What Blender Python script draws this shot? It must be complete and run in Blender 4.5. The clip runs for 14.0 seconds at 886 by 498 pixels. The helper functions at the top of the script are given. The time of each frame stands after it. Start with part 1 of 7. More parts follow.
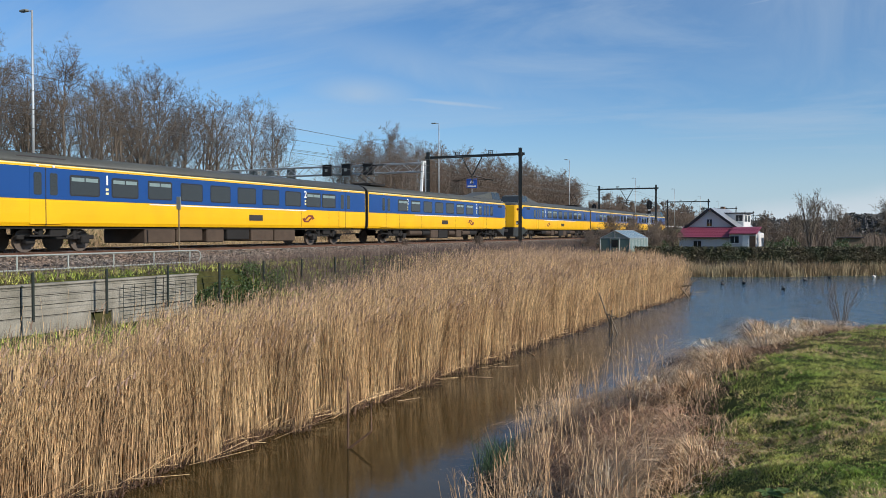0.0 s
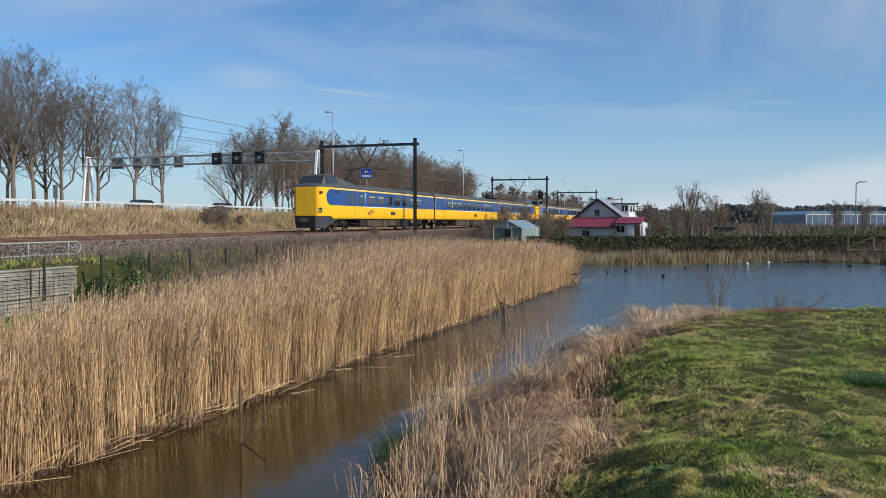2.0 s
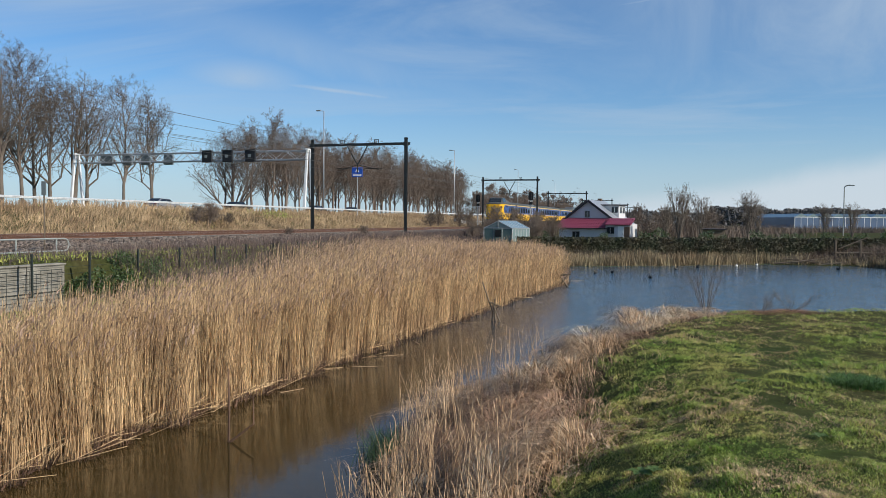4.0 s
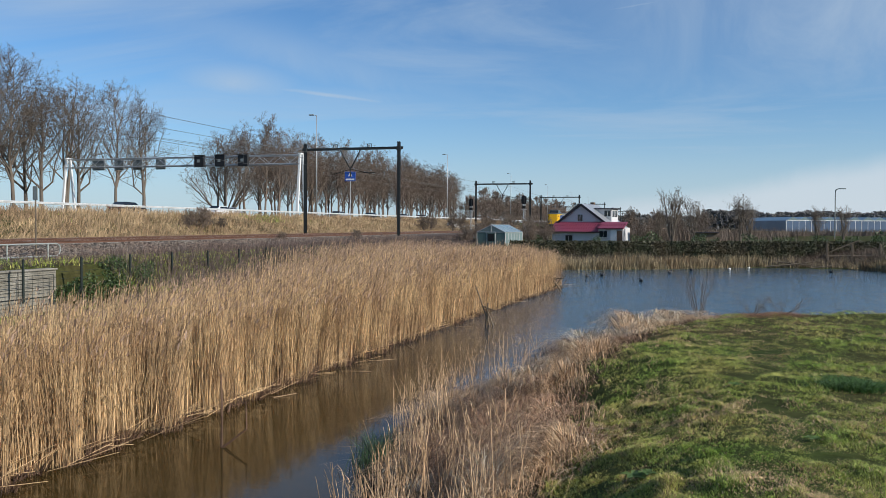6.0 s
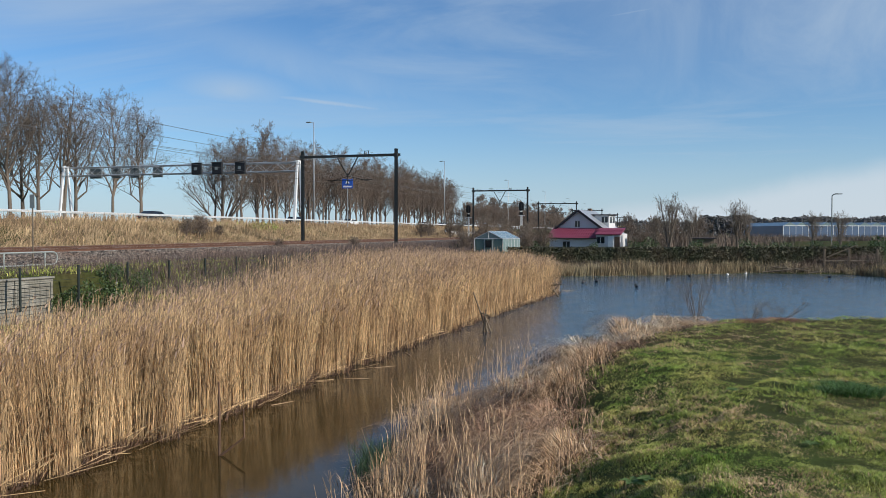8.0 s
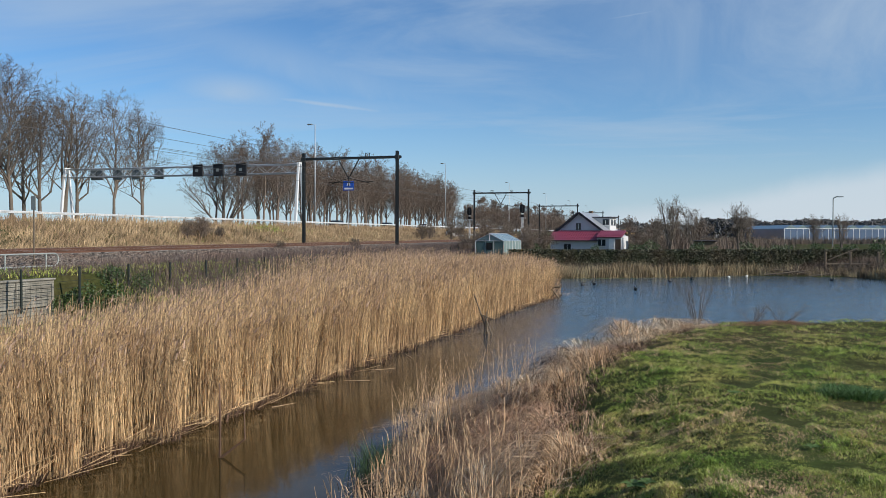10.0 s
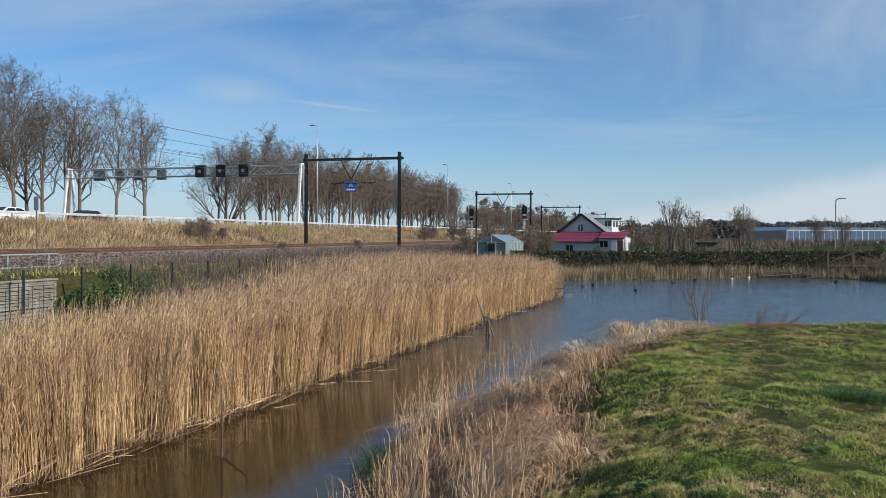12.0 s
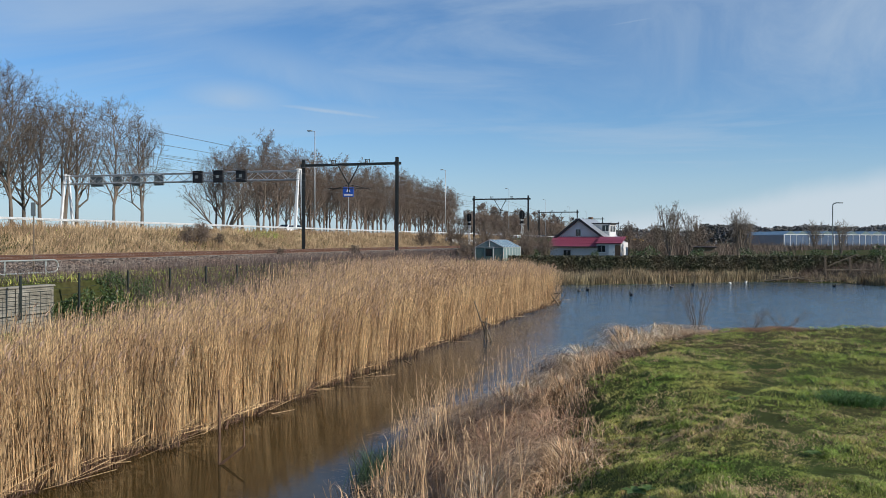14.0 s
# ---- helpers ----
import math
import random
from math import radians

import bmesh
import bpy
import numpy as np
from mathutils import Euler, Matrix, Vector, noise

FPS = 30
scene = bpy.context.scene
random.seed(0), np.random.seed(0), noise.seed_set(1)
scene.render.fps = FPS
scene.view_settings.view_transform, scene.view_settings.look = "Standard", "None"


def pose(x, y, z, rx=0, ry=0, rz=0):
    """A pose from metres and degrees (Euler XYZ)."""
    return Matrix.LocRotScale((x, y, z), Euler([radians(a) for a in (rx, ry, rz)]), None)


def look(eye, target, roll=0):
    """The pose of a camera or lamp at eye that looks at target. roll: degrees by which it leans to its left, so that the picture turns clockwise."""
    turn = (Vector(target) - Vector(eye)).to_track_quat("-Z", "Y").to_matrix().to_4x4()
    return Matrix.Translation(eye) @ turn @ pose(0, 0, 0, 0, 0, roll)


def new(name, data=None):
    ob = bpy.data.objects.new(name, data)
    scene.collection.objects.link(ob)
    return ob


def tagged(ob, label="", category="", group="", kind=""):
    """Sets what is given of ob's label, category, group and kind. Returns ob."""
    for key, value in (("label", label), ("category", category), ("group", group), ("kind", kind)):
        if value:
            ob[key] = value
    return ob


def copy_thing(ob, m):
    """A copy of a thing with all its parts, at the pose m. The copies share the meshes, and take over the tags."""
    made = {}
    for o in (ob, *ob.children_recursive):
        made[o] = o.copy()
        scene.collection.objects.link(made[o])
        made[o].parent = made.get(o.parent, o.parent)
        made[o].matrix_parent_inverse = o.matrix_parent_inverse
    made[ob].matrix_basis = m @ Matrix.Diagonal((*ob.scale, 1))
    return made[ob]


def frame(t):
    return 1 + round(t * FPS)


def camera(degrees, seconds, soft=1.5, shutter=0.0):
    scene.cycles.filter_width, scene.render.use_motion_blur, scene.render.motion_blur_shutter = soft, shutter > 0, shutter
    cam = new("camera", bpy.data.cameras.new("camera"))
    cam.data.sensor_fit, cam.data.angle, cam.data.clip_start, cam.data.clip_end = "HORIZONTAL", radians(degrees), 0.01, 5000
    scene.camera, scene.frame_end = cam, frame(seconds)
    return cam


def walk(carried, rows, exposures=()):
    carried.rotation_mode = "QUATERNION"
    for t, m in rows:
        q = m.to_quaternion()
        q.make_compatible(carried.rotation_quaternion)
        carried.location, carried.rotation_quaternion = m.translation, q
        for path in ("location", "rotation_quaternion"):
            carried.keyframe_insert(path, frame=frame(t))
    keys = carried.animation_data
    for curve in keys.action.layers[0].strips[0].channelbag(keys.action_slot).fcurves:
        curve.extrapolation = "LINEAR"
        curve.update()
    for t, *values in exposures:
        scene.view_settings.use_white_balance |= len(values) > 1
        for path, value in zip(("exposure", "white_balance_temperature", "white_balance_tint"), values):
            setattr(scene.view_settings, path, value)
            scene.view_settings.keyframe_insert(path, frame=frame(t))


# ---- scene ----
cam = camera(58.5, 14.0, soft=0.5)
EYE = (0.0, 0.0, 3.2)
# seconds, yaw, pitch, roll of the hand-held camera
PATH = [
    (0.0, 25.87, -1.31, -0.06),
    (0.2, 22.81, -1.55, 0.0),
    (0.5, 19.99, -1.64, 0.11),
    (1.0, 18.67, -1.65, -0.07),
    (1.5, 18.26, -1.65, -0.06),
    (2.0, 18.28, -2.03, -0.04),
    (2.5, 18.21, -2.07, -0.02),
    (3.0, 17.97, -2.07, -0.2),
    (5.5, 17.25, -1.85, -0.48),
    (6.0, 17.09, -1.74, -0.37),
    (6.5, 16.98, -1.66, -0.16),
    (7.0, 16.93, -1.56, -0.09),
    (7.5, 16.89, -1.43, -0.0),
    (8.0, 16.91, -1.25, -0.14),
    (10.5, 16.98, -1.07, -0.24),
    (11.0, 17.11, -1.0, -0.05),
    (11.5, 17.17, -0.97, -0.09),
    (12.0, 17.13, -1.01, -0.33),
    (12.5, 17.04, -1.05, -0.52),
    (13.0, 16.97, -1.12, -0.35),
    (13.5, 16.95, -1.06, -0.3),
    (14.0, 16.96, -0.64, -0.21),
]
walk(cam, [(t, pose(*EYE, 90 + p, r, y)) for t, y, p, r in PATH])

# ---- light ----
SUN_AZ, SUN_EL = radians(103), radians(30)     # from +Y towards +X
world = bpy.data.worlds.new("sky")
scene.world = world
world.use_nodes = True
wn, wl = world.node_tree.nodes, world.node_tree.links
wn.clear()


def wnode(kind, **kw):
    n = wn.new(kind)
    for k, v in kw.items():
        n.inputs[k].default_value = v
    return n


sky = wn.new("ShaderNodeTexSky")
sky.sky_type, sky.sun_disc = "NISHITA", False
sky.sun_elevation, sky.sun_rotation = SUN_EL, SUN_AZ
sky.altitude, sky.air_density, sky.dust_density, sky.ozone_density = 0, 1.0, 0.15, 3.0
coord = wn.new("ShaderNodeTexCoord")
sep = wn.new("ShaderNodeSeparateXYZ")
wl.new(coord.outputs["Generated"], sep.inputs[0])
# thin cirrus: noise on a flat layer high above, stretched along the wind
zmax = wn.new("ShaderNodeMath"); zmax.operation = "MAXIMUM"; zmax.inputs[1].default_value = 0.0
wl.new(sep.outputs["Z"], zmax.inputs[0])
zadd = wn.new("ShaderNodeMath"); zadd.operation = "ADD"; zadd.inputs[1].default_value = 0.12
wl.new(zmax.outputs[0], zadd.inputs[0])
dx = wn.new("ShaderNodeMath"); dx.operation = "DIVIDE"
dy = wn.new("ShaderNodeMath"); dy.operation = "DIVIDE"
wl.new(sep.outputs["X"], dx.inputs[0]); wl.new(zadd.outputs[0], dx.inputs[1])
wl.new(sep.outputs["Y"], dy.inputs[0]); wl.new(zadd.outputs[0], dy.inputs[1])
flat = wn.new("ShaderNodeCombineXYZ")
wl.new(dx.outputs[0], flat.inputs[0]); wl.new(dy.outputs[0], flat.inputs[1])
mapn = wn.new("ShaderNodeMapping")
mapn.inputs["Rotation"].default_value = (0, 0, radians(25))
mapn.inputs["Scale"].default_value = (0.55, 1.3, 1)
mapn.inputs["Location"].default_value = (3.1, 1.7, 0)
wl.new(flat.outputs[0], mapn.inputs["Vector"])
cn = wnode("ShaderNodeTexNoise", Scale=0.9, Detail=9.0, Roughness=0.58, Distortion=0.9)
wl.new(mapn.outputs[0], cn.inputs["Vector"])
ramp = wn.new("ShaderNodeMapRange")
ramp.interpolation_type = "SMOOTHSTEP"
ramp.inputs["From Min"].default_value, ramp.inputs["From Max"].default_value = 0.34, 0.74
ramp.inputs["To Max"].default_value = 0.5
wl.new(cn.outputs["Fac"], ramp.inputs["Value"])
# a bank of white haze low over the horizon
low = wn.new("ShaderNodeMapRange")
low.interpolation_type = "SMOOTHSTEP"
low.inputs["From Min"].default_value, low.inputs["From Max"].default_value = 0.0, 0.20
low.inputs["To Min"].default_value, low.inputs["To Max"].default_value = 0.52, 0.0
wl.new(sep.outputs["Z"], low.inputs["Value"])
tot = wn.new("ShaderNodeMath"); tot.operation = "MAXIMUM"
wl.new(ramp.outputs[0], tot.inputs[0]); wl.new(low.outputs[0], tot.inputs[1])


def wmath(op, a, b=None, c=None):
    n = wn.new("ShaderNodeMath")
    n.operation = op
    for i, v in enumerate((a, b, c)):
        if v is None:
            continue
        if isinstance(v, (int, float)):
            n.inputs[i].default_value = v
        else:
            wl.new(v, n.inputs[i])
    return n.outputs[0]


def bell(v, centre, width):
    """1 at the centre, falling off to both sides."""
    d = wmath("DIVIDE", wmath("SUBTRACT", v, centre), width)
    return wmath("POWER", 2.718, wmath("MULTIPLY", wmath("MULTIPLY", d, d), -1.0))


# cloud streaks north of here: across and up on a plane one unit away
across = wmath("DIVIDE", sep.outputs["X"], wmath("MAXIMUM", sep.outputs["Y"], 0.05))
upward = wmath("DIVIDE", sep.outputs["Z"], wmath("MAXIMUM", sep.outputs["Y"], 0.05))
fray = wnode("ShaderNodeTexNoise", Scale=7.0, Detail=7.0, Roughness=0.62, Distortion=0.6)
wl.new(coord.outputs["Generated"], fray.inputs["Vector"])
frayed = wmath("SUBTRACT", fray.outputs["Fac"], 0.5)
cloud = tot.outputs[0]
# centre across, centre up, half width, half height, slope, strength
for cx_, cz_, hw, hh, slope, strength in ((-0.47, 0.177, 0.085, 0.0034, -0.157, 0.7), (-0.62, 0.20, 0.085, 0.026, -0.12, 0.6), (-0.52, 0.235, 0.30, 0.03, -0.30, 0.28),
                                          (-0.45, 0.17, 0.20, 0.018, -0.08, 0.30), (-0.06, 0.27, 0.045, 0.002, 0.11, 0.35), (0.20, 0.31, 0.34, 0.15, -0.05, 0.46), (-0.85, 0.36, 0.25, 0.05, -0.5, 0.25)):
    lean_ = wmath("MULTIPLY_ADD", wmath("SUBTRACT", across, cx_), -slope, upward)
    lean_ = wmath("MULTIPLY_ADD", frayed, hh * 1.6 + 0.004, lean_)
    one = wmath("MULTIPLY", bell(across, cx_, hw), bell(lean_, cz_, hh))
    one = wmath("MULTIPLY", one, wmath("MULTIPLY_ADD", frayed, 2.2, 1.0))
    cloud = wmath("MAXIMUM", cloud, wmath("MULTIPLY", one, strength))
# a white cloud bank rising eastwards over the horizon
bank_top = wmath("MULTIPLY_ADD", across, 0.178, 0.040)
bank_top = wmath("MULTIPLY_ADD", frayed, 0.035, bank_top)
bank = wn.new("ShaderNodeMapRange"); bank.interpolation_type = "SMOOTHSTEP"
bank.inputs["From Min"].default_value, bank.inputs["From Max"].default_value = -0.012, 0.022
bank.inputs["To Max"].default_value = 0.6
wl.new(wmath("SUBTRACT", bank_top, upward), bank.inputs["Value"])
cmix = wn.new("ShaderNodeMix"); cmix.data_type = "RGBA"
wl.new(cloud, cmix.inputs["Factor"])
tint = wn.new("ShaderNodeMix"); tint.data_type, tint.blend_type = "RGBA", "MULTIPLY"
tint.inputs["Factor"].default_value = 1.0
tint.inputs["B"].default_value = (0.70, 0.99, 1.24, 1)
wl.new(sky.outputs[0], tint.inputs["A"])
wl.new(tint.outputs["Result"], cmix.inputs["A"])
cmix.inputs["B"].default_value = (4.6, 5.8, 7.2, 1)
haze = wn.new("ShaderNodeMix"); haze.data_type = "RGBA"
hz = wn.new("ShaderNodeMapRange"); hz.interpolation_type = "SMOOTHSTEP"
hz.inputs["From Min"].default_value, hz.inputs["From Max"].default_value = 0.0, 0.11
hz.inputs["To Min"].default_value, hz.inputs["To Max"].default_value = 0.5, 0.0
wl.new(sep.outputs["Z"], hz.inputs["Value"])
wl.new(hz.outputs[0], haze.inputs["Factor"])
wl.new(cmix.outputs["Result"], haze.inputs["A"])
haze.inputs["B"].default_value = (5.1, 6.3, 7.4, 1)
white = wn.new("ShaderNodeMix"); white.data_type = "RGBA"
wl.new(bank.outputs[0], white.inputs["Factor"])
wl.new(haze.outputs["Result"], white.inputs["A"])
white.inputs["B"].default_value = (6.9, 7.5, 8.2, 1)
bg = wnode("ShaderNodeBackground", Strength=0.1)
wl.new(white.outputs["Result"], bg.inputs["Color"])
wout = wn.new("ShaderNodeOutputWorld")
wl.new(bg.outputs[0], wout.inputs[0])

sun = new("sun", bpy.data.lights.new("sun", "SUN"))
sun.data.energy, sun.data.angle, sun.data.color = 5.0, radians(0.6), (1.0, 0.94, 0.84)
tosun = Vector((math.sin(SUN_AZ) * math.cos(SUN_EL), math.cos(SUN_AZ) * math.cos(SUN_EL), math.sin(SUN_EL)))
sun.matrix_world = look((60, -20, 60), Vector((60, -20, 60)) - tosun)
scene.view_settings.exposure = -0.05


# ---- materials ----
def mat(name, color, rough=0.8, metal=0.0, var=0.25, scale=3.0, fine=40.0, bump=0.15, island=0.0, second=None, spec=0.5,
        translucent=0.0, dist=0.02, rand=0.0):
    """A surface with large stains, fine grain and relief; island varies loose pieces, rand varies whole objects."""
    m = bpy.data.materials.new(name)
    m.use_nodes = True
    nt = m.node_tree
    n, l = nt.nodes, nt.links
    b = n["Principled BSDF"]
    b.inputs["Roughness"].default_value, b.inputs["Metallic"].default_value = rough, metal
    b.inputs["Specular IOR Level"].default_value = spec
    geo = n.new("ShaderNodeNewGeometry")
    big = n.new("ShaderNodeTexNoise"); big.inputs["Scale"].default_value = scale; big.inputs["Detail"].default_value = 5
    fin = n.new("ShaderNodeTexNoise"); fin.inputs["Scale"].default_value = fine; fin.inputs["Detail"].default_value = 3
    tc = n.new("ShaderNodeTexCoord")
    l.new(tc.outputs["Object"], big.inputs["Vector"]); l.new(tc.outputs["Object"], fin.inputs["Vector"])
    mix = n.new("ShaderNodeMix"); mix.data_type = "RGBA"
    c2 = second or tuple(c * (1 - 0.55 * var) for c in color)
    mix.inputs["A"].default_value, mix.inputs["B"].default_value = (*color, 1), (*c2, 1)
    st = n.new("ShaderNodeMapRange"); st.inputs["From Min"].default_value, st.inputs["From Max"].default_value = 0.35, 0.65
    l.new(big.outputs["Fac"], st.inputs["Value"]); l.new(st.outputs[0], mix.inputs["Factor"])
    val = n.new("ShaderNodeHueSaturation")
    l.new(mix.outputs["Result"], val.inputs["Color"])
    vm = n.new("ShaderNodeMapRange")
    vm.inputs["From Min"].default_value, vm.inputs["From Max"].default_value = 0.25, 0.75
    vm.inputs["To Min"].default_value, vm.inputs["To Max"].default_value = 1 - var * 0.6, 1 + var * 0.6
    l.new(fin.outputs["Fac"], vm.inputs["Value"])
    out = vm.outputs[0]
    for amount, node, sock in ((island, geo, "Random Per Island"), (rand, None, "Random")):
        if amount:
            src = node or n.new("ShaderNodeObjectInfo")
            im = n.new("ShaderNodeMapRange")
            im.inputs["To Min"].default_value, im.inputs["To Max"].default_value = 1 - amount, 1 + amount
            l.new(src.outputs[sock], im.inputs["Value"])
            mu = n.new("ShaderNodeMath"); mu.operation = "MULTIPLY"
            l.new(out, mu.inputs[0]); l.new(im.outputs[0], mu.inputs[1])
            out = mu.outputs[0]
    l.new(out, val.inputs["Value"])
    l.new(val.outputs[0], b.inputs["Base Color"])
    if bump:
        bp = n.new("ShaderNodeBump")
        bp.inputs["Strength"].default_value, bp.inputs["Distance"].default_value = bump, dist
        l.new(fin.outputs["Fac"], bp.inputs["Height"]); l.new(bp.outputs[0], b.inputs["Normal"])
    if translucent:
        tr = n.new("ShaderNodeBsdfTranslucent")
        l.new(val.outputs[0], tr.inputs["Color"])
        ms = n.new("ShaderNodeMixShader"); ms.inputs[0].default_value = translucent
        l.new(b.outputs[0], ms.inputs[1]); l.new(tr.outputs[0], ms.inputs[2])
        l.new(ms.outputs[0], n["Material Output"].inputs["Surface"])
    return m


def glass_mat(name, color, rough=0.05, spec=0.8):
    return mat(name, color, rough, var=0.1, bump=0.0, spec=spec, scale=0.6)


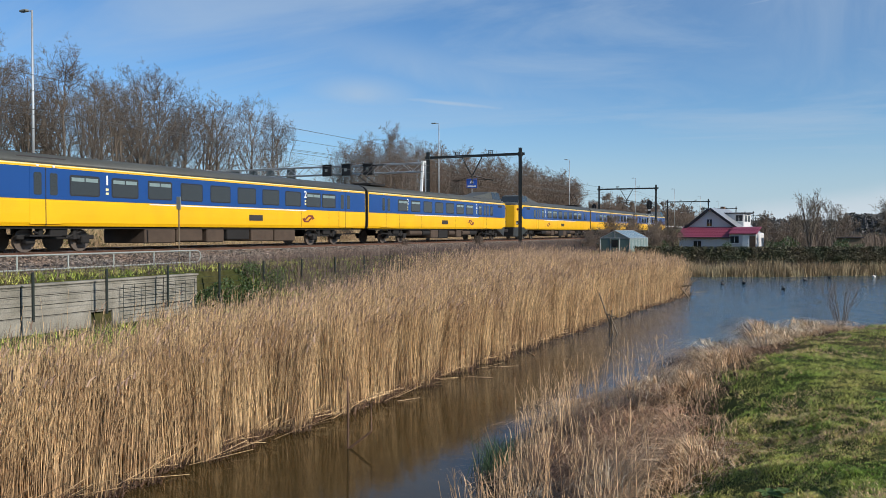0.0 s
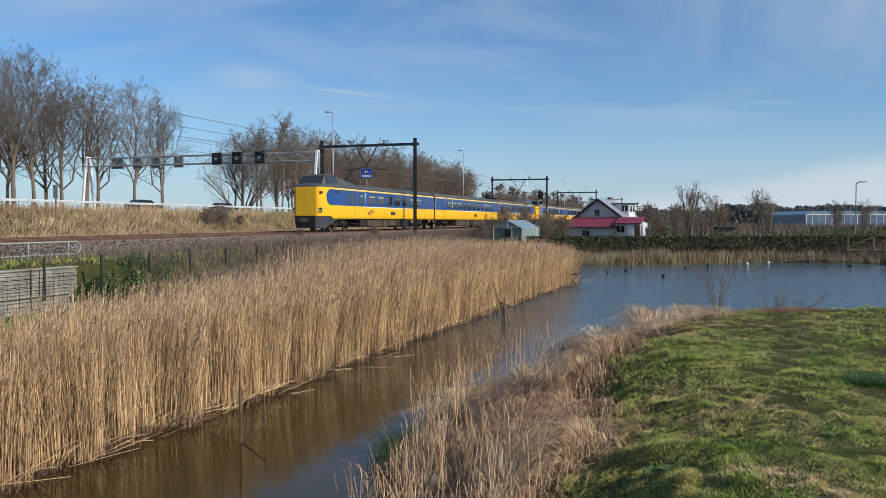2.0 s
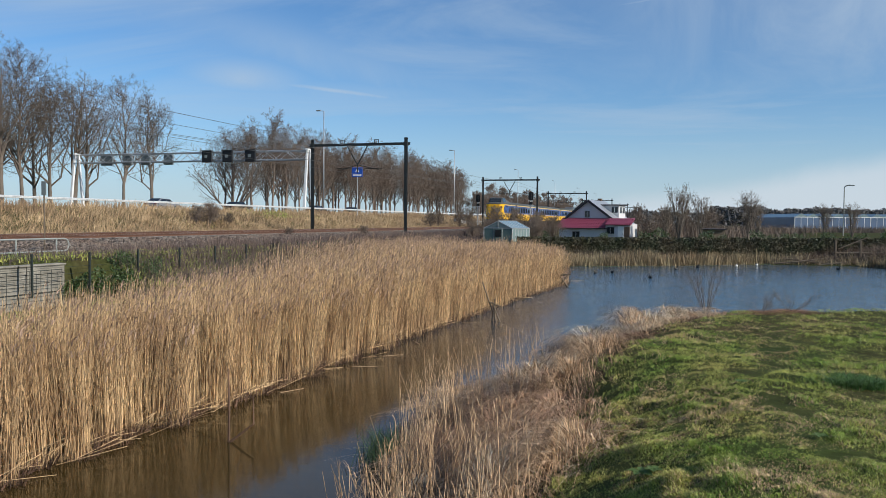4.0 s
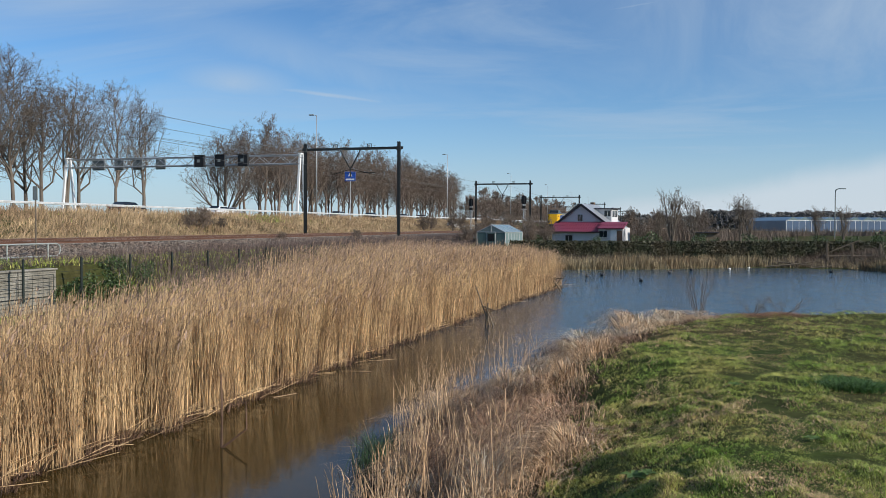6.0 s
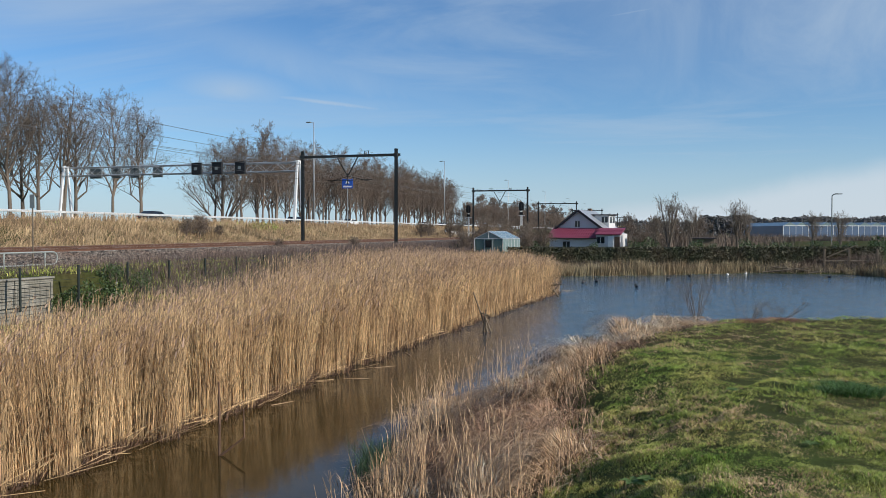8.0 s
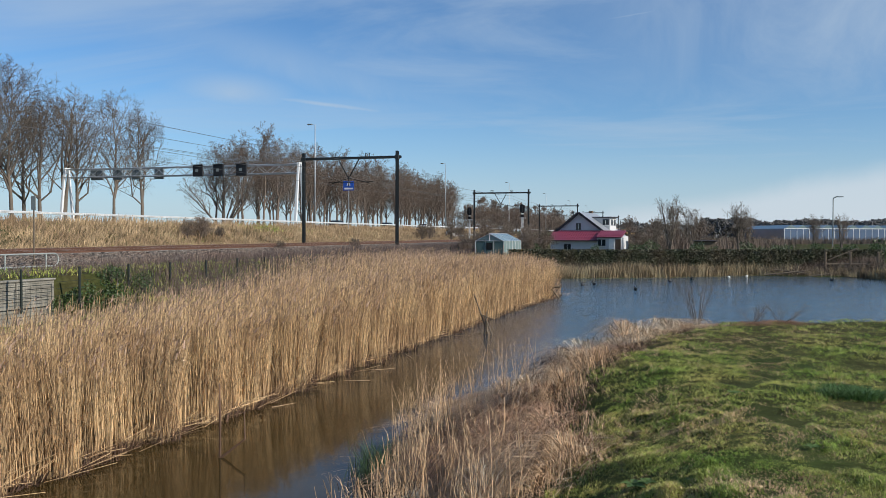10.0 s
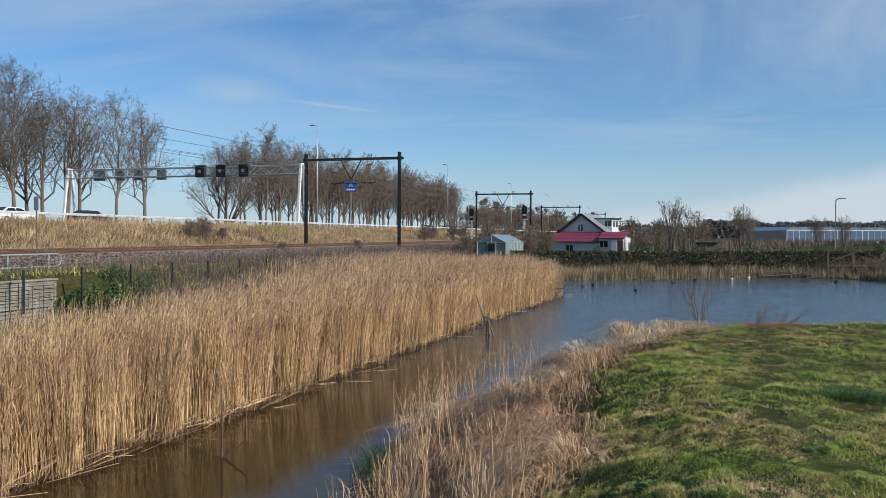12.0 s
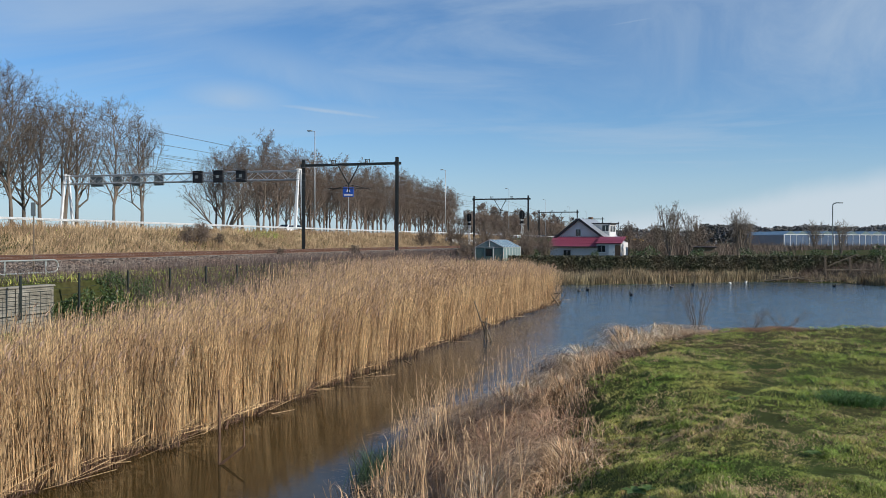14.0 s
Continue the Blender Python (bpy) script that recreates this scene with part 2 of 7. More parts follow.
M = dict(
    reed=mat("reed_stem", (0.62, 0.43, 0.23), 0.7, var=0.4, scale=1.1, fine=12, bump=0, island=0.7, second=(0.40, 0.255, 0.135)),
    reed_far=mat("far_reed", (0.36, 0.29, 0.17), 0.8, var=0.3, scale=0.5, fine=8, bump=0, island=0.5, second=(0.21, 0.145, 0.08), translucent=0.03),
    plume=mat("reed_plume", (0.44, 0.305, 0.215), 0.9, var=0.3, bump=0, island=0.4, second=(0.32, 0.215, 0.165), translucent=0.05),
    litter=mat("wet_reed_litter", (0.15, 0.085, 0.05), 0.8, var=0.4, scale=1.5, fine=9, bump=0, island=0.6, second=(0.08, 0.045, 0.03)),
    rustgrass=mat("rust_brown_dead_grass", (0.42, 0.25, 0.15), 0.8, var=0.3, scale=1.4, fine=9, bump=0, island=0.6, second=(0.18, 0.10, 0.065)),
    palegrass=mat("bleached_dead_grass", (0.68, 0.57, 0.41), 0.8, var=0.3, scale=1.4, fine=9, bump=0, island=0.5, second=(0.45, 0.35, 0.24)),
    weedstalk=mat("withered_weed_stalk", (0.17, 0.12, 0.095), 0.85, var=0.3, scale=0.8, fine=8, bump=0, island=0.6, second=(0.09, 0.068, 0.065)),
    straw=mat("dead_grass", (0.66, 0.46, 0.28), 0.8, var=0.3, scale=1.4, fine=9, bump=0, island=0.65, second=(0.40, 0.245, 0.13)),
    straw_gold=mat("dry_slope_grass", (0.52, 0.375, 0.215), 0.85, var=0.4, scale=0.4, fine=2, bump=0, island=0.45, second=(0.30, 0.20, 0.115), translucent=0.06),
    grass=mat("meadow_grass", (0.20, 0.31, 0.036), 0.55, var=0.5, scale=1.3, fine=6, bump=0, island=0.75, second=(0.40, 0.38, 0.095), translucent=0.05),
    rush=mat("green_rush", (0.055, 0.10, 0.045), 0.6, var=0.3, bump=0, island=0.3, translucent=0.1),
    tussock=mat("coarse_tussock_grass", (0.085, 0.17, 0.04), 0.6, var=0.3, bump=0, island=0.5, translucent=0.05),
    weed=mat("broad_weed_leaf", (0.16, 0.26, 0.08), 0.55, var=0.2, bump=0, island=0.25, translucent=0.2),
    bark=mat("poplar_bark", (0.17, 0.135, 0.105), 0.9, var=0.35, scale=0.8, fine=14, bump=0.3, second=(0.12, 0.10, 0.08), rand=0.15),
    bark_red=mat("alder_bark", (0.16, 0.13, 0.105), 0.9, var=0.35, scale=0.5, fine=14, bump=0.2, second=(0.155, 0.108, 0.08), rand=0.2),
    leaf=mat("evergreen_leaf", (0.045, 0.085, 0.025), 0.45, var=0.3, bump=0, island=0.5, second=(0.07, 0.10, 0.03), translucent=0.08),
    hedge=mat("clipped_hedge_leaf", (0.036, 0.046, 0.017), 0.6, var=0.3, scale=0.7, bump=0, island=0.5, second=(0.075, 0.06, 0.03), translucent=0.05),
    ballast=mat("ballast", (0.085, 0.075, 0.066), 0.95, var=0.9, scale=6, fine=16, bump=1.0, second=(0.06, 0.05, 0.044), dist=0.06),
    rust=mat("rusty_rail", (0.13, 0.062, 0.038), 0.75, var=0.4, scale=5, fine=60, bump=0.2),
    railtop=mat("rail_head", (0.45, 0.40, 0.36), 0.3, metal=0.8, var=0.2),
    sleeper=mat("concrete_sleeper", (0.30, 0.27, 0.23), 0.9, var=0.3, scale=5, bump=0.3, rand=0.15),
    concrete=mat("weathered_concrete", (0.30, 0.28, 0.235), 0.9, var=0.5, scale=1.2, fine=22, bump=0.35, second=(0.19, 0.175, 0.14)),
    conc_white=mat("pale_concrete", (0.62, 0.61, 0.57), 0.85, var=0.25, scale=0.8, fine=15, bump=0.2),
    asphalt=mat("asphalt", (0.06, 0.06, 0.062), 0.9, var=0.3, scale=0.4, fine=30, bump=0.3),
    galv=mat("galvanised_steel", (0.50, 0.52, 0.53), 0.5, metal=0.6, var=0.2, scale=2, fine=30, bump=0.05),
    whitesteel=mat("white_painted_steel", (0.76, 0.77, 0.76), 0.45, var=0.12, scale=1, fine=20, bump=0.04),
    darksteel=mat("dark_green_steel", (0.022, 0.026, 0.026), 0.55, var=0.3, scale=2, fine=30, bump=0.1),
    blackm=mat("black_matt_paint", (0.012, 0.012, 0.013), 0.5, var=0.2, bump=0.05),
    signgrey=mat("grey_sign_back", (0.26, 0.29, 0.28), 0.5, metal=0.2, var=0.3, scale=1),
    blue_sign=mat("blue_sign_face", (0.02, 0.10, 0.50), 0.4, var=0.1, bump=0),
    whitep=mat("white_paint", (0.80, 0.80, 0.78), 0.5, var=0.1, scale=1.5, fine=20, bump=0.05),
    wire=mat("copper_wire", (0.10, 0.10, 0.10), 0.6, metal=0.4, var=0.1, bump=0),
    post=mat("green_fence_post", (0.016, 0.024, 0.02), 0.6, var=0.3, bump=0.05),
    railing=mat("galvanised_railing", (0.42, 0.45, 0.42), 0.5, metal=0.4, var=0.25, scale=4),
    yellow=mat("yellow_train_paint", (0.85, 0.47, 0.006), 0.36, var=0.12, scale=0.8, fine=25, bump=0.02, second=(0.78, 0.42, 0.008)),
    blue=mat("blue_train_paint", (0.010, 0.062, 0.235), 0.3, var=0.12, scale=0.8, fine=25, bump=0.02),
    cream=mat("cream_stripe", (0.85, 0.74, 0.38), 0.4, var=0.08, bump=0),
    roofgrey=mat("grey_train_roof", (0.075, 0.078, 0.07), 0.6, var=0.35, scale=1.2, fine=18, bump=0.1),
    skirt=mat("dark_grey_skirt", (0.045, 0.052, 0.056), 0.5, var=0.3, scale=1.5, fine=20, bump=0.05),
    under=mat("dirty_underframe", (0.014, 0.012, 0.011), 0.85, var=0.4, scale=2.5, fine=25, bump=0.2),
    underbox=mat("dusty_equipment_box", (0.075, 0.05, 0.034), 0.85, var=0.4, scale=2, fine=25, bump=0.1),
    glass=glass_mat("tinted_window_glass", (0.02, 0.026, 0.03), 0.06),
    gasket=mat("rubber_gasket", (0.02, 0.02, 0.022), 0.6, var=0.1, bump=0),
    maroon=mat("maroon_emblem", (0.16, 0.02, 0.03), 0.5, var=0.1, bump=0),
    ventgrey=mat("vent_grille", (0.035, 0.03, 0.03), 0.7, var=0.2, bump=0.2),
    pinktile=mat("plum_red_roof_tile", (0.22, 0.042, 0.075), 0.5, var=0.25, scale=1.5, fine=10, bump=0.2, second=(0.20, 0.04, 0.075)),
    render_wall=mat("white_rendered_wall", (0.60, 0.59, 0.59), 0.85, var=0.15, scale=1, fine=20, bump=0.1),
    slate=mat("dark_fascia", (0.035, 0.03, 0.035), 0.6, var=0.2),
    metalroof=mat("grey_metal_roof", (0.45, 0.47, 0.48), 0.4, metal=0.5, var=0.2),
    ghglass=mat("greenhouse_glass", (0.20, 0.27, 0.27), 0.15, var=0.25, scale=1.2, bump=0, spec=0.8),
    ghgreen=mat("greenhouse_panel", (0.11, 0.17, 0.15), 0.5, var=0.3, scale=2),
    wood=mat("weathered_wood", (0.17, 0.13, 0.09), 0.85, var=0.35, scale=4, fine=25, bump=0.3),
    brown=mat("brown_cladding", (0.17, 0.10, 0.06), 0.8, var=0.3, scale=2),
    # wall glass with its blue-grey shade put into the colour; roofs use ghglass
    glasshouse=mat("shaded_glasshouse_glazing", (0.12, 0.17, 0.26), 0.2, var=0.2, scale=0.1, bump=0, spec=0.7),
    farwood=mat("distant_wood", (0.15, 0.148, 0.15), 0.95, var=0.35, scale=0.03, fine=0.6, bump=0, island=0.3, second=(0.10, 0.10, 0.095)),
    tyre=mat("tyre_rubber", (0.02, 0.02, 0.02), 0.8, var=0.2),
    steel=mat("wheel_steel", (0.14, 0.11, 0.09), 0.6, metal=0.3, var=0.3),
    carpaint_dark=mat("dark_car_paint", (0.02, 0.023, 0.028), 0.25, var=0.05, bump=0),
    carpaint_white=mat("white_car_paint", (0.78, 0.79, 0.80), 0.3, var=0.05, bump=0),
    carpaint_red=mat("red_car_paint", (0.45, 0.02, 0.03), 0.3, var=0.05, bump=0),
    carpaint_grey=mat("grey_car_paint", (0.25, 0.26, 0.28), 0.3, metal=0.3, var=0.05, bump=0),
    feather=mat("dark_feathers", (0.03, 0.028, 0.028), 0.7, var=0.3),
    feather_white=mat("pale_feathers", (0.62, 0.60, 0.56), 0.7, var=0.2),
    bill=mat("bill", (0.6, 0.5, 0.3), 0.5, var=0.1, bump=0),
)


def ground_mat():
    """Soil under grass: green meadow, bare trodden patches and brown banks, by stains with their own shapes."""
    m = mat("turf_and_soil", (0.042, 0.060, 0.016), 0.95, var=0.5, scale=0.35, fine=5, bump=0.6, second=(0.06, 0.05, 0.022), dist=0.05, spec=0.05)
    return m


def water_mat():
    m = bpy.data.materials.new("murky_sky_tinted_water")
    m.use_nodes = True
    n, l = m.node_tree.nodes, m.node_tree.links
    b = n["Principled BSDF"]
    b.inputs["Roughness"].default_value = 0.06
    b.inputs["IOR"].default_value = 1.33
    tc = n.new("ShaderNodeTexCoord")
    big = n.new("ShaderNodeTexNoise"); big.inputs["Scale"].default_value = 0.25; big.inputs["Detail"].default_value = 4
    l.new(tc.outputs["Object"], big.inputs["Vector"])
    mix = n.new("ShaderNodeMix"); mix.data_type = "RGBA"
    # A: murky ditch brown; B: blue sky reflection put into the base colour
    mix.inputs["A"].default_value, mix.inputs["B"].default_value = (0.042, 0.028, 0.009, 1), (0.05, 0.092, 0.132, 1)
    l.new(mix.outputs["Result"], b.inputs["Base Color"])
    mp = n.new("ShaderNodeMapping"); mp.inputs["Scale"].default_value = (1.0, 2.2, 1.0); mp.inputs["Rotation"].default_value = (0, 0, 0.4)
    l.new(tc.outputs["Object"], mp.inputs["Vector"])
    w1 = n.new("ShaderNodeTexNoise"); w1.inputs["Scale"].default_value = 4.5; w1.inputs["Detail"].default_value = 4; w1.inputs["Roughness"].default_value = 0.6
    l.new(mp.outputs[0], w1.inputs["Vector"])
    # the open pond is ruffled by the wind, the sheltered ditch is smoother
    sx = n.new("ShaderNodeSeparateXYZ"); l.new(tc.outputs["Object"], sx.inputs[0])
    ruff = n.new("ShaderNodeMapRange"); ruff.interpolation_type = "SMOOTHSTEP"
    ruff.inputs["From Min"].default_value, ruff.inputs["From Max"].default_value = 12, 36
    ruff.inputs["To Min"].default_value, ruff.inputs["To Max"].default_value = 0.012, 0.2
    l.new(sx.outputs["Y"], ruff.inputs["Value"])
    # the painted sky blue takes over from the brown further out along Y
    sky_share = n.new("ShaderNodeMapRange"); sky_share.interpolation_type = "SMOOTHSTEP"
    sky_share.inputs["From Min"].default_value, sky_share.inputs["From Max"].default_value = 16, 42
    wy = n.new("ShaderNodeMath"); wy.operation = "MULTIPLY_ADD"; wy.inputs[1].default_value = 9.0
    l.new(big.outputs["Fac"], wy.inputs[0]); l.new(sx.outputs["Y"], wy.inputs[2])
    l.new(wy.outputs[0], sky_share.inputs["Value"]); l.new(sky_share.outputs[0], mix.inputs["Factor"])
    bp = n.new("ShaderNodeBump"); bp.inputs["Distance"].default_value = 0.12
    l.new(ruff.outputs[0], bp.inputs["Strength"]); l.new(w1.outputs["Fac"], bp.inputs["Height"])
    l.new(bp.outputs[0], b.inputs["Normal"])
    return m


# ---- building blocks ----
def empty(name, label, category, at=None, group="", kind=""):
    ob = new(name)
    ob.empty_display_size = 0.3
    if at is not None:
        ob.matrix_world = at
    return tagged(ob, label, category, group, kind)


def to_mesh(name, bm, material, smooth=False):
    me = bpy.data.meshes.new(name)
    bm.normal_update()
    bm.to_mesh(me)
    bm.free()
    for m in (material if isinstance(material, (list, tuple)) else [material]):
        me.materials.append(m)
    if smooth:
        me.polygons.foreach_set("use_smooth", [True] * len(me.polygons))
    return me


def part(name, bm, material, parent=None, label="", smooth=False, at=None):
    """Link a bmesh (or a ready mesh) as one mesh object under a thing or a part."""
    me = to_mesh(name, bm, material, smooth) if isinstance(bm, bmesh.types.BMesh) else bm
    ob = new(name, me)
    if parent is not None:
        ob.parent = parent
    if at is not None:
        ob.matrix_basis = at
    if label:
        ob["label"] = label
    return ob


def box(bm, x0, x1, y0, y1, z0, z1, bevel=0.0, m=None):
    r = bmesh.ops.create_cube(bm, size=1)
    vs = r["verts"]
    for v in vs:
        v.co = Vector(((x0 + x1) / 2 + v.co.x * (x1 - x0), (y0 + y1) / 2 + v.co.y * (y1 - y0), (z0 + z1) / 2 + v.co.z * (z1 - z0)))
    if m is not None:
        bmesh.ops.transform(bm, matrix=m, verts=vs)
    if bevel:
        es = list({e for v in vs for e in v.link_edges})
        bmesh.ops.bevel(bm, geom=es, offset=bevel, segments=1, affect="EDGES")
    return bm


def boxm(*a, **k):
    return box(bmesh.new(), *a, **k)


def rod(bm, a, b, r0, r1=None, n=6):
    a, b = Vector(a), Vector(b)
    r1 = r0 if r1 is None else r1
    q = (b - a).to_track_quat("Z", "Y").to_matrix()
    rings = []
    for p, r in ((a, r0), (b, r1)):
        rings.append([bm.verts.new(p + q @ Vector((math.cos(2 * math.pi * i / n) * r, math.sin(2 * math.pi * i / n) * r, 0))) for i in range(n)])
    for i in range(n):
        j = (i + 1) % n
        bm.faces.new((rings[0][i], rings[0][j], rings[1][j], rings[1][i]))
    bm.faces.new(rings[0][::-1]); bm.faces.new(rings[1])
    return bm


def rods(segs, r, n=6):
    bm = bmesh.new()
    for a, b in segs:
        rod(bm, a, b, r, n=n)
    return bm


def loft(bm, rings, close=True, caps=True):
    """Skin rings of equal point count."""
    vs = [[bm.verts.new(p) for p in ring] for ring in rings]
    n = len(vs[0])
    for a, b in zip(vs, vs[1:]):
        for i in range(n if close else n - 1):
            j = (i + 1) % n
            bm.faces.new((a[i], a[j], b[j], b[i]))
    if caps:
        bm.faces.new(vs[0][::-1]); bm.faces.new(vs[-1])
    bmesh.ops.recalc_face_normals(bm, faces=bm.faces)
    return bm


def prism(bm, outline, axis, a, b):
    """A flat outline (2D) pushed from a to b along axis 'x', 'y' or 'z'."""
    def p(u, v, w):
        return {"x": (w, u, v), "y": (u, w, v), "z": (u, v, w)}[axis]
    return loft(bm, [[p(u, v, a) for u, v in outline], [p(u, v, b) for u, v in outline]])


def mesh_arrays(name, verts, faces, material, smooth=False):
    """A mesh from numpy arrays: verts (n,3), faces (m,3) or (m,4)."""
    me = bpy.data.meshes.new(name)
    k = faces.shape[1]
    me.vertices.add(len(verts)); me.vertices.foreach_set("co", np.ascontiguousarray(verts, dtype=np.float32).ravel())
    me.loops.add(faces.size); me.loops.foreach_set("vertex_index", np.ascontiguousarray(faces, dtype=np.int32).ravel())
    me.polygons.add(len(faces)); me.polygons.foreach_set("loop_start", np.arange(0, faces.size, k, dtype=np.int32))
    if smooth:
        me.polygons.foreach_set("use_smooth", np.ones(len(faces), dtype=bool))
    me.materials.append(material)
    me.update(calc_edges=True)
    me.validate()
    return me


rng = np.random.default_rng(7)


def tubes(P, R, sides=3):
    """Tubes along polylines: P (n,k,3), R (n,k). Returns verts and quads."""
    n, k, _ = P.shape
    d = P[:, -1] - P[:, 0]
    d /= np.linalg.norm(d, axis=1, keepdims=True) + 1e-9
    ref = np.where(np.abs(d[:, 2:3]) > 0.9, np.array([[1.0, 0, 0]]), np.array([[0, 0, 1.0]]))
    u = np.cross(d, ref); u /= np.linalg.norm(u, axis=1, keepdims=True) + 1e-9
    w = np.cross(d, u)
    ang = rng.uniform(0, 6.28, n)[:, None] + np.arange(sides)[None] * 2 * np.pi / sides
    off = np.cos(ang)[..., None] * u[:, None] + np.sin(ang)[..., None] * w[:, None]        # n,sides,3
    V = P[:, :, None] + R[:, :, None, None] * off[:, None]                                  # n,k,s,3
    idx = np.arange(n * k * sides).reshape(n, k, sides)
    nx = np.roll(idx, -1, axis=2)
    F = np.stack([idx[:, :-1], nx[:, :-1], nx[:, 1:], idx[:, 1:]], axis=-1).reshape(-1, 4)
    return V.reshape(-1, 3), F


def blades(base, h, lean, width, k=3, droop=0.35, az=None):
    """Bent flat blades: base (n,3), heights, lean (n,2) sideways at the top, widths. Returns verts and quads."""
    n = len(base)
    az = rng.uniform(0, 6.28, n) if az is None else az
    side = np.stack([np.cos(az), np.sin(az), np.zeros(n)], 1)
    s = np.linspace(0, 1, k)
    P = np.repeat(base[:, None], k, 1).astype(float)
    P[:, :, 0] += lean[:, None, 0] * s[None] ** 1.6
    P[:, :, 1] += lean[:, None, 1] * s[None] ** 1.6
    P[:, :, 2] += h[:, None] * (s[None] - droop * s[None] ** 3)
    wd = width[:, None] * (1 - 0.85 * s[None] ** 1.5)
    V = np.stack([P - side[:, None] * wd[..., None] / 2, P + side[:, None] * wd[..., None] / 2], axis=2)
    idx = np.arange(n * k * 2).reshape(n, k, 2)
    F = np.stack([idx[:, :-1, 0], idx[:, :-1, 1], idx[:, 1:, 1], idx[:, 1:, 0]], axis=-1).reshape(-1, 4)
    return V.reshape(-1, 3), F


def join(*vf):
    V, F, o = [], [], 0
    for v, f in vf:
        V.append(v); F.append(f + o); o += len(v)
    return np.concatenate(V), np.concatenate(F)


def stuff(name, vf, material, label, category):
    return tagged(new(name, mesh_arrays(name, *vf, material)), label, category, kind="stuff")


# ---- ground ----
# shore of the ditch and the pond; the second value of a stretch names its bank: m meadow, f far side, r reed bed
SHORE = [((-2.9, -30), "m"), ((-2.9, 3), "m"), ((-3.4, 8.2), "m"), ((-4.15, 10.5), "m"), ((-4.25, 12.5), "m"), ((-3.8, 14.8), "m"),
         ((-2.95, 16.6), "m"), ((-1.8, 18.0), "m"), ((-0.5, 19.0), "m"), ((1.3, 20.0), "m"), ((3.6, 21.4), "m"), ((7, 24.2), "m"),
         ((11, 27.8), "m"), ((20, 37), "m"), ((45, 60), "m"), ((45, 72), "f"), ((22, 66), "f"), ((14.2, 63.5), "f"), ((12, 66.8), "f"),
         ((5.2, 66.4), "f"), ((-2.3, 60), "f"), ((-8.7, 56.6), "f"), ((-11, 53), "f"), ((-10.5, 47), "r"), ((-7.8, 43), "r"),
         ((-6.4, 40.6), "r"), ((-6.9, 32.3), "r"), ((-7.4, 22.5), "r"), ((-7.7, 13.2), "r"), ((-7.95, 8), "r"), ((-8.2, 0), "r"), ((-8.4, -30), "r")]


def shore_distance(x, y):
    """Signed distance to the shore (positive on land) and the kind of the nearest bank, for arrays."""
    best = np.full(x.shape, 1e9)
    bank = np.zeros(x.shape, dtype=int)
    inside = np.zeros(x.shape, dtype=bool)
    pts = [p for p, _ in SHORE]
    for i, ((ax, ay), kind) in enumerate(SHORE):
        bx, by = pts[(i + 1) % len(pts)]
        ex, ey = bx - ax, by - ay
        t = np.clip(((x - ax) * ex + (y - ay) * ey) / (ex * ex + ey * ey), 0, 1)
        d = np.hypot(x - ax - t * ex, y - ay - t * ey)
        m = d < best
        best[m] = d[m]; bank[m] = "mfr".index(kind)
        if by != ay:
            cross = ((ay > y) != (by > y)) & (x < ex * (y - ay) / ey + ax)
            inside ^= cross
    return np.where(inside, -best, best), bank


def smooth(a):
    a = np.clip(a, 0, 1)
    return a * a * (3 - 2 * a)


def wob(x, y, s):
    """A smooth made-up unevenness in -1..1."""
    return (np.sin(x * 1.3 / s + 1.7 * np.sin(y * 0.9 / s)) + np.sin(y * 1.7 / s + 2.1 * np.sin(x * 0.7 / s + 1)) + np.sin((x + y) * 2.9 / s + 0.6)) / 3


LATTICE = np.random.default_rng(21).uniform(-1, 1, (128, 128))


def lump(x, y, s):
    """Smooth random unevenness in -1..1 without a pattern, with lumps of size s."""
    u, v = np.asarray(x) / s + 500.3, np.asarray(y) / s + 500.7
    i, j = np.floor(u).astype(int), np.floor(v).astype(int)
    a, b = u - i, v - j
    a, b = a * a * (3 - 2 * a), b * b * (3 - 2 * b)
    c = lambda p, q: LATTICE[p % 128, q % 128]
    return (c(i, j) * (1 - a) + c(i + 1, j) * a) * (1 - b) + (c(i, j + 1) * (1 - a) + c(i + 1, j + 1) * a) * b


LAND_X = [-3500, -120, -95, -89, -47.5, -46.5, -40.5, -37.5, -24.6, -23.3, -21.0, -15, -9, -7]
LAND_Z = [2.6, 2.6, 2.8, 4.05, 4.05, 3.9, 2.15, 1.8, 1.72, 1.6, 0.55, 0.32, 0.22, 0.2]


def ground_z(x, y):
    x, y = np.asarray(x, float), np.asarray(y, float)
    d, bank = shore_distance(x, y)
    left = np.interp(x, LAND_X, LAND_Z)
    cut = (x > -22.62) & (y < 26.5)
    left = np.where(cut, np.minimum(left, np.where(x < -21, -0.3, 0.06)), left)
    far_side = 1.15 + 0.1 * wob(x, y, 9)
    blend = smooth((y - 44) / 14) * (x > -21)
    left = left * (1 - blend) + np.maximum(left, far_side) * blend
    meadow = 1.53 + 0.05 * wob(x, y, 2.2) + 0.02 * wob(x, y, 0.6)
    h = np.where(bank == 0, meadow * smooth(d / 4.0), np.where(bank == 1, np.where(x < -10, left, far_side) * smooth(d / 5.5), left * smooth(d / 0.7)))
    h = np.where(x < -21, left, h)
    return np.where((d < 0) & (x > -21), np.maximum(-0.8, d * 0.8), h)


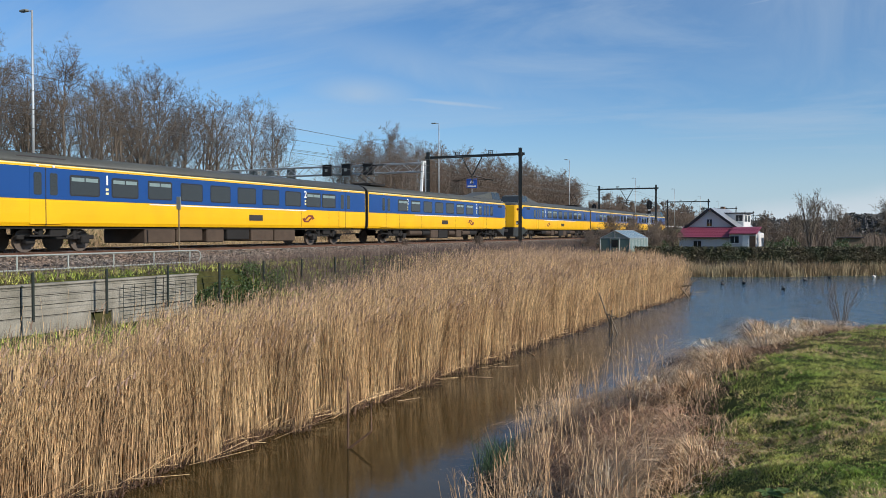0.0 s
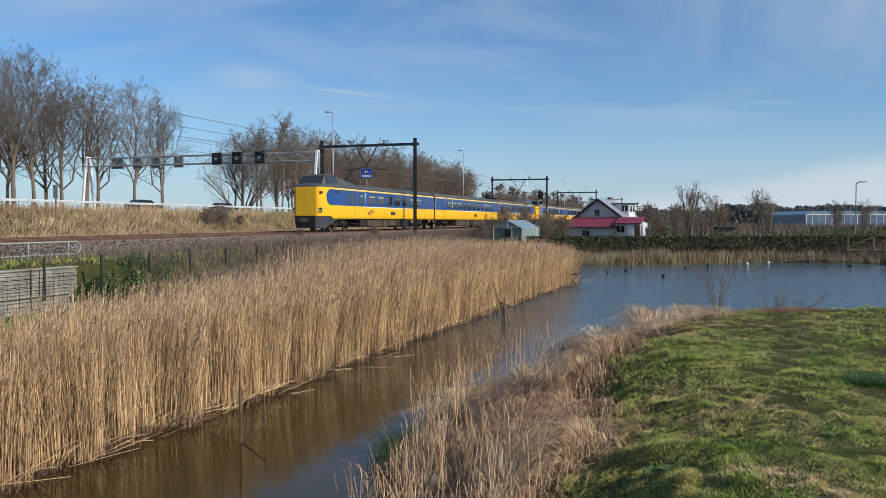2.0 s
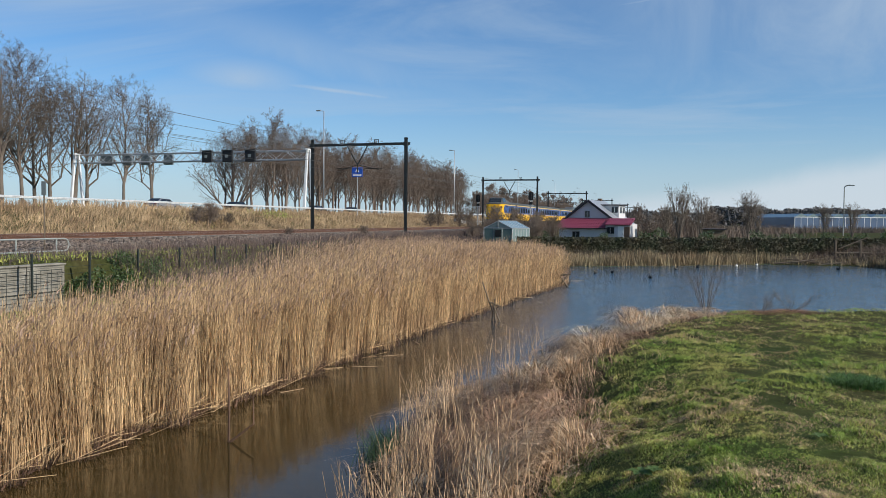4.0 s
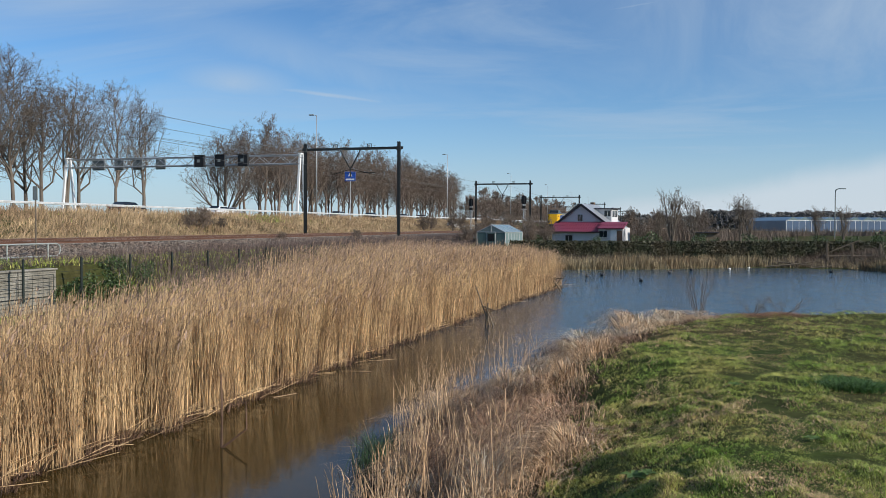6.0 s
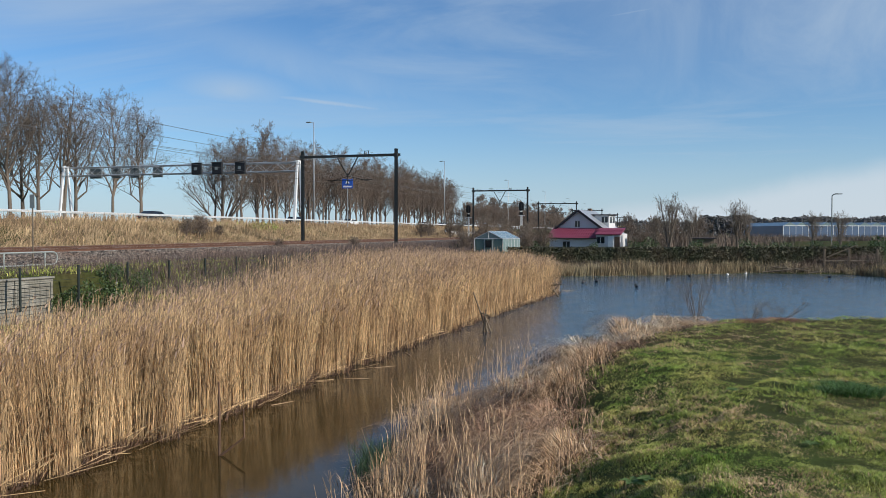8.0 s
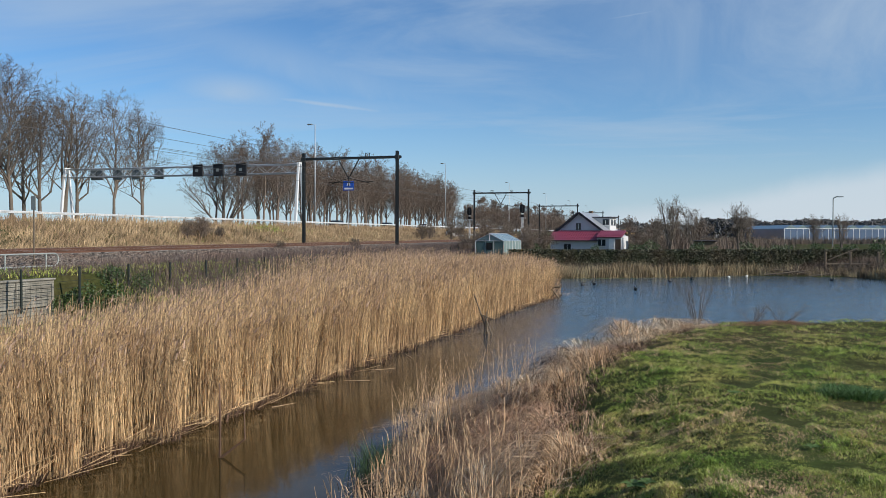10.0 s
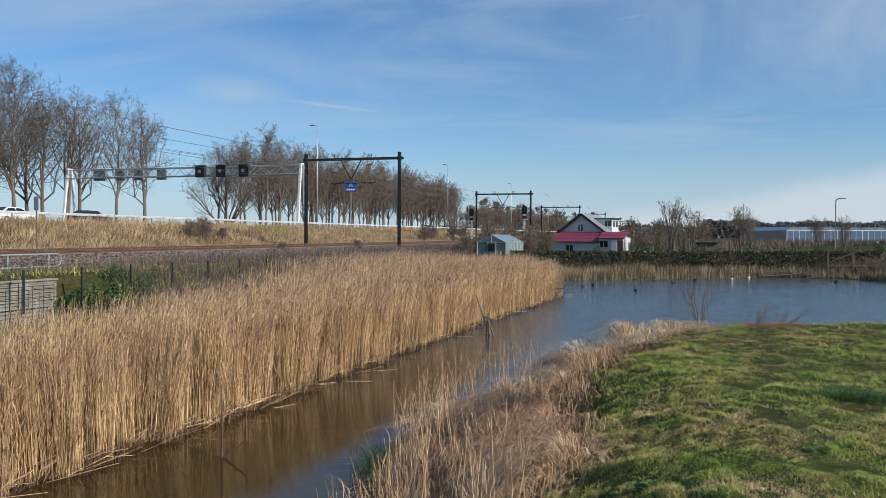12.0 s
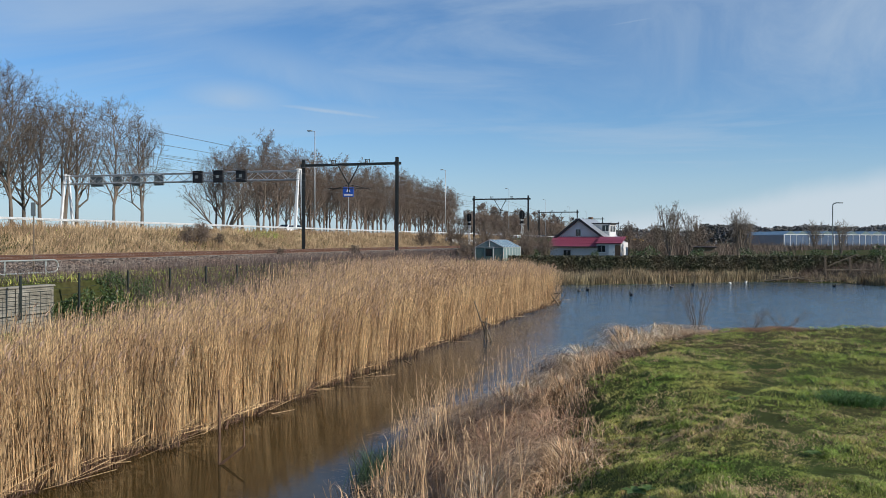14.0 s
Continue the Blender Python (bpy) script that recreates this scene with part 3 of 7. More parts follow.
def build_ground():
    def axis(lo, hi, fine_lo, fine_hi, step):
        a = list(np.arange(fine_lo, fine_hi + step / 2, step))
        s, v = step, fine_hi
        while v < hi:
            s *= 1.18; v += s; a.append(min(v, hi))
        s, v = step, fine_lo
        while v > lo:
            s *= 1.18; v -= s; a.insert(0, max(v, lo))
        return np.array(a)
    xs, ys = axis(-3500, 3500, -50, 16, 0.45), axis(-3500, 3500, -4, 72, 0.45)
    X, Y = np.meshgrid(xs, ys)
    Z = ground_z(X.ravel(), Y.ravel())
    V = np.stack([X.ravel(), Y.ravel(), Z], 1)
    i = np.arange(len(xs) * len(ys)).reshape(len(ys), len(xs))
    F = np.stack([i[:-1, :-1], i[:-1, 1:], i[1:, 1:], i[1:, :-1]], -1).reshape(-1, 4)
    tagged(new("ground", mesh_arrays("ground", V, F, ground_mat(), True)), "uneven green and brown turf and soil", "ground", kind="structure")
    xs, ys = axis(-20.9, 70, -12, 18, 0.2), axis(-40, 80, 2, 69, 0.2)
    X, Y = np.meshgrid(xs, ys)
    amp = 0.0003 + 0.0035 * smooth((Y - 13) / 22)
    Z = np.zeros(X.shape)
    for k in range(14):
        lam = rng.uniform(0.5, 1.5)
        th = 0.5 + rng.normal(0, 0.6)
        Z += np.sin((X * np.cos(th) + Y * np.sin(th)) * 2 * np.pi / lam + rng.uniform(0, 6.28) + 1.3 * np.sin(X * 0.31 + k) + 1.3 * np.sin(Y * 0.23 + 2 * k)) * lam / 2.2
    Z *= amp
    i = np.arange(X.size).reshape(X.shape)
    F = np.stack([i[:-1, :-1], i[:-1, 1:], i[1:, 1:], i[1:, :-1]], -1).reshape(-1, 4)
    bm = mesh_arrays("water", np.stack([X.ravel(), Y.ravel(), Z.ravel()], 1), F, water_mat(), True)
    tagged(part("water", bm, None), "murky brown ditch opening into a wind-ruffled pond coloured with reflected sky blue", "water", kind="structure")


build_ground()
# ---- highway on its embankment ----
def build_highway():
    bm = bmesh.new()
    box(bm, -66.5, -48.6, -300, 900, 4.0, 4.09)
    tagged(part("road_near", bm, M["asphalt"]), "dark asphalt carriageway on an embankment", "road", kind="structure")
    bm = bmesh.new()
    box(bm, -88, -70.5, -300, 900, 4.0, 4.09)
    tagged(part("road_far", bm, M["asphalt"]), "dark asphalt carriageway of the other direction", "road", kind="structure")
    for x, lab in ((-47.8, "galvanised steel crash barrier along the road edge"),):
        rail = empty("crash_barrier", lab, "guardrail", pose(x, 0, 4.05), "crash barriers")
        w = bmesh.new()
        prof = [(0.0, 0.56), (0.05, 0.58), (0.05, 0.63), (0.015, 0.65), (0.05, 0.67), (0.05, 0.73), (0.0, 0.76), (-0.03, 0.74), (-0.03, 0.58)]
        prism(w, prof, "y", -120, 420)
        part("beam", w, M["railing_white"], rail)
        pm = to_mesh("post", boxm(-0.09, -0.03, -0.05, 0.05, -0.2, 0.72), M["signgrey"])
        for i in range(70):
            part("post", pm, None, rail, at=pose(0, 20 + i * 2.67, 0))


def lamp_post(y, x=-48.9, h=14.2, z=4.0):
    t = empty("street_lamp", "tall grey steel lamp post with a short flat luminaire", "street lamp", pose(x, y, z), "highway lamps")
    bm = rod(bmesh.new(), (0, 0, 0), (0, 0, h), 0.11, 0.06, 8)
    part("pole", bm, M["galv"], t, smooth=True)
    part("bracket", rods([((0, 0, h - 0.05), (-0.55, 0, h + 0.05))], 0.04), M["galv"], t)
    part("luminaire", boxm(-1.15, -0.45, -0.16, 0.16, h - 0.02, h + 0.14, bevel=0.05), M["signgrey"], t)


def build_gantry():
    g = empty("sign_gantry", "white steel lattice gantry carrying lane signs over the motorway", "gantry", pose(-48.4, 94, 0))
    span, zt, zb, dy = -37.4, 12.25, 11.1, 0.62
    for x, z0 in ((0, 3.2), (span, 3.8)):
        for sy in (-1, 1):
            bm = bmesh.new()
            loft(bm, [[(x + a * 0.17, sy * 1.35 + b * 0.17, z0) for a, b in ((-1, -1), (1, -1), (1, 1), (-1, 1))],
                      [(x + a * 0.13, sy * 0.35 + b * 0.13, zt + 0.1) for a, b in ((-1, -1), (1, -1), (1, 1), (-1, 1))]])
            part("leg", bm, M["whitesteel"], g, "white square steel leg")
        part("leg_cap", boxm(x - 0.2, x + 0.2, -0.55, 0.55, zt + 0.05, zt + 0.25, bevel=0.03), M["whitesteel"], g)
    for y in (-dy, dy):
        for z in (zt, zb):
            part("chord", rods([((0, y, z), (span, y, z))], 0.075, 8), M["galv"], g)
    n = 24
    step = span / n
    for y in (-dy, dy):
        segs = [((i * step, y, zb if i % 2 else zt), ((i + 1) * step, y, zt if i % 2 else zb)) for i in range(n)]
        part("lattice", rods(segs, 0.04), M["galv"], g)
    for z in (zt, zb):
        part("cross_bracing", rods([((i * step, -dy if i % 2 else dy, z), ((i + 1) * step, dy if i % 2 else -dy, z)) for i in range(n)], 0.035), M["galv"], g)
    for x in (-8.1, -11.6, -14.8):
        s = part("matrix_sign", boxm(x - 0.76, x + 0.76, -dy - 0.45, -dy - 0.12, 10.85, 12.4, bevel=0.04), M["blackm"], g, "black electronic lane sign, unlit")
        part("hood", boxm(x - 0.8, x + 0.8, -dy - 0.62, -dy - 0.10, 12.4, 12.46), M["blackm"], s)
        face = bmesh.new()
        box(face, x - 0.3, x + 0.12, -dy - 0.47, -dy - 0.455, 11.45, 11.85)
        part("panel", face, M["signgrey"], s)
    for x in (-22.3, -26.1, -29.2, -32.8):
        w = 0.75 if x > -31 else 1.05
        s = part("sign_back", boxm(x - w, x + w, dy + 0.12, dy + 0.42, 10.75, 12.2, bevel=0.04), M["signgrey"], g, "grey back of a lane sign for the other direction")
        part("door_seam", boxm(x - 0.02, x + 0.02, dy + 0.09, dy + 0.125, 10.85, 12.1), M["blackm"], s)


def build_blue_sign():
    s = empty("road_sign", "blue motorway information sign with a white pictogram on a thin post", "road sign", pose(-45.6, 103.5, 0))
    part("post", rods([((0, 0, 3.4), (0, 0, 9.4))], 0.06, 8), M["galv"], s)
    p = part("panel", boxm(-0.82, 0.82, -0.1, -0.05, 9.3, 10.65, bevel=0.02), M["blue_sign"], s, "blue enamelled panel")
    pic = bmesh.new()
    prism(pic, [(-0.3, 10.0), (-0.1, 10.0), (0, 10.3), (0.12, 10.0), (0.32, 10.0), (0.1, 10.48), (-0.06, 10.48)], "y", -0.108, -0.102)
    part("pictogram", pic, M["whitep"], p)
    part("text_bar", boxm(-0.65, 0.65, -0.108, -0.102, 9.45, 9.68), M["whitep"], p)


def build_underpass():
    """Pale concrete parapets and wing wall where the side road ducks below the motorway."""
    u = empty("concrete_underpass", "pale concrete underpass wing wall with a steel parapet rail", "underpass", pose(-42.0, 150, 0))
    bm = bmesh.new()
    prism(bm, [(-6.0, 3.55), (4.6, 2.6), (5.2, 1.6), (-6.0, 1.6)], "x", -0.25, 0.25)
    part("wing_wall", bm, M["conc_white"], u)
    part("cap", boxm(-0.5, 0.5, -9.0, -5.6, 3.1, 3.75, bevel=0.05), M["conc_white"], u)
    part("abutment", boxm(-3.0, 0.6, 6.5, 10.5, 1.2, 3.2, bevel=0.06), M["conc_white"], u)
    part("parapet_rail", rods([((0, -9, 4.5), (0, -5.5, 4.5)), ((0, -9, 4.1), (0, -5.5, 4.1))] + [((0, -9 + i * 0.7, 3.7), (0, -9 + i * 0.7, 4.5)) for i in range(6)], 0.04), M["galv"], u)


# ---- railway ----
RAIL_Z, TRACKS = 2.35, (-28.6, -32.6)


def build_track():
    bm = bmesh.new()
    prof = [(-37.4, 1.72), (-36.2, 1.95), (-34.9, 2.2), (-31.2, 2.2), (-30.6, 2.12), (-30.0, 2.2), (-26.4, 2.2), (-25.3, 1.95), (-24.3, 1.70), (-24.3, 1.4), (-37.4, 1.4)]
    ys = [-120 + 4 * i for i in range(60)] + [120 + 20 * i for i in range(45)]
    loft(bm, [[(x, y, z) for x, z in prof] for y in ys])
    tagged(part("ballast_bed", bm, M["ballast"]), "grey-brown crushed stone ballast bed of the railway", "ballast", kind="structure")
    # loose stones on the shoulder that faces the ditch
    n = 26000
    yy = rng.uniform(12, 75, n) ** 1.0
    uu = rng.uniform(0, 1, n)
    xx = -26.4 + uu * 2.2
    zz = np.interp(xx, [-26.4, -25.3, -24.2], [2.2, 1.95, 1.68])
    c = np.stack([xx, yy, zz], 1)
    tet = np.array([[1, 1, 1], [-1, -1, 1], [-1, 1, -1], [1, -1, -1]]) * 0.55
    s = rng.uniform(0.03, 0.075, (n, 1, 1)) * rng.uniform(0.6, 1.3, (n, 1, 3))
    a = rng.uniform(0, 6.28, n)
    ca, sa = np.cos(a), np.sin(a)
    R = np.stack([np.stack([ca, -sa, 0 * a], 1), np.stack([sa, ca, 0 * a], 1), np.stack([0 * a, 0 * a, 1 + 0 * a], 1)], 1)
    V = c[:, None] + np.einsum("nij,nkj->nki", R, tet[None] * s * 1.6)
    i = np.arange(n)[:, None, None] * 4
    F = (i + np.array([[0, 1, 3], [0, 2, 1], [0, 3, 2], [1, 2, 3]])[None]).reshape(-1, 3)
    stuff("ballast_stones", (V.reshape(-1, 3), F), M_stone, "loose grey and rust-brown ballast stones", "stones")
    sl = to_mesh("sleeper", boxm(-1.25, 1.25, -0.13, 0.13, -0.3, -0.125, bevel=0.02), M["sleeper"])
    for k, tx in enumerate(TRACKS):
        t = empty("railway_track", "rusty-sided steel rails on concrete sleepers", "railway track", pose(tx, 0, RAIL_Z), "railway tracks")
        for sx in (-1, 1):
            r = bmesh.new()
            cx = sx * 0.755
            prism(r, [(cx - 0.07, -0.16), (cx + 0.07, -0.16), (cx + 0.07, -0.145), (cx + 0.012, -0.12), (cx + 0.012, -0.045), (cx + 0.036, -0.03),
                      (cx + 0.036, -0.004), (cx - 0.036, -0.004), (cx - 0.036, -0.03), (cx - 0.012, -0.045), (cx - 0.012, -0.12), (cx - 0.07, -0.145)], "y", -120, 1000)
            rail = part("rail", r, M["rust"], t)
            part("rail_head", boxm(cx - 0.03, cx + 0.03, -120, 1000, -0.0035, 0.0), M["railtop"], rail)
        for i in range(150):
            part("sleeper", sl, None, t, at=pose(0, 8 + i * 0.6, 0))


M["railing_white"] = mat("zinc_beam", (0.68, 0.69, 0.68), 0.5, metal=0.2, var=0.3, scale=1.5, fine=12, bump=0.05)
M_stone = mat("ballast_stone", (0.15, 0.132, 0.115), 0.95, var=0.3, scale=0.5, fine=8, bump=0, island=0.85, second=(0.15, 0.105, 0.08))


def build_portal(y):
    """Overhead-line portal across both tracks: two steel masts, a beam, a V hanger with arms."""
    p = empty("catenary_portal", "dark steel overhead-line portal spanning two tracks", "catenary mast", pose(0, y, 0), "overhead-line portals")
    for x in (-25.9, -35.6):
        bm = bmesh.new()
        box(bm, x - 0.13, x + 0.13, -0.13, -0.105, 1.5, 11.0)
        box(bm, x - 0.13, x + 0.13, 0.105, 0.13, 1.5, 11.0)
        box(bm, x - 0.012, x + 0.012, -0.105, 0.105, 1.5, 11.0)
        m = part("mast", bm, M["darksteel"], p)
        part("foot", boxm(x - 0.35, x + 0.35, -0.35, 0.35, 1.3, 1.95, bevel=0.03), M["concrete"], m, "concrete mast foot")
        part("bracket_plate", boxm(x - 0.2, x + 0.2, -0.16, 0.16, 10.2, 10.6, bevel=0.02), M["darksteel"], m)
    bm = bmesh.new()
    box(bm, -35.9, -25.5, -0.11, 0.11, 10.30, 10.325)
    box(bm, -35.9, -25.5, -0.11, 0.11, 10.515, 10.54)
    box(bm, -35.9, -25.5, -0.09, -0.07, 10.325, 10.515)
    box(bm, -35.9, -25.5, 0.07, 0.09, 10.325, 10.515)
    part("beam", bm, M["darksteel"], p)
    part("hanger", rods([((-31.9, 0, 10.3), (-30.9, 0, 8.6)), ((-29.8, 0, 10.3), (-30.75, 0, 8.6)), ((-30.83, 0, 8.7), (-30.83, 0, 7.7))], 0.06), M["darksteel"], p)
    part("cantilever", rods([((-30.8, 0, 8.1), (-28.3, 0, 8.15)), ((-30.8, 0, 8.1), (-33.0, 0, 8.15)), ((-30.8, 0, 8.5), (-28.6, 0, 8.0)), ((-30.8, 0, 8.5), (-32.6, 0, 8.0))], 0.03), M["darksteel"], p)
    for x in (-28.9, -32.4):
        s = bmesh.new()
        box(s, x - 0.22, x - 0.18, -0.05, 0.05, 10.54, 10.84); box(s, x + 0.18, x + 0.22, -0.05, 0.05, 10.54, 10.84)
        box(s, x - 0.26, x + 0.26, -0.06, 0.06, 10.84, 10.88)
        saddle = part("saddle", s, M["darksteel"], p)
        part("insulator", rod(bmesh.new(), (x, 0, 10.54), (x, 0, 10.78), 0.06, n=8), M["signgrey"], saddle)


PORTALS = [5, 70, 135.5, 201, 266, 331, 396, 470]


def build_wires():
    for x, lab in ((-28.6, "overhead contact line above the near track"), (-32.6, "overhead contact line above the far track")):
        w = empty("overhead_line", lab, "overhead line", pose(x, 0, 0), "overhead lines")
        ys = [-60] + PORTALS
        cat, drop = [], []
        for a, b in zip(ys, ys[1:]):
            pts = []
            for k in range(9):
                u = k / 8
                pts.append((0, a + (b - a) * u, 9.35 - 1.0 * 4 * u * (1 - u) * 0.75))
            cat += list(zip(pts, pts[1:]))
            drop += [((0, q[1], q[2]), (0, q[1], 7.86)) for q in pts[1:-1]]
        line = np.array([[cat[0][0]] + [q for _, q in cat]], float)
        part("carrier_wire", mesh_arrays("carrier_wire", *tubes(line, np.full(line.shape[:2], 0.014), 4), M["wire"]), None, w)
        part("contact_wire", rods([((0, ys[0], 7.85), (0, ys[-1], 7.85))], 0.012, 4), M["wire"], w)
        tagged(part("droppers", rods(drop, 0.007, 3), M["wire"], w), kind="stuff")
    for x, z, lab in ((-28.9, 9.9, "feeder cable below the portal beams"), (-35.6, 9.7, "feeder cable on the far masts")):
        segs = []
        ys = [-60] + PORTALS
        for a, b in zip(ys, ys[1:]):
            pts = [(x, a + (b - a) * k / 8, z - 0.55 * 4 * (k / 8) * (1 - k / 8)) for k in range(9)]
            segs += list(zip(pts, pts[1:]))
        line = np.array([[segs[0][0]] + [q for _, q in segs]], float)
        c = part("feeder_cable", mesh_arrays("feeder_cable", *tubes(line, np.full(line.shape[:2], 0.014), 4), M["wire"]), None)
        tagged(c, lab, "cable", "feeder cables")


def build_signal(x, y):
    s = empty("railway_signal", "black railway light signal on a steel post with a ladder", "railway signal", pose(x, y, 0), "railway signals")
    part("post", rods([((0, 0, 1.6), (0, 0, 6.6))], 0.08, 8), M["galv"], s)
    bm = bmesh.new()
    out = [(0.42 * math.cos(a), 6.95 + 0.42 * math.sin(a)) for a in [math.pi * (1 + k / 8) for k in range(9)]] + [(0.42 * math.cos(a), 7.55 + 0.42 * math.sin(a)) for a in [math.pi * k / 8 for k in range(9)]]
    prism(bm, out, "y", -0.06, 0.06)
    board = part("backboard", bm, M["blackm"], s)
    part("lamp_box", boxm(-0.2, 0.2, 0.06, 0.4, 6.75, 7.75, bevel=0.03), M["blackm"], board)
    for z in (6.95, 7.25, 7.55):
        part("lens_hood", rod(bmesh.new(), (0, -0.28, z), (0, -0.06, z), 0.13, n=10), M["blackm"], board)
    part("lower_board", boxm(-0.28, 0.28, -0.1, 0.0, 5.9, 6.35, bevel=0.03), M["blackm"], s)
    part("ladder", rods([((-0.16, 0.3, 1.6), (-0.16, 0.3, 6.6)), ((0.16, 0.3, 1.6), (0.16, 0.3, 6.6))] + [((-0.16, 0.3, 1.9 + 0.35 * i), (0.16, 0.3, 1.9 + 0.35 * i)) for i in range(13)], 0.022), M["whitep"], s)
    part("platform", boxm(-0.45, 0.45, -0.05, 0.5, 5.75, 5.82), M["galv"], s)


def build_fence():
    f = empty("wire_fence", "dark green steel post and wire mesh fence beside the railway", "fence", pose(-21.8, 0, 0))
    pm = to_mesh("post", boxm(-0.035, 0.035, -0.035, 0.035, -1.1, 0.42, bevel=0.008), M["post"])
    y = 8.0
    ys = []
    while y < 128:
        ys.append(y)
        part("post", pm, None, f, at=pose(0, y, 1.5, 0, 0, 0))
        y += 2.75
    for h in (-0.6, -0.35, -0.1, 0.15, 0.36):
        part("wire", rods([((0, 8, 1.5 + h), (0, 128, 1.5 + h))], 0.005, 4), M["post"], f)


def build_culvert():
    """Concrete retaining wall with a square opening, and the tubular railing on its top."""
    w = empty("culvert_wall", "weathered grey concrete retaining wall with a square drain opening", "retaining wall", pose(-22.6, 0, 0))
    y0, y1 = 8.0, 24.1
    bm = bmesh.new()
    hole = (19.05, 19.95, -0.25, 0.40)
    box(bm, -0.35, 0, y0, hole[0], -0.6, 1.42, bevel=0.015)
    box(bm, -0.35, 0, hole[1], y1, -0.6, 1.42, bevel=0.015)
    box(bm, -0.35, 0, hole[0], hole[1], hole[3], 1.42)
    box(bm, -0.35, 0, hole[0], hole[1], -0.6, hole[2])
    part("wall", bm, M["concrete"], w)
    part("cap", boxm(-0.4, 0.05, y0 - 0.05, y1 + 0.05, 1.42, 1.49, bevel=0.02), M["concrete"], w)
    # solid black block stands in for the darkness inside the opening
    part("drain", boxm(-1.2, -0.36, hole[0] - 0.1, hole[1] + 0.1, hole[2] - 0.1, hole[3] + 0.1), M["blackm"], w, "black block for the unlit inside of the drain")
    lines = bmesh.new()
    for z in (0.45, 0.8, 1.12):
        box(lines, 0.0, 0.006, y0, y1, z, z + 0.02)
    part("board_mark", lines, M["under"], w)
    for y in (16.4, 22.3):
        part("joint", boxm(0.0, 0.008, y, y + 0.03, -0.4, 1.42), M["under"], w)
    grid = rods([((0.25, 20.2 + 0.5 * i, 0.1), (0.25, 20.2 + 0.5 * i, 1.3)) for i in range(8)] + [((0.25, 20.2, 0.2 + 0.27 * k), (0.25, 23.7, 0.2 + 0.27 * k)) for k in range(5)], 0.012, 4)
    tagged(part("mesh_screen", grid, M["post"], at=pose(-22.6, 0, 0)), "dark wire mesh screen before the concrete wall", "mesh screen")
    r = empty("tubular_railing", "grey galvanised tube railing with a rounded end", "railing", pose(-24.4, 0, 1.35))
    top, mid = 1.0, 0.5
    segs = [((0, -5, top), (0, 26.0, top)), ((0, -5, mid), (0, 26.0, mid))]
    arc = [(0, 26.0 + 0.25 * math.sin(math.pi * k / 8), 0.75 + 0.25 * math.cos(math.pi * k / 8)) for k in range(9)]
    part("tube", rods(segs + list(zip(arc, arc[1:])), 0.03, 8), M["railing"], r)
    pm = to_mesh("upright", rods([((0, 0, -0.2), (0, 0, top))], 0.03, 8), M["railing"])
    for i in range(16):
        part("upright", pm, None, r, at=pose(0, 25.6 - i * 2.0, 0))
    p = empty("marker_post", "thin steel trackside post with a small grey plate", "trackside post", pose(-24.9, 25.5, 0))
    part("post", rods([((0, 0, 1.5), (0, 0, 4.3))], 0.03, 6), M["wood"], p)
    part("plate", boxm(-0.12, 0.12, -0.03, 0.0, 4.1, 4.65, bevel=0.01), M["signgrey"], p)


# ---- the train ----
SIDE = [(1.40, 1.02), (1.462, 1.16), (1.475, 1.5), (1.475, 2.6), (1.462, 3.42)]
ROOF = [(1.462, 3.42), (1.40, 3.56), (1.22, 3.72), (0.9, 3.84), (0.45, 3.9), (0.0, 3.92)]


def ring(side, y, sx=1.0, dz=0.0):
    half = [(x * sx, z + dz) for x, z in side]
    return [(x, y, z) for x, z in half] + [(-x, y, z) for x, z in reversed(half) if x > 0]


def rounded(y0, y1, z0, z1, r, left=True, right=True, k=6):
    """Outline with rounded ends, as (y, z)."""
    pts = []
    for cy, cz, a0, rr in ((y1, z1, 0, right), (y0, z1, 90, left), (y0, z0, 180, left), (y1, z0, 270, right)):
        q = r if rr else 0.0
        sy = -1 if cy == y1 else 1
        sz = -1 if cz == z1 else 1
        if q:
            pts += [(cy + sy * q + q * math.cos(radians(a0 + 90 * i / k)), cz + sz * q + q * math.sin(radians(a0 + 90 * i / k))) for i in range(k + 1)]
        else:
            pts.append((cy, cz))
    return pts


def side_panel(parent, name, outline, x, depth, material, label=""):
    for s in (1, -1):
        bm = bmesh.new()
        prism(bm, outline, "x", s * x, s * (x + depth))
        part(name, bm, material, parent, label)


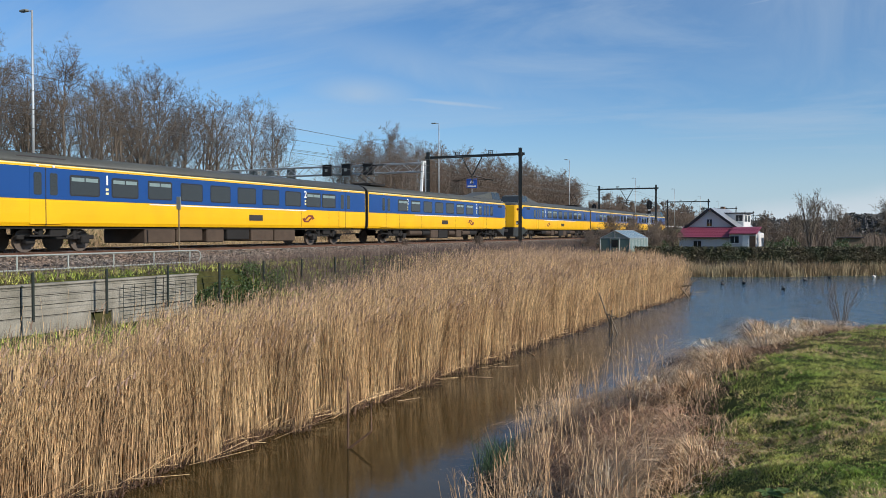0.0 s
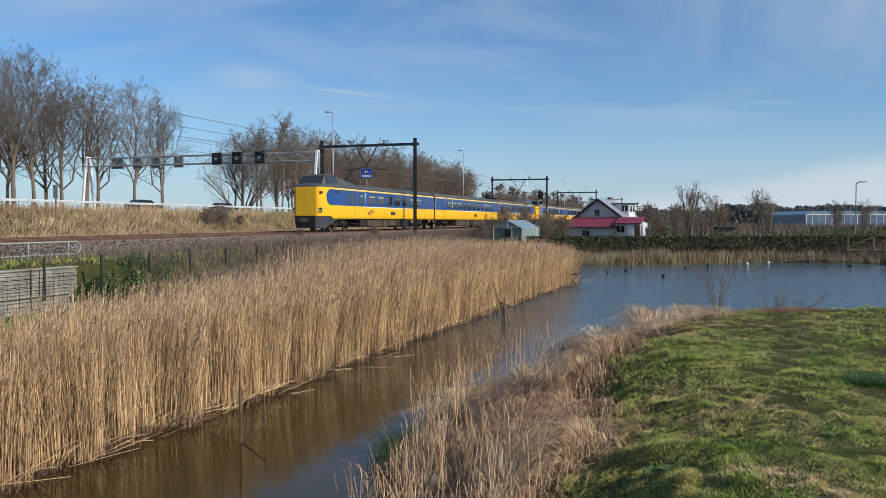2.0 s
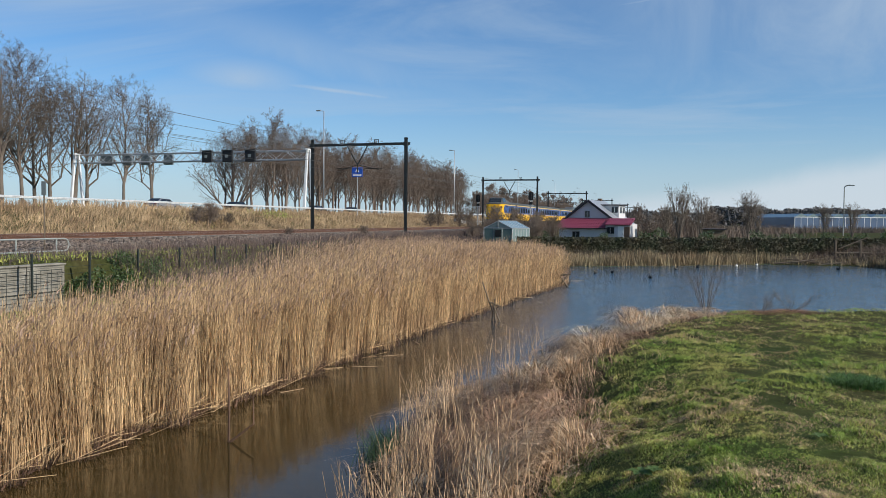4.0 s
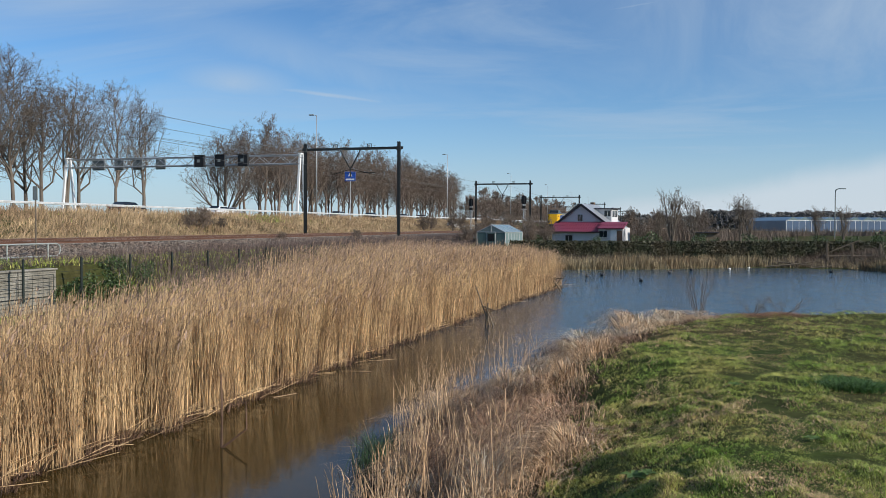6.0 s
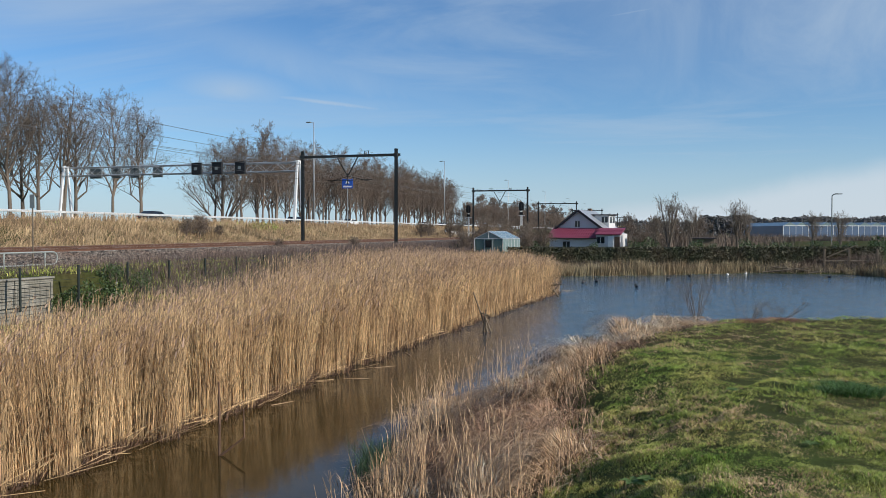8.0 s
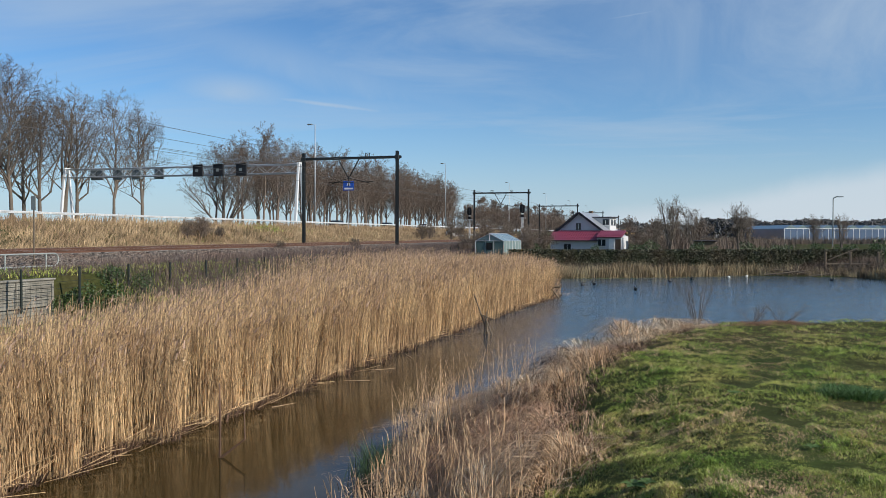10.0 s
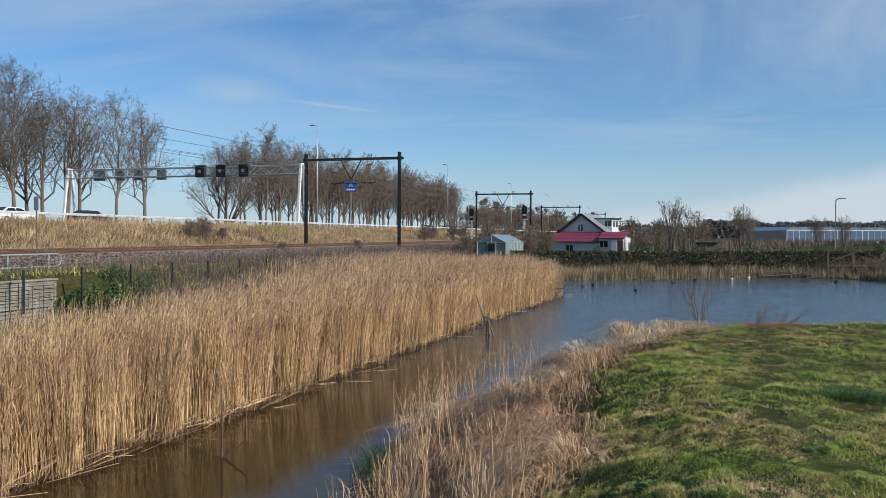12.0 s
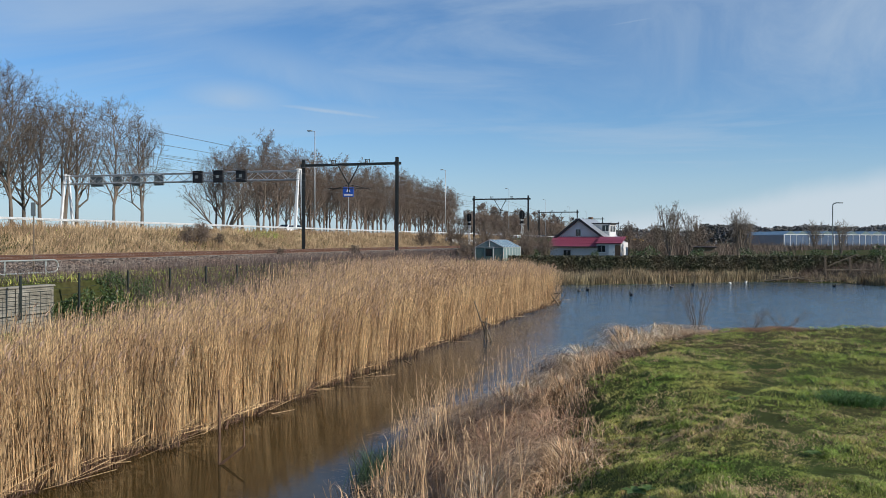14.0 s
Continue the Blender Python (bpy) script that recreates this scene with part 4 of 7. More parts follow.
def build_bogie(parent, yc):
    b = bmesh.new()
    for s in (1, -1):
        box(b, s * 1.02 - 0.09, s * 1.02 + 0.09, yc - 1.75, yc + 1.75, 0.5, 0.68, bevel=0.03)
        box(b, s * 1.05 - 0.16, s * 1.05 + 0.16, yc - 0.4, yc + 0.4, 0.62, 0.95, bevel=0.04)
        for dy in (-1.25, 1.25):
            box(b, s * 1.06 - 0.16, s * 1.06 + 0.16, yc + dy - 0.2, yc + dy + 0.2, 0.32, 0.62, bevel=0.04)
            rod(b, (s * 1.08, yc + dy * 0.62, 0.5), (s * 1.08, yc + dy * 0.62, 0.95), 0.11, n=8)
            box(b, -1.0, 1.0, yc + dy * 0.16 - 0.12, yc + dy * 0.16 + 0.12, 0.52, 0.66)
            rod(b, (s * 1.1, yc + dy * 0.3, 0.55), (s * 1.1, yc + dy * 0.85, 0.8), 0.05, n=6)
    frame_ob = part("bogie", b, M["under"], parent, "dirty brown bogie frame")
    for dy in (-1.25, 1.25):
        for s in (1, -1):
            w = bmesh.new()
            rod(w, (s * 0.70, yc + dy, 0.46), (s * 0.83, yc + dy, 0.46), 0.46, n=20)
            rod(w, (s * 0.83, yc + dy, 0.46), (s * 0.90, yc + dy, 0.46), 0.14, n=10)
            part("wheel", w, M["steel"], frame_ob)


def window(parent, y, w, z0=2.28, z1=3.02, topbar=False):
    for s in (1, -1):
        g = bmesh.new()
        prism(g, rounded(y - w / 2 - 0.05, y + w / 2 + 0.05, z0 - 0.05, z1 + 0.05, 0.1), "x", s * 1.476, s * 1.486)
        win = part("window", g, M["gasket"], parent)
        p = bmesh.new()
        prism(p, rounded(y - w / 2, y + w / 2, z0, z1, 0.07), "x", s * 1.486, s * 1.490)
        part("pane", p, M["glass"], win)
        if topbar:
            for k in (-1, 1):
                a, b = sorted((y + k * 0.03, y + k * (w / 2 - 0.04)))
                part("vent_pane", boxm(min(s * 1.490, s * 1.494), max(s * 1.490, s * 1.494), a, b, z1 - 0.2, z1 - 0.05), M["ghglass"], win, "pale tilting vent pane")


def door(parent, y):
    for s in (1, -1):
        for k in (-1, 1):
            a, b = sorted((y + k * 0.02, y + k * 0.68))
            lf = bmesh.new()
            prism(lf, [(a, 2.06), (b, 2.06), (b, 3.26), (a, 3.26)], "x", s * 1.482, s * 1.490)
            d = part("door_leaf", lf, M["blue"], parent)
            lw = bmesh.new()
            prism(lw, [(a, 1.1), (b, 1.1), (b, 2.05), (a, 2.05)], "x", s * 1.478, s * 1.488)
            part("lower_leaf", lw, M["yellow"], d)
            c = (a + b) / 2
            g = bmesh.new()
            prism(g, rounded(c - 0.17, c + 0.17, 2.22, 3.08, 0.08), "x", s * 1.490, s * 1.495)
            part("door_window", g, M["glass"], d)
            part("lamp", boxm(min(s * 1.482, s * 1.5), max(s * 1.482, s * 1.5), c - 0.05, c + 0.05, 3.3, 3.38), M["whitep"], d)
        part("door_gap", boxm(min(s * 1.47, s * 1.4915), max(s * 1.47, s * 1.4915), y - 0.018, y + 0.018, 1.05, 3.28), M["gasket"], parent)
        part("step", boxm(min(s * 1.2, s * 1.5), max(s * 1.2, s * 1.5), y - 0.7, y + 0.7, 0.62, 0.68), M["under"], parent)


def emblem(parent, y, z=1.55):
    """Maroon double-arrow shape, drawn as two plain hooked bars in a ring outline."""
    for s in (1, -1):
        bm = bmesh.new()
        for k in (1, -1):
            pts = [(-0.36, 0.0), (-0.24, 0.22), (0.0, 0.22), (0.22, -0.04), (0.22, 0.06), (0.36, -0.0), (0.2, -0.14), (-0.02, 0.12), (-0.18, 0.12), (-0.26, 0.0)]
            prism(bm, [(y - k * u * 1.7, z + k * v * 0.95) for u, v in pts], "x", s * 1.478, s * (1.484 + 0.001 * k))
        part("emblem", bm, M["maroon"], parent, "maroon double-arrow emblem")


def class_mark(parent, y, text):
    for s in (1, -1):
        cu = bpy.data.curves.new("class_number", "FONT")
        cu.body, cu.size, cu.extrude, cu.offset, cu.align_x = text, 0.55, 0.002, 0.012, "CENTER"
        tmp = bpy.data.objects.new("tmp", cu)
        me = bpy.data.meshes.new_from_object(tmp)
        bpy.data.objects.remove(tmp)
        me.materials.clear(); me.materials.append(M["whitep"])
        part("class_number", me, None, parent, "white class number", at=pose(s * 1.486, y, 2.76, 90, 0, 90 * s))
        for k in range(2):
            part("text_bar", boxm(min(s * 1.482, s * 1.487), max(s * 1.482, s * 1.487), y - 0.07, y + 0.07, 2.34 + 0.17 * k, 2.44 + 0.17 * k), M["cream"], parent)


NT = 1.1      # the nose's tip
NOSE = [(NT, 0.59), (NT + 0.05, 0.66), (NT + 0.2, 0.78), (NT + 0.45, 0.89), (NT + 0.8, 0.965), (NT + 1.25, 0.993), (NT + 1.75, 1.0)]


def cab_band(parent):
    """The blue band of an end car: a rounded front end that follows the curve of the nose."""
    ys = [1.75 + 0.55 * (1 - math.cos(math.pi / 2 * k / 8)) for k in range(9)] + [2.5, 2.85, 26.55]
    for sgn in (1, -1):
        bm = bmesh.new()
        rings = []
        for y in ys:
            q = max(0.0, 2.30 - y)
            cut = 0.55 - math.sqrt(max(0.0, 0.55 ** 2 - q * q)) if y < 2.30 else 0.0
            cut = min(cut, 0.54)
            x = sgn * 1.4755 * float(np.interp(y, [a for a, _ in NOSE], [f for _, f in NOSE]))
            z0, z1 = 2.06 + cut, 3.28 - cut
            rings.append([(x - sgn * 0.05, y, z0), (x + sgn * 0.007, y, z0), (x + sgn * 0.007, y, z1), (x - sgn * 0.05, y, z1)])
        loft(bm, rings)
        part("blue_band", bm, M["blue"], parent)


def build_car(kind):
    """One coach with its origin on the rail tops below its cab end. kind: 'cab', 'cab_panto', 'middle'."""
    L = 26.6
    t = empty("train_car", "", "train car")
    cab = kind in ("cab", "cab_panto")
    body, roof = bmesh.new(), bmesh.new()
    if cab:
        # tapered nose: width factor by distance from the tip
        loft(body, [ring([(x, max(z, 1.22) if y < 2.6 and z < 1.3 else z) for x, z in SIDE], y, f) for y, f in NOSE] + [ring(SIDE, L)])
        roof_rings = []
        for y, f, h in ((NT + 0.02, 0.60, 0.12), (NT + 0.08, 0.67, 0.3), (NT + 0.25, 0.79, 0.5), (NT + 0.5, 0.9, 0.62), (NT + 0.85, 0.965, 0.7), (2.9, 1.0, 0.9), (6.5, 1.0, 1.0), (L, 1.0, 1.0)):
            roof_rings.append(ring([(x * f, 3.42 + (z - 3.42) * h) for x, z in ROOF], y))
        loft(roof, roof_rings)
    else:
        loft(body, [ring(SIDE, 0.0), ring(SIDE, L)])
        loft(roof, [ring(ROOF, 0.0), ring(ROOF, L)])
    part("body", body, M["yellow"], t, "yellow painted steel body shell")
    part("roof", roof, M["roofgrey"], t, "weathered grey roof", smooth=True)
    if cab:
        cab_band(t)
    else:
        side_panel(t, "blue_band", rounded(0.06, L - 0.05, 2.06, 3.28, 0.55, False, False, 8), 1.4755, 0.006, M["blue"])
    side_panel(t, "stripe", [(2.6 if cab else 0.05, 3.355), (L - 0.05, 3.355), (L - 0.05, 3.40), (2.6 if cab else 0.05, 3.40)], 1.4645, 0.006, M["cream"])
    side_panel(t, "thin_line", [(8.3, 1.985), (L - 6.5, 1.985), (L - 6.5, 2.03), (8.3, 2.03)], 1.4755, 0.004, M["whitep"])
    part("gutter", boxm(-1.47, 1.47, 2.8 if cab else 0.02, L - 0.02, 3.415, 3.432), M["skirt"], t)
    if cab:
        # raised cab with raked windows
        hump = bmesh.new()
        loft(hump, [[(1.0, NT + 0.55, 3.5), (-1.0, NT + 0.55, 3.5), (-0.98, NT + 0.6, 3.62), (0.98, NT + 0.6, 3.62)],
                    [(1.12, NT + 1.0, 3.5), (-1.12, NT + 1.0, 3.5), (-0.9, NT + 1.25, 4.35), (0.9, NT + 1.25, 4.35)],
                    [(1.18, NT + 1.6, 3.5), (-1.18, NT + 1.6, 3.5), (-0.92, NT + 1.7, 4.46), (0.92, NT + 1.7, 4.46)],
                    [(1.2, NT + 3.0, 3.5), (-1.2, NT + 3.0, 3.5), (-0.92, NT + 3.0, 4.44), (0.92, NT + 3.0, 4.44)],
                    [(1.2, NT + 4.6, 3.5), (-1.2, NT + 4.6, 3.5), (-0.85, NT + 4.6, 4.15), (0.85, NT + 4.6, 4.15)],
                    [(1.2, NT + 7.0, 3.5), (-1.2, NT + 7.0, 3.5), (-0.8, NT + 7.0, 3.86), (0.8, NT + 7.0, 3.86)]])
        h = part("driver_cab", hump, M["roofgrey"], t, "raised grey driver's cab")
        ws = bmesh.new()
        loft(ws, [[(0.98, NT + 0.60, 3.64), (0.96, NT + 0.575, 3.64), (0.87, NT + 1.19, 4.33), (0.89, NT + 1.21, 4.33)][::-1],
                  [(-0.98, NT + 0.60, 3.64), (-0.96, NT + 0.575, 3.64), (-0.87, NT + 1.19, 4.33), (-0.89, NT + 1.21, 4.33)][::-1]])
        part("windscreen", ws, M["glass"], h, "black raked windscreen")
        for s in (1, -1):
            for a, b in ((NT + 1.28, NT + 2.15), (NT + 2.24, NT + 3.15)):
                q = bmesh.new()
                pts = [(s * 1.115, a - 0.12, 3.74), (s * 1.115, b, 3.74), (s * 0.945, b, 4.38), (s * 0.955, a + 0.1, 4.38)]
                loft(q, [pts, [(x + s * 0.012, y, z) for x, y, z in pts]])
                part("side_window", q, M["glass"], h)
        part("gangway_door", boxm(-0.84, 0.84, NT - 0.03, NT, 1.24, 3.36, bevel=0.012), M["yellow"], t, "flush yellow end doors")
        part("door_seam", boxm(-0.01, 0.01, NT - 0.034, NT - 0.028, 1.3, 3.2), M["skirt"], t)
        sk = bmesh.new()
        loft(sk, [[(x * f, y, z) for x, z in ((-1.44, 1.21), (1.44, 1.21), (1.35 * g, zb), (-1.35 * g, zb))] for y, f, g, zb in ((NT + 0.02, 0.6, 0.9, 0.35), (NT + 0.2, 0.78, 0.95, 0.3), (NT + 0.8, 0.955, 1.0, 0.34), (NT + 1.8, 0.99, 1.0, 0.7), (NT + 2.8, 1.0, 1.0, 1.0))])
        part("nose_skirt", sk, M["skirt"], t, "dark grey sloping nose skirt")
        part("coupler", boxm(-0.2, 0.2, -0.2, NT + 0.05, 0.72, 1.05, bevel=0.06), M["under"], t)
        part("coupler_recess", boxm(-0.78, 0.78, NT - 0.012, NT + 0.03, 0.4, 1.21, bevel=0.02), M["blackm"], t)
        for s in (1, -1):
            lamp = part("headlight", boxm(s * 1.1 - 0.12, s * 1.1 + 0.12, NT + 0.07, NT + 0.3, 1.5, 1.85, bevel=0.04), M["gasket"], t)
            part("lens", rod(bmesh.new(), (s * 1.1, NT + 0.04, 1.62), (s * 1.1, NT + 0.08, 1.62), 0.08, n=12), M["whitep"], lamp)
            part("marker_lamp", boxm(s * 1.14 - 0.1, s * 1.14 + 0.1, NT + 0.1, NT + 0.4, 2.9, 3.1, bevel=0.03), M["maroon"], t)
        side_panel(t, "vent", [(2.9, 3.0), (3.9, 3.0), (3.9, 3.18), (2.9, 3.18)], 1.482, 0.004, M["ventgrey"])
        door(t, 6.6)
        window(t, 5.4, 0.5, 2.25, 3.0)
        wins = [8.0] + [10.2 + 1.95 * i for i in range(7)]
        bogies = (4.9, 22.4)
        marks = ((8.75, "2"), (21.2, "2"))
        door(t, 24.3)
        part("roof_vent", boxm(-1.25, 1.25, 7.2, 8.9, 3.6, 3.74, bevel=0.03), M["ventgrey"], t)
        logo_y, vent_y = 9.9, 15.0
    else:
        door(t, 3.1); door(t, 24.2)
        wins = [4.9] + [6.95 + 1.98 * i for i in range(8)] + [22.4]
        bogies = (3.9, 22.6)
        marks = ((6.0, "1"), (20.0, "2"))
        part("roof_vent", boxm(-1.3, 1.3, 2.0, 4.2, 3.6, 3.7, bevel=0.03), M["ventgrey"], t)
        logo_y, vent_y = 20.3, 15.6
    if kind == "cab_panto":
        pb = part("pantograph_base", boxm(-0.8, 0.8, 23.2, 25.2, 3.95, 4.1, bevel=0.03), M["under"], t)
        part("pantograph_arm", rods([((0.3, 23.6, 4.1), (0.25, 25.0, 4.6)), ((-0.3, 23.6, 4.1), (-0.25, 25.0, 4.6)), ((0.25, 25.0, 4.6), (0.2, 23.4, 5.42)), ((-0.25, 25.0, 4.6), (-0.2, 23.4, 5.42))], 0.035), M["under"], pb)
        part("pantograph_head", rods([((-0.9, 23.3, 5.45), (0.9, 23.3, 5.45)), ((-0.9, 23.6, 5.45), (0.9, 23.6, 5.45))], 0.03), M["under"], pb)
    for k, y in enumerate(wins):
        window(t, y, 1.35 if y != 8.0 else 0.6, topbar=k in (0, 1, 2, len(wins) - 2, len(wins) - 1))
    for y, n in marks:
        class_mark(t, y, n)
    emblem(t, logo_y)
    side_panel(t, "grille", [(vent_y - 0.55, 1.38), (vent_y + 0.55, 1.38), (vent_y + 0.55, 1.68), (vent_y - 0.55, 1.68)], 1.4765, 0.008, M["ventgrey"], "dark rectangular grille")
    for y in (logo_y + 3.1, vent_y + 4.0, L - 4.2):
        side_panel(t, "panel_seam", [(y, 1.08), (y + 0.02, 1.08), (y + 0.02, 2.0), (y, 2.0)], 1.4755, 0.003, M["gasket"])
    for b in bogies:
        build_bogie(t, b)
    part("floor_frame", boxm(-1.3, 1.3, 3.0 if cab else 0.3, L - 0.3, 0.92, 1.04), M["under"], t)
    y = 8.2
    r = random.Random(len(kind))
    while y < 19.2:
        w = r.uniform(0.9, 2.1)
        d = r.uniform(0.5, 0.68)
        eb = bmesh.new()
        if r.random() < 0.3:
            rod(eb, (1.1, y, 0.7), (1.1, y + w, 0.7), 0.2, n=12)
            rod(eb, (-1.1, y, 0.7), (-1.1, y + w, 0.7), 0.2, n=12)
            box(eb, -1.1, 1.1, y + w * 0.4, y + w * 0.5, 0.66, 0.9)
        else:
            box(eb, -1.3, 1.3, y, y + w, 0.93 - d, 0.93, bevel=0.04)
        part("equipment_box", eb, M["underbox"] if r.random() < 0.6 else M["under"], t, "dusty brown equipment box")
        y += w + r.uniform(0.08, 0.35)
    for ye in ((L - 0.0, L + 0.07),) if cab else ((-0.07, 0.0), (L, L + 0.07)):
        rim = bmesh.new()
        loft(rim, [ring(SIDE[:-1] + ROOF, y, 0.985) for y in ye])
        part("end_frame", rim, M["gasket"], t, "black rubber-edged end of the coach")
    part("gangway", boxm(-0.75, 0.75, L - 0.02, L + 0.28, 1.1, 3.5, bevel=0.05), M["gasket"], t)
    return t


def build_train():
    """Two three-car units, tail to tail; each car is keyed in motions()."""
    cars = []
    labels = {"cab": "blue and yellow electric train end car with a raised cab", "cab_panto": "blue and yellow electric train end car with cab and pantograph", "middle": "blue and yellow electric train middle coach"}
    first = {}
    nose = 0.0
    pattern = (("cab", 1), ("middle", 1), ("cab_panto", -1), ("cab_panto", 1), ("middle", 1), ("cab", -1))
    y = 0.0
    for k, (kind, way) in enumerate(pattern):
        if kind not in first:
            first[kind] = build_car(kind)
            tagged(first[kind], labels[kind], "train car", "cars of the train")
            ob = first[kind]
        else:
            ob = copy_thing(first[kind], pose(0, 0, 0))
        off = y if way > 0 else y + 26.6
        cars.append((ob, off, way))
        y += 27.0
        if k == 2:
            y += 0.55
    return cars


build_highway()
for yy in (-26, 36.6, 99.5, 162, 226, 290, 354, 418):
    lamp_post(yy)
build_gantry()
build_blue_sign()
build_underpass()
build_track()
for yy in PORTALS:
    build_portal(yy)
build_wires()
build_signal(-36.9, 137)
build_signal(-24.7, 124)
build_fence()
build_culvert()
CARS = build_train()


# ---- bare trees and shrubs ----
def grow(seed, H, r0, n1, n2, n3, spread=0.6, low=0.2, limb=0.36, lift=0.75, multi=1, twig=0.018, n4=3, fan=0.0):
    """Trunk, limbs, branches and twigs as tubes. Returns trunk and crown arrays."""
    g = np.random.default_rng(seed)

    def at(P, u):
        k = P.shape[1] - 1
        s = np.clip(u * k, 0, k - 1e-6)
        i = s.astype(int)
        f = (s - i)[:, None]
        j = np.arange(len(P))
        return P[j, i] * (1 - f) + P[j, i + 1] * f, P[j, np.minimum(i + 1, k)] - P[j, i]

    def unit(v):
        return v / (np.linalg.norm(v, axis=1, keepdims=True) + 1e-9)

    K = 8
    s = np.linspace(0, 1, K)
    T = np.zeros((multi, K, 3))
    for m in range(multi):
        a = g.uniform(0, 6.28)
        out = 0.0 if multi == 1 else (g.uniform(0.05, 0.16) + fan * g.uniform(0.3, 1.0)) * H
        T[m, :, 0] = np.cos(a) * out * s ** 1.1 + np.cumsum(g.normal(0, 0.008 * H, K)) * (s > 0)
        T[m, :, 1] = np.sin(a) * out * s ** 1.1 + np.cumsum(g.normal(0, 0.008 * H, K)) * (s > 0)
        T[m, :, 2] = H * s * g.uniform(0.85, 1.0) * (1 - 0.45 * (fan and out / H))
    TR = r0 * (1 - 0.9 * s)[None] * g.uniform(0.75, 1, (multi, 1)) + twig * 0.6
    trunk = tubes(T, TR, 7)
    levels = []
    P, L = T, np.full(multi, H)
    for lev, n in enumerate((n1, n2, n3, n4)):
        par = np.repeat(np.arange(len(P)), n)
        u = g.uniform(low if lev == 0 else 0.2, 0.98, len(par))
        b, d = at(P[par], u)
        d = unit(d)
        side = g.normal(0, 1, (len(par), 3)); side[:, 2] *= 0.4
        side = unit(np.cross(d, unit(side)))
        if lev == 0:
            ln = H * limb * (0.25 + 0.95 * (1 - u)) * g.uniform(0.75, 1.15, len(par))
            w = spread
        else:
            ln = L[par] * (0.58 if lev == 1 else 0.52) * (1.15 - 0.5 * u) * g.uniform(0.6, 1.2, len(par))
            w = 0.85
        dr = unit(d * (1 - w * 0.55) + side * w * g.uniform(0.6, 1.2, (len(par), 1)))
        k = (5, 3, 2, 2)[lev]
        ss = np.linspace(0, 1, k)
        Q = b[:, None] + dr[:, None] * (ln[:, None] * ss[None])[..., None]
        Q[:, :, 2] += (lift * (0.42, 0.3, 0.12, 0.05)[lev] * ln)[:, None] * ss[None] ** 2
        if k > 2:
            Q[:, 1:-1] += g.normal(0, 0.035, (len(par), k - 2, 3)) * ln[:, None, None]
        rb = np.clip(r0 * (0.5, 0.2, 0.06, 0.025)[lev] * (1.15 - u), twig * (1.5, 1.2, 0.9, 0.7)[lev], None)
        R = rb[:, None] * (1 - 0.75 * ss)[None]
        R = np.maximum(R, twig * 0.45)
        levels.append(tubes(Q, R, 3 if lev else 4))
        P, L = Q, ln
    return trunk, join(*levels)


def tree_thing(name, seed, H, material, label, category="tree", **kw):
    trunk, crown = grow(seed, H, **kw)
    t = empty(name, label, category)
    stems = kw.get("multi", 1)
    V, F = trunk
    nv, nf = len(V) // stems, len(F) // stems
    for k in range(stems):
        one = (V[k * nv:(k + 1) * nv], F[k * nf:(k + 1) * nf] - k * nv)
        part("trunk" if stems == 1 else "stem", mesh_arrays("trunk", *one, material, True), None, t)
    part("crown", mesh_arrays("crown", *crown, material), None, t)
    return t


def turn(x, y, z, a, s=1.0):
    return Matrix.Translation((x, y, z)) @ Matrix.Rotation(a, 4, "Z") @ Matrix.Diagonal((s, s, s, 1))


def plant(kinds, places, group):
    r = random.Random(5)
    used = set()
    for i, (x, y, s) in enumerate(places):
        ob = kinds[i % len(kinds)]
        z = float(ground_z([x], [y])[0]) - 0.1
        m = turn(x, y, z, r.uniform(0, 6.28), s)
        if ob not in used:
            used.add(ob)
            ob.matrix_world = m
            target = ob
        else:
            target = copy_thing(ob, m)
            target.matrix_basis = m
        target["group"] = group


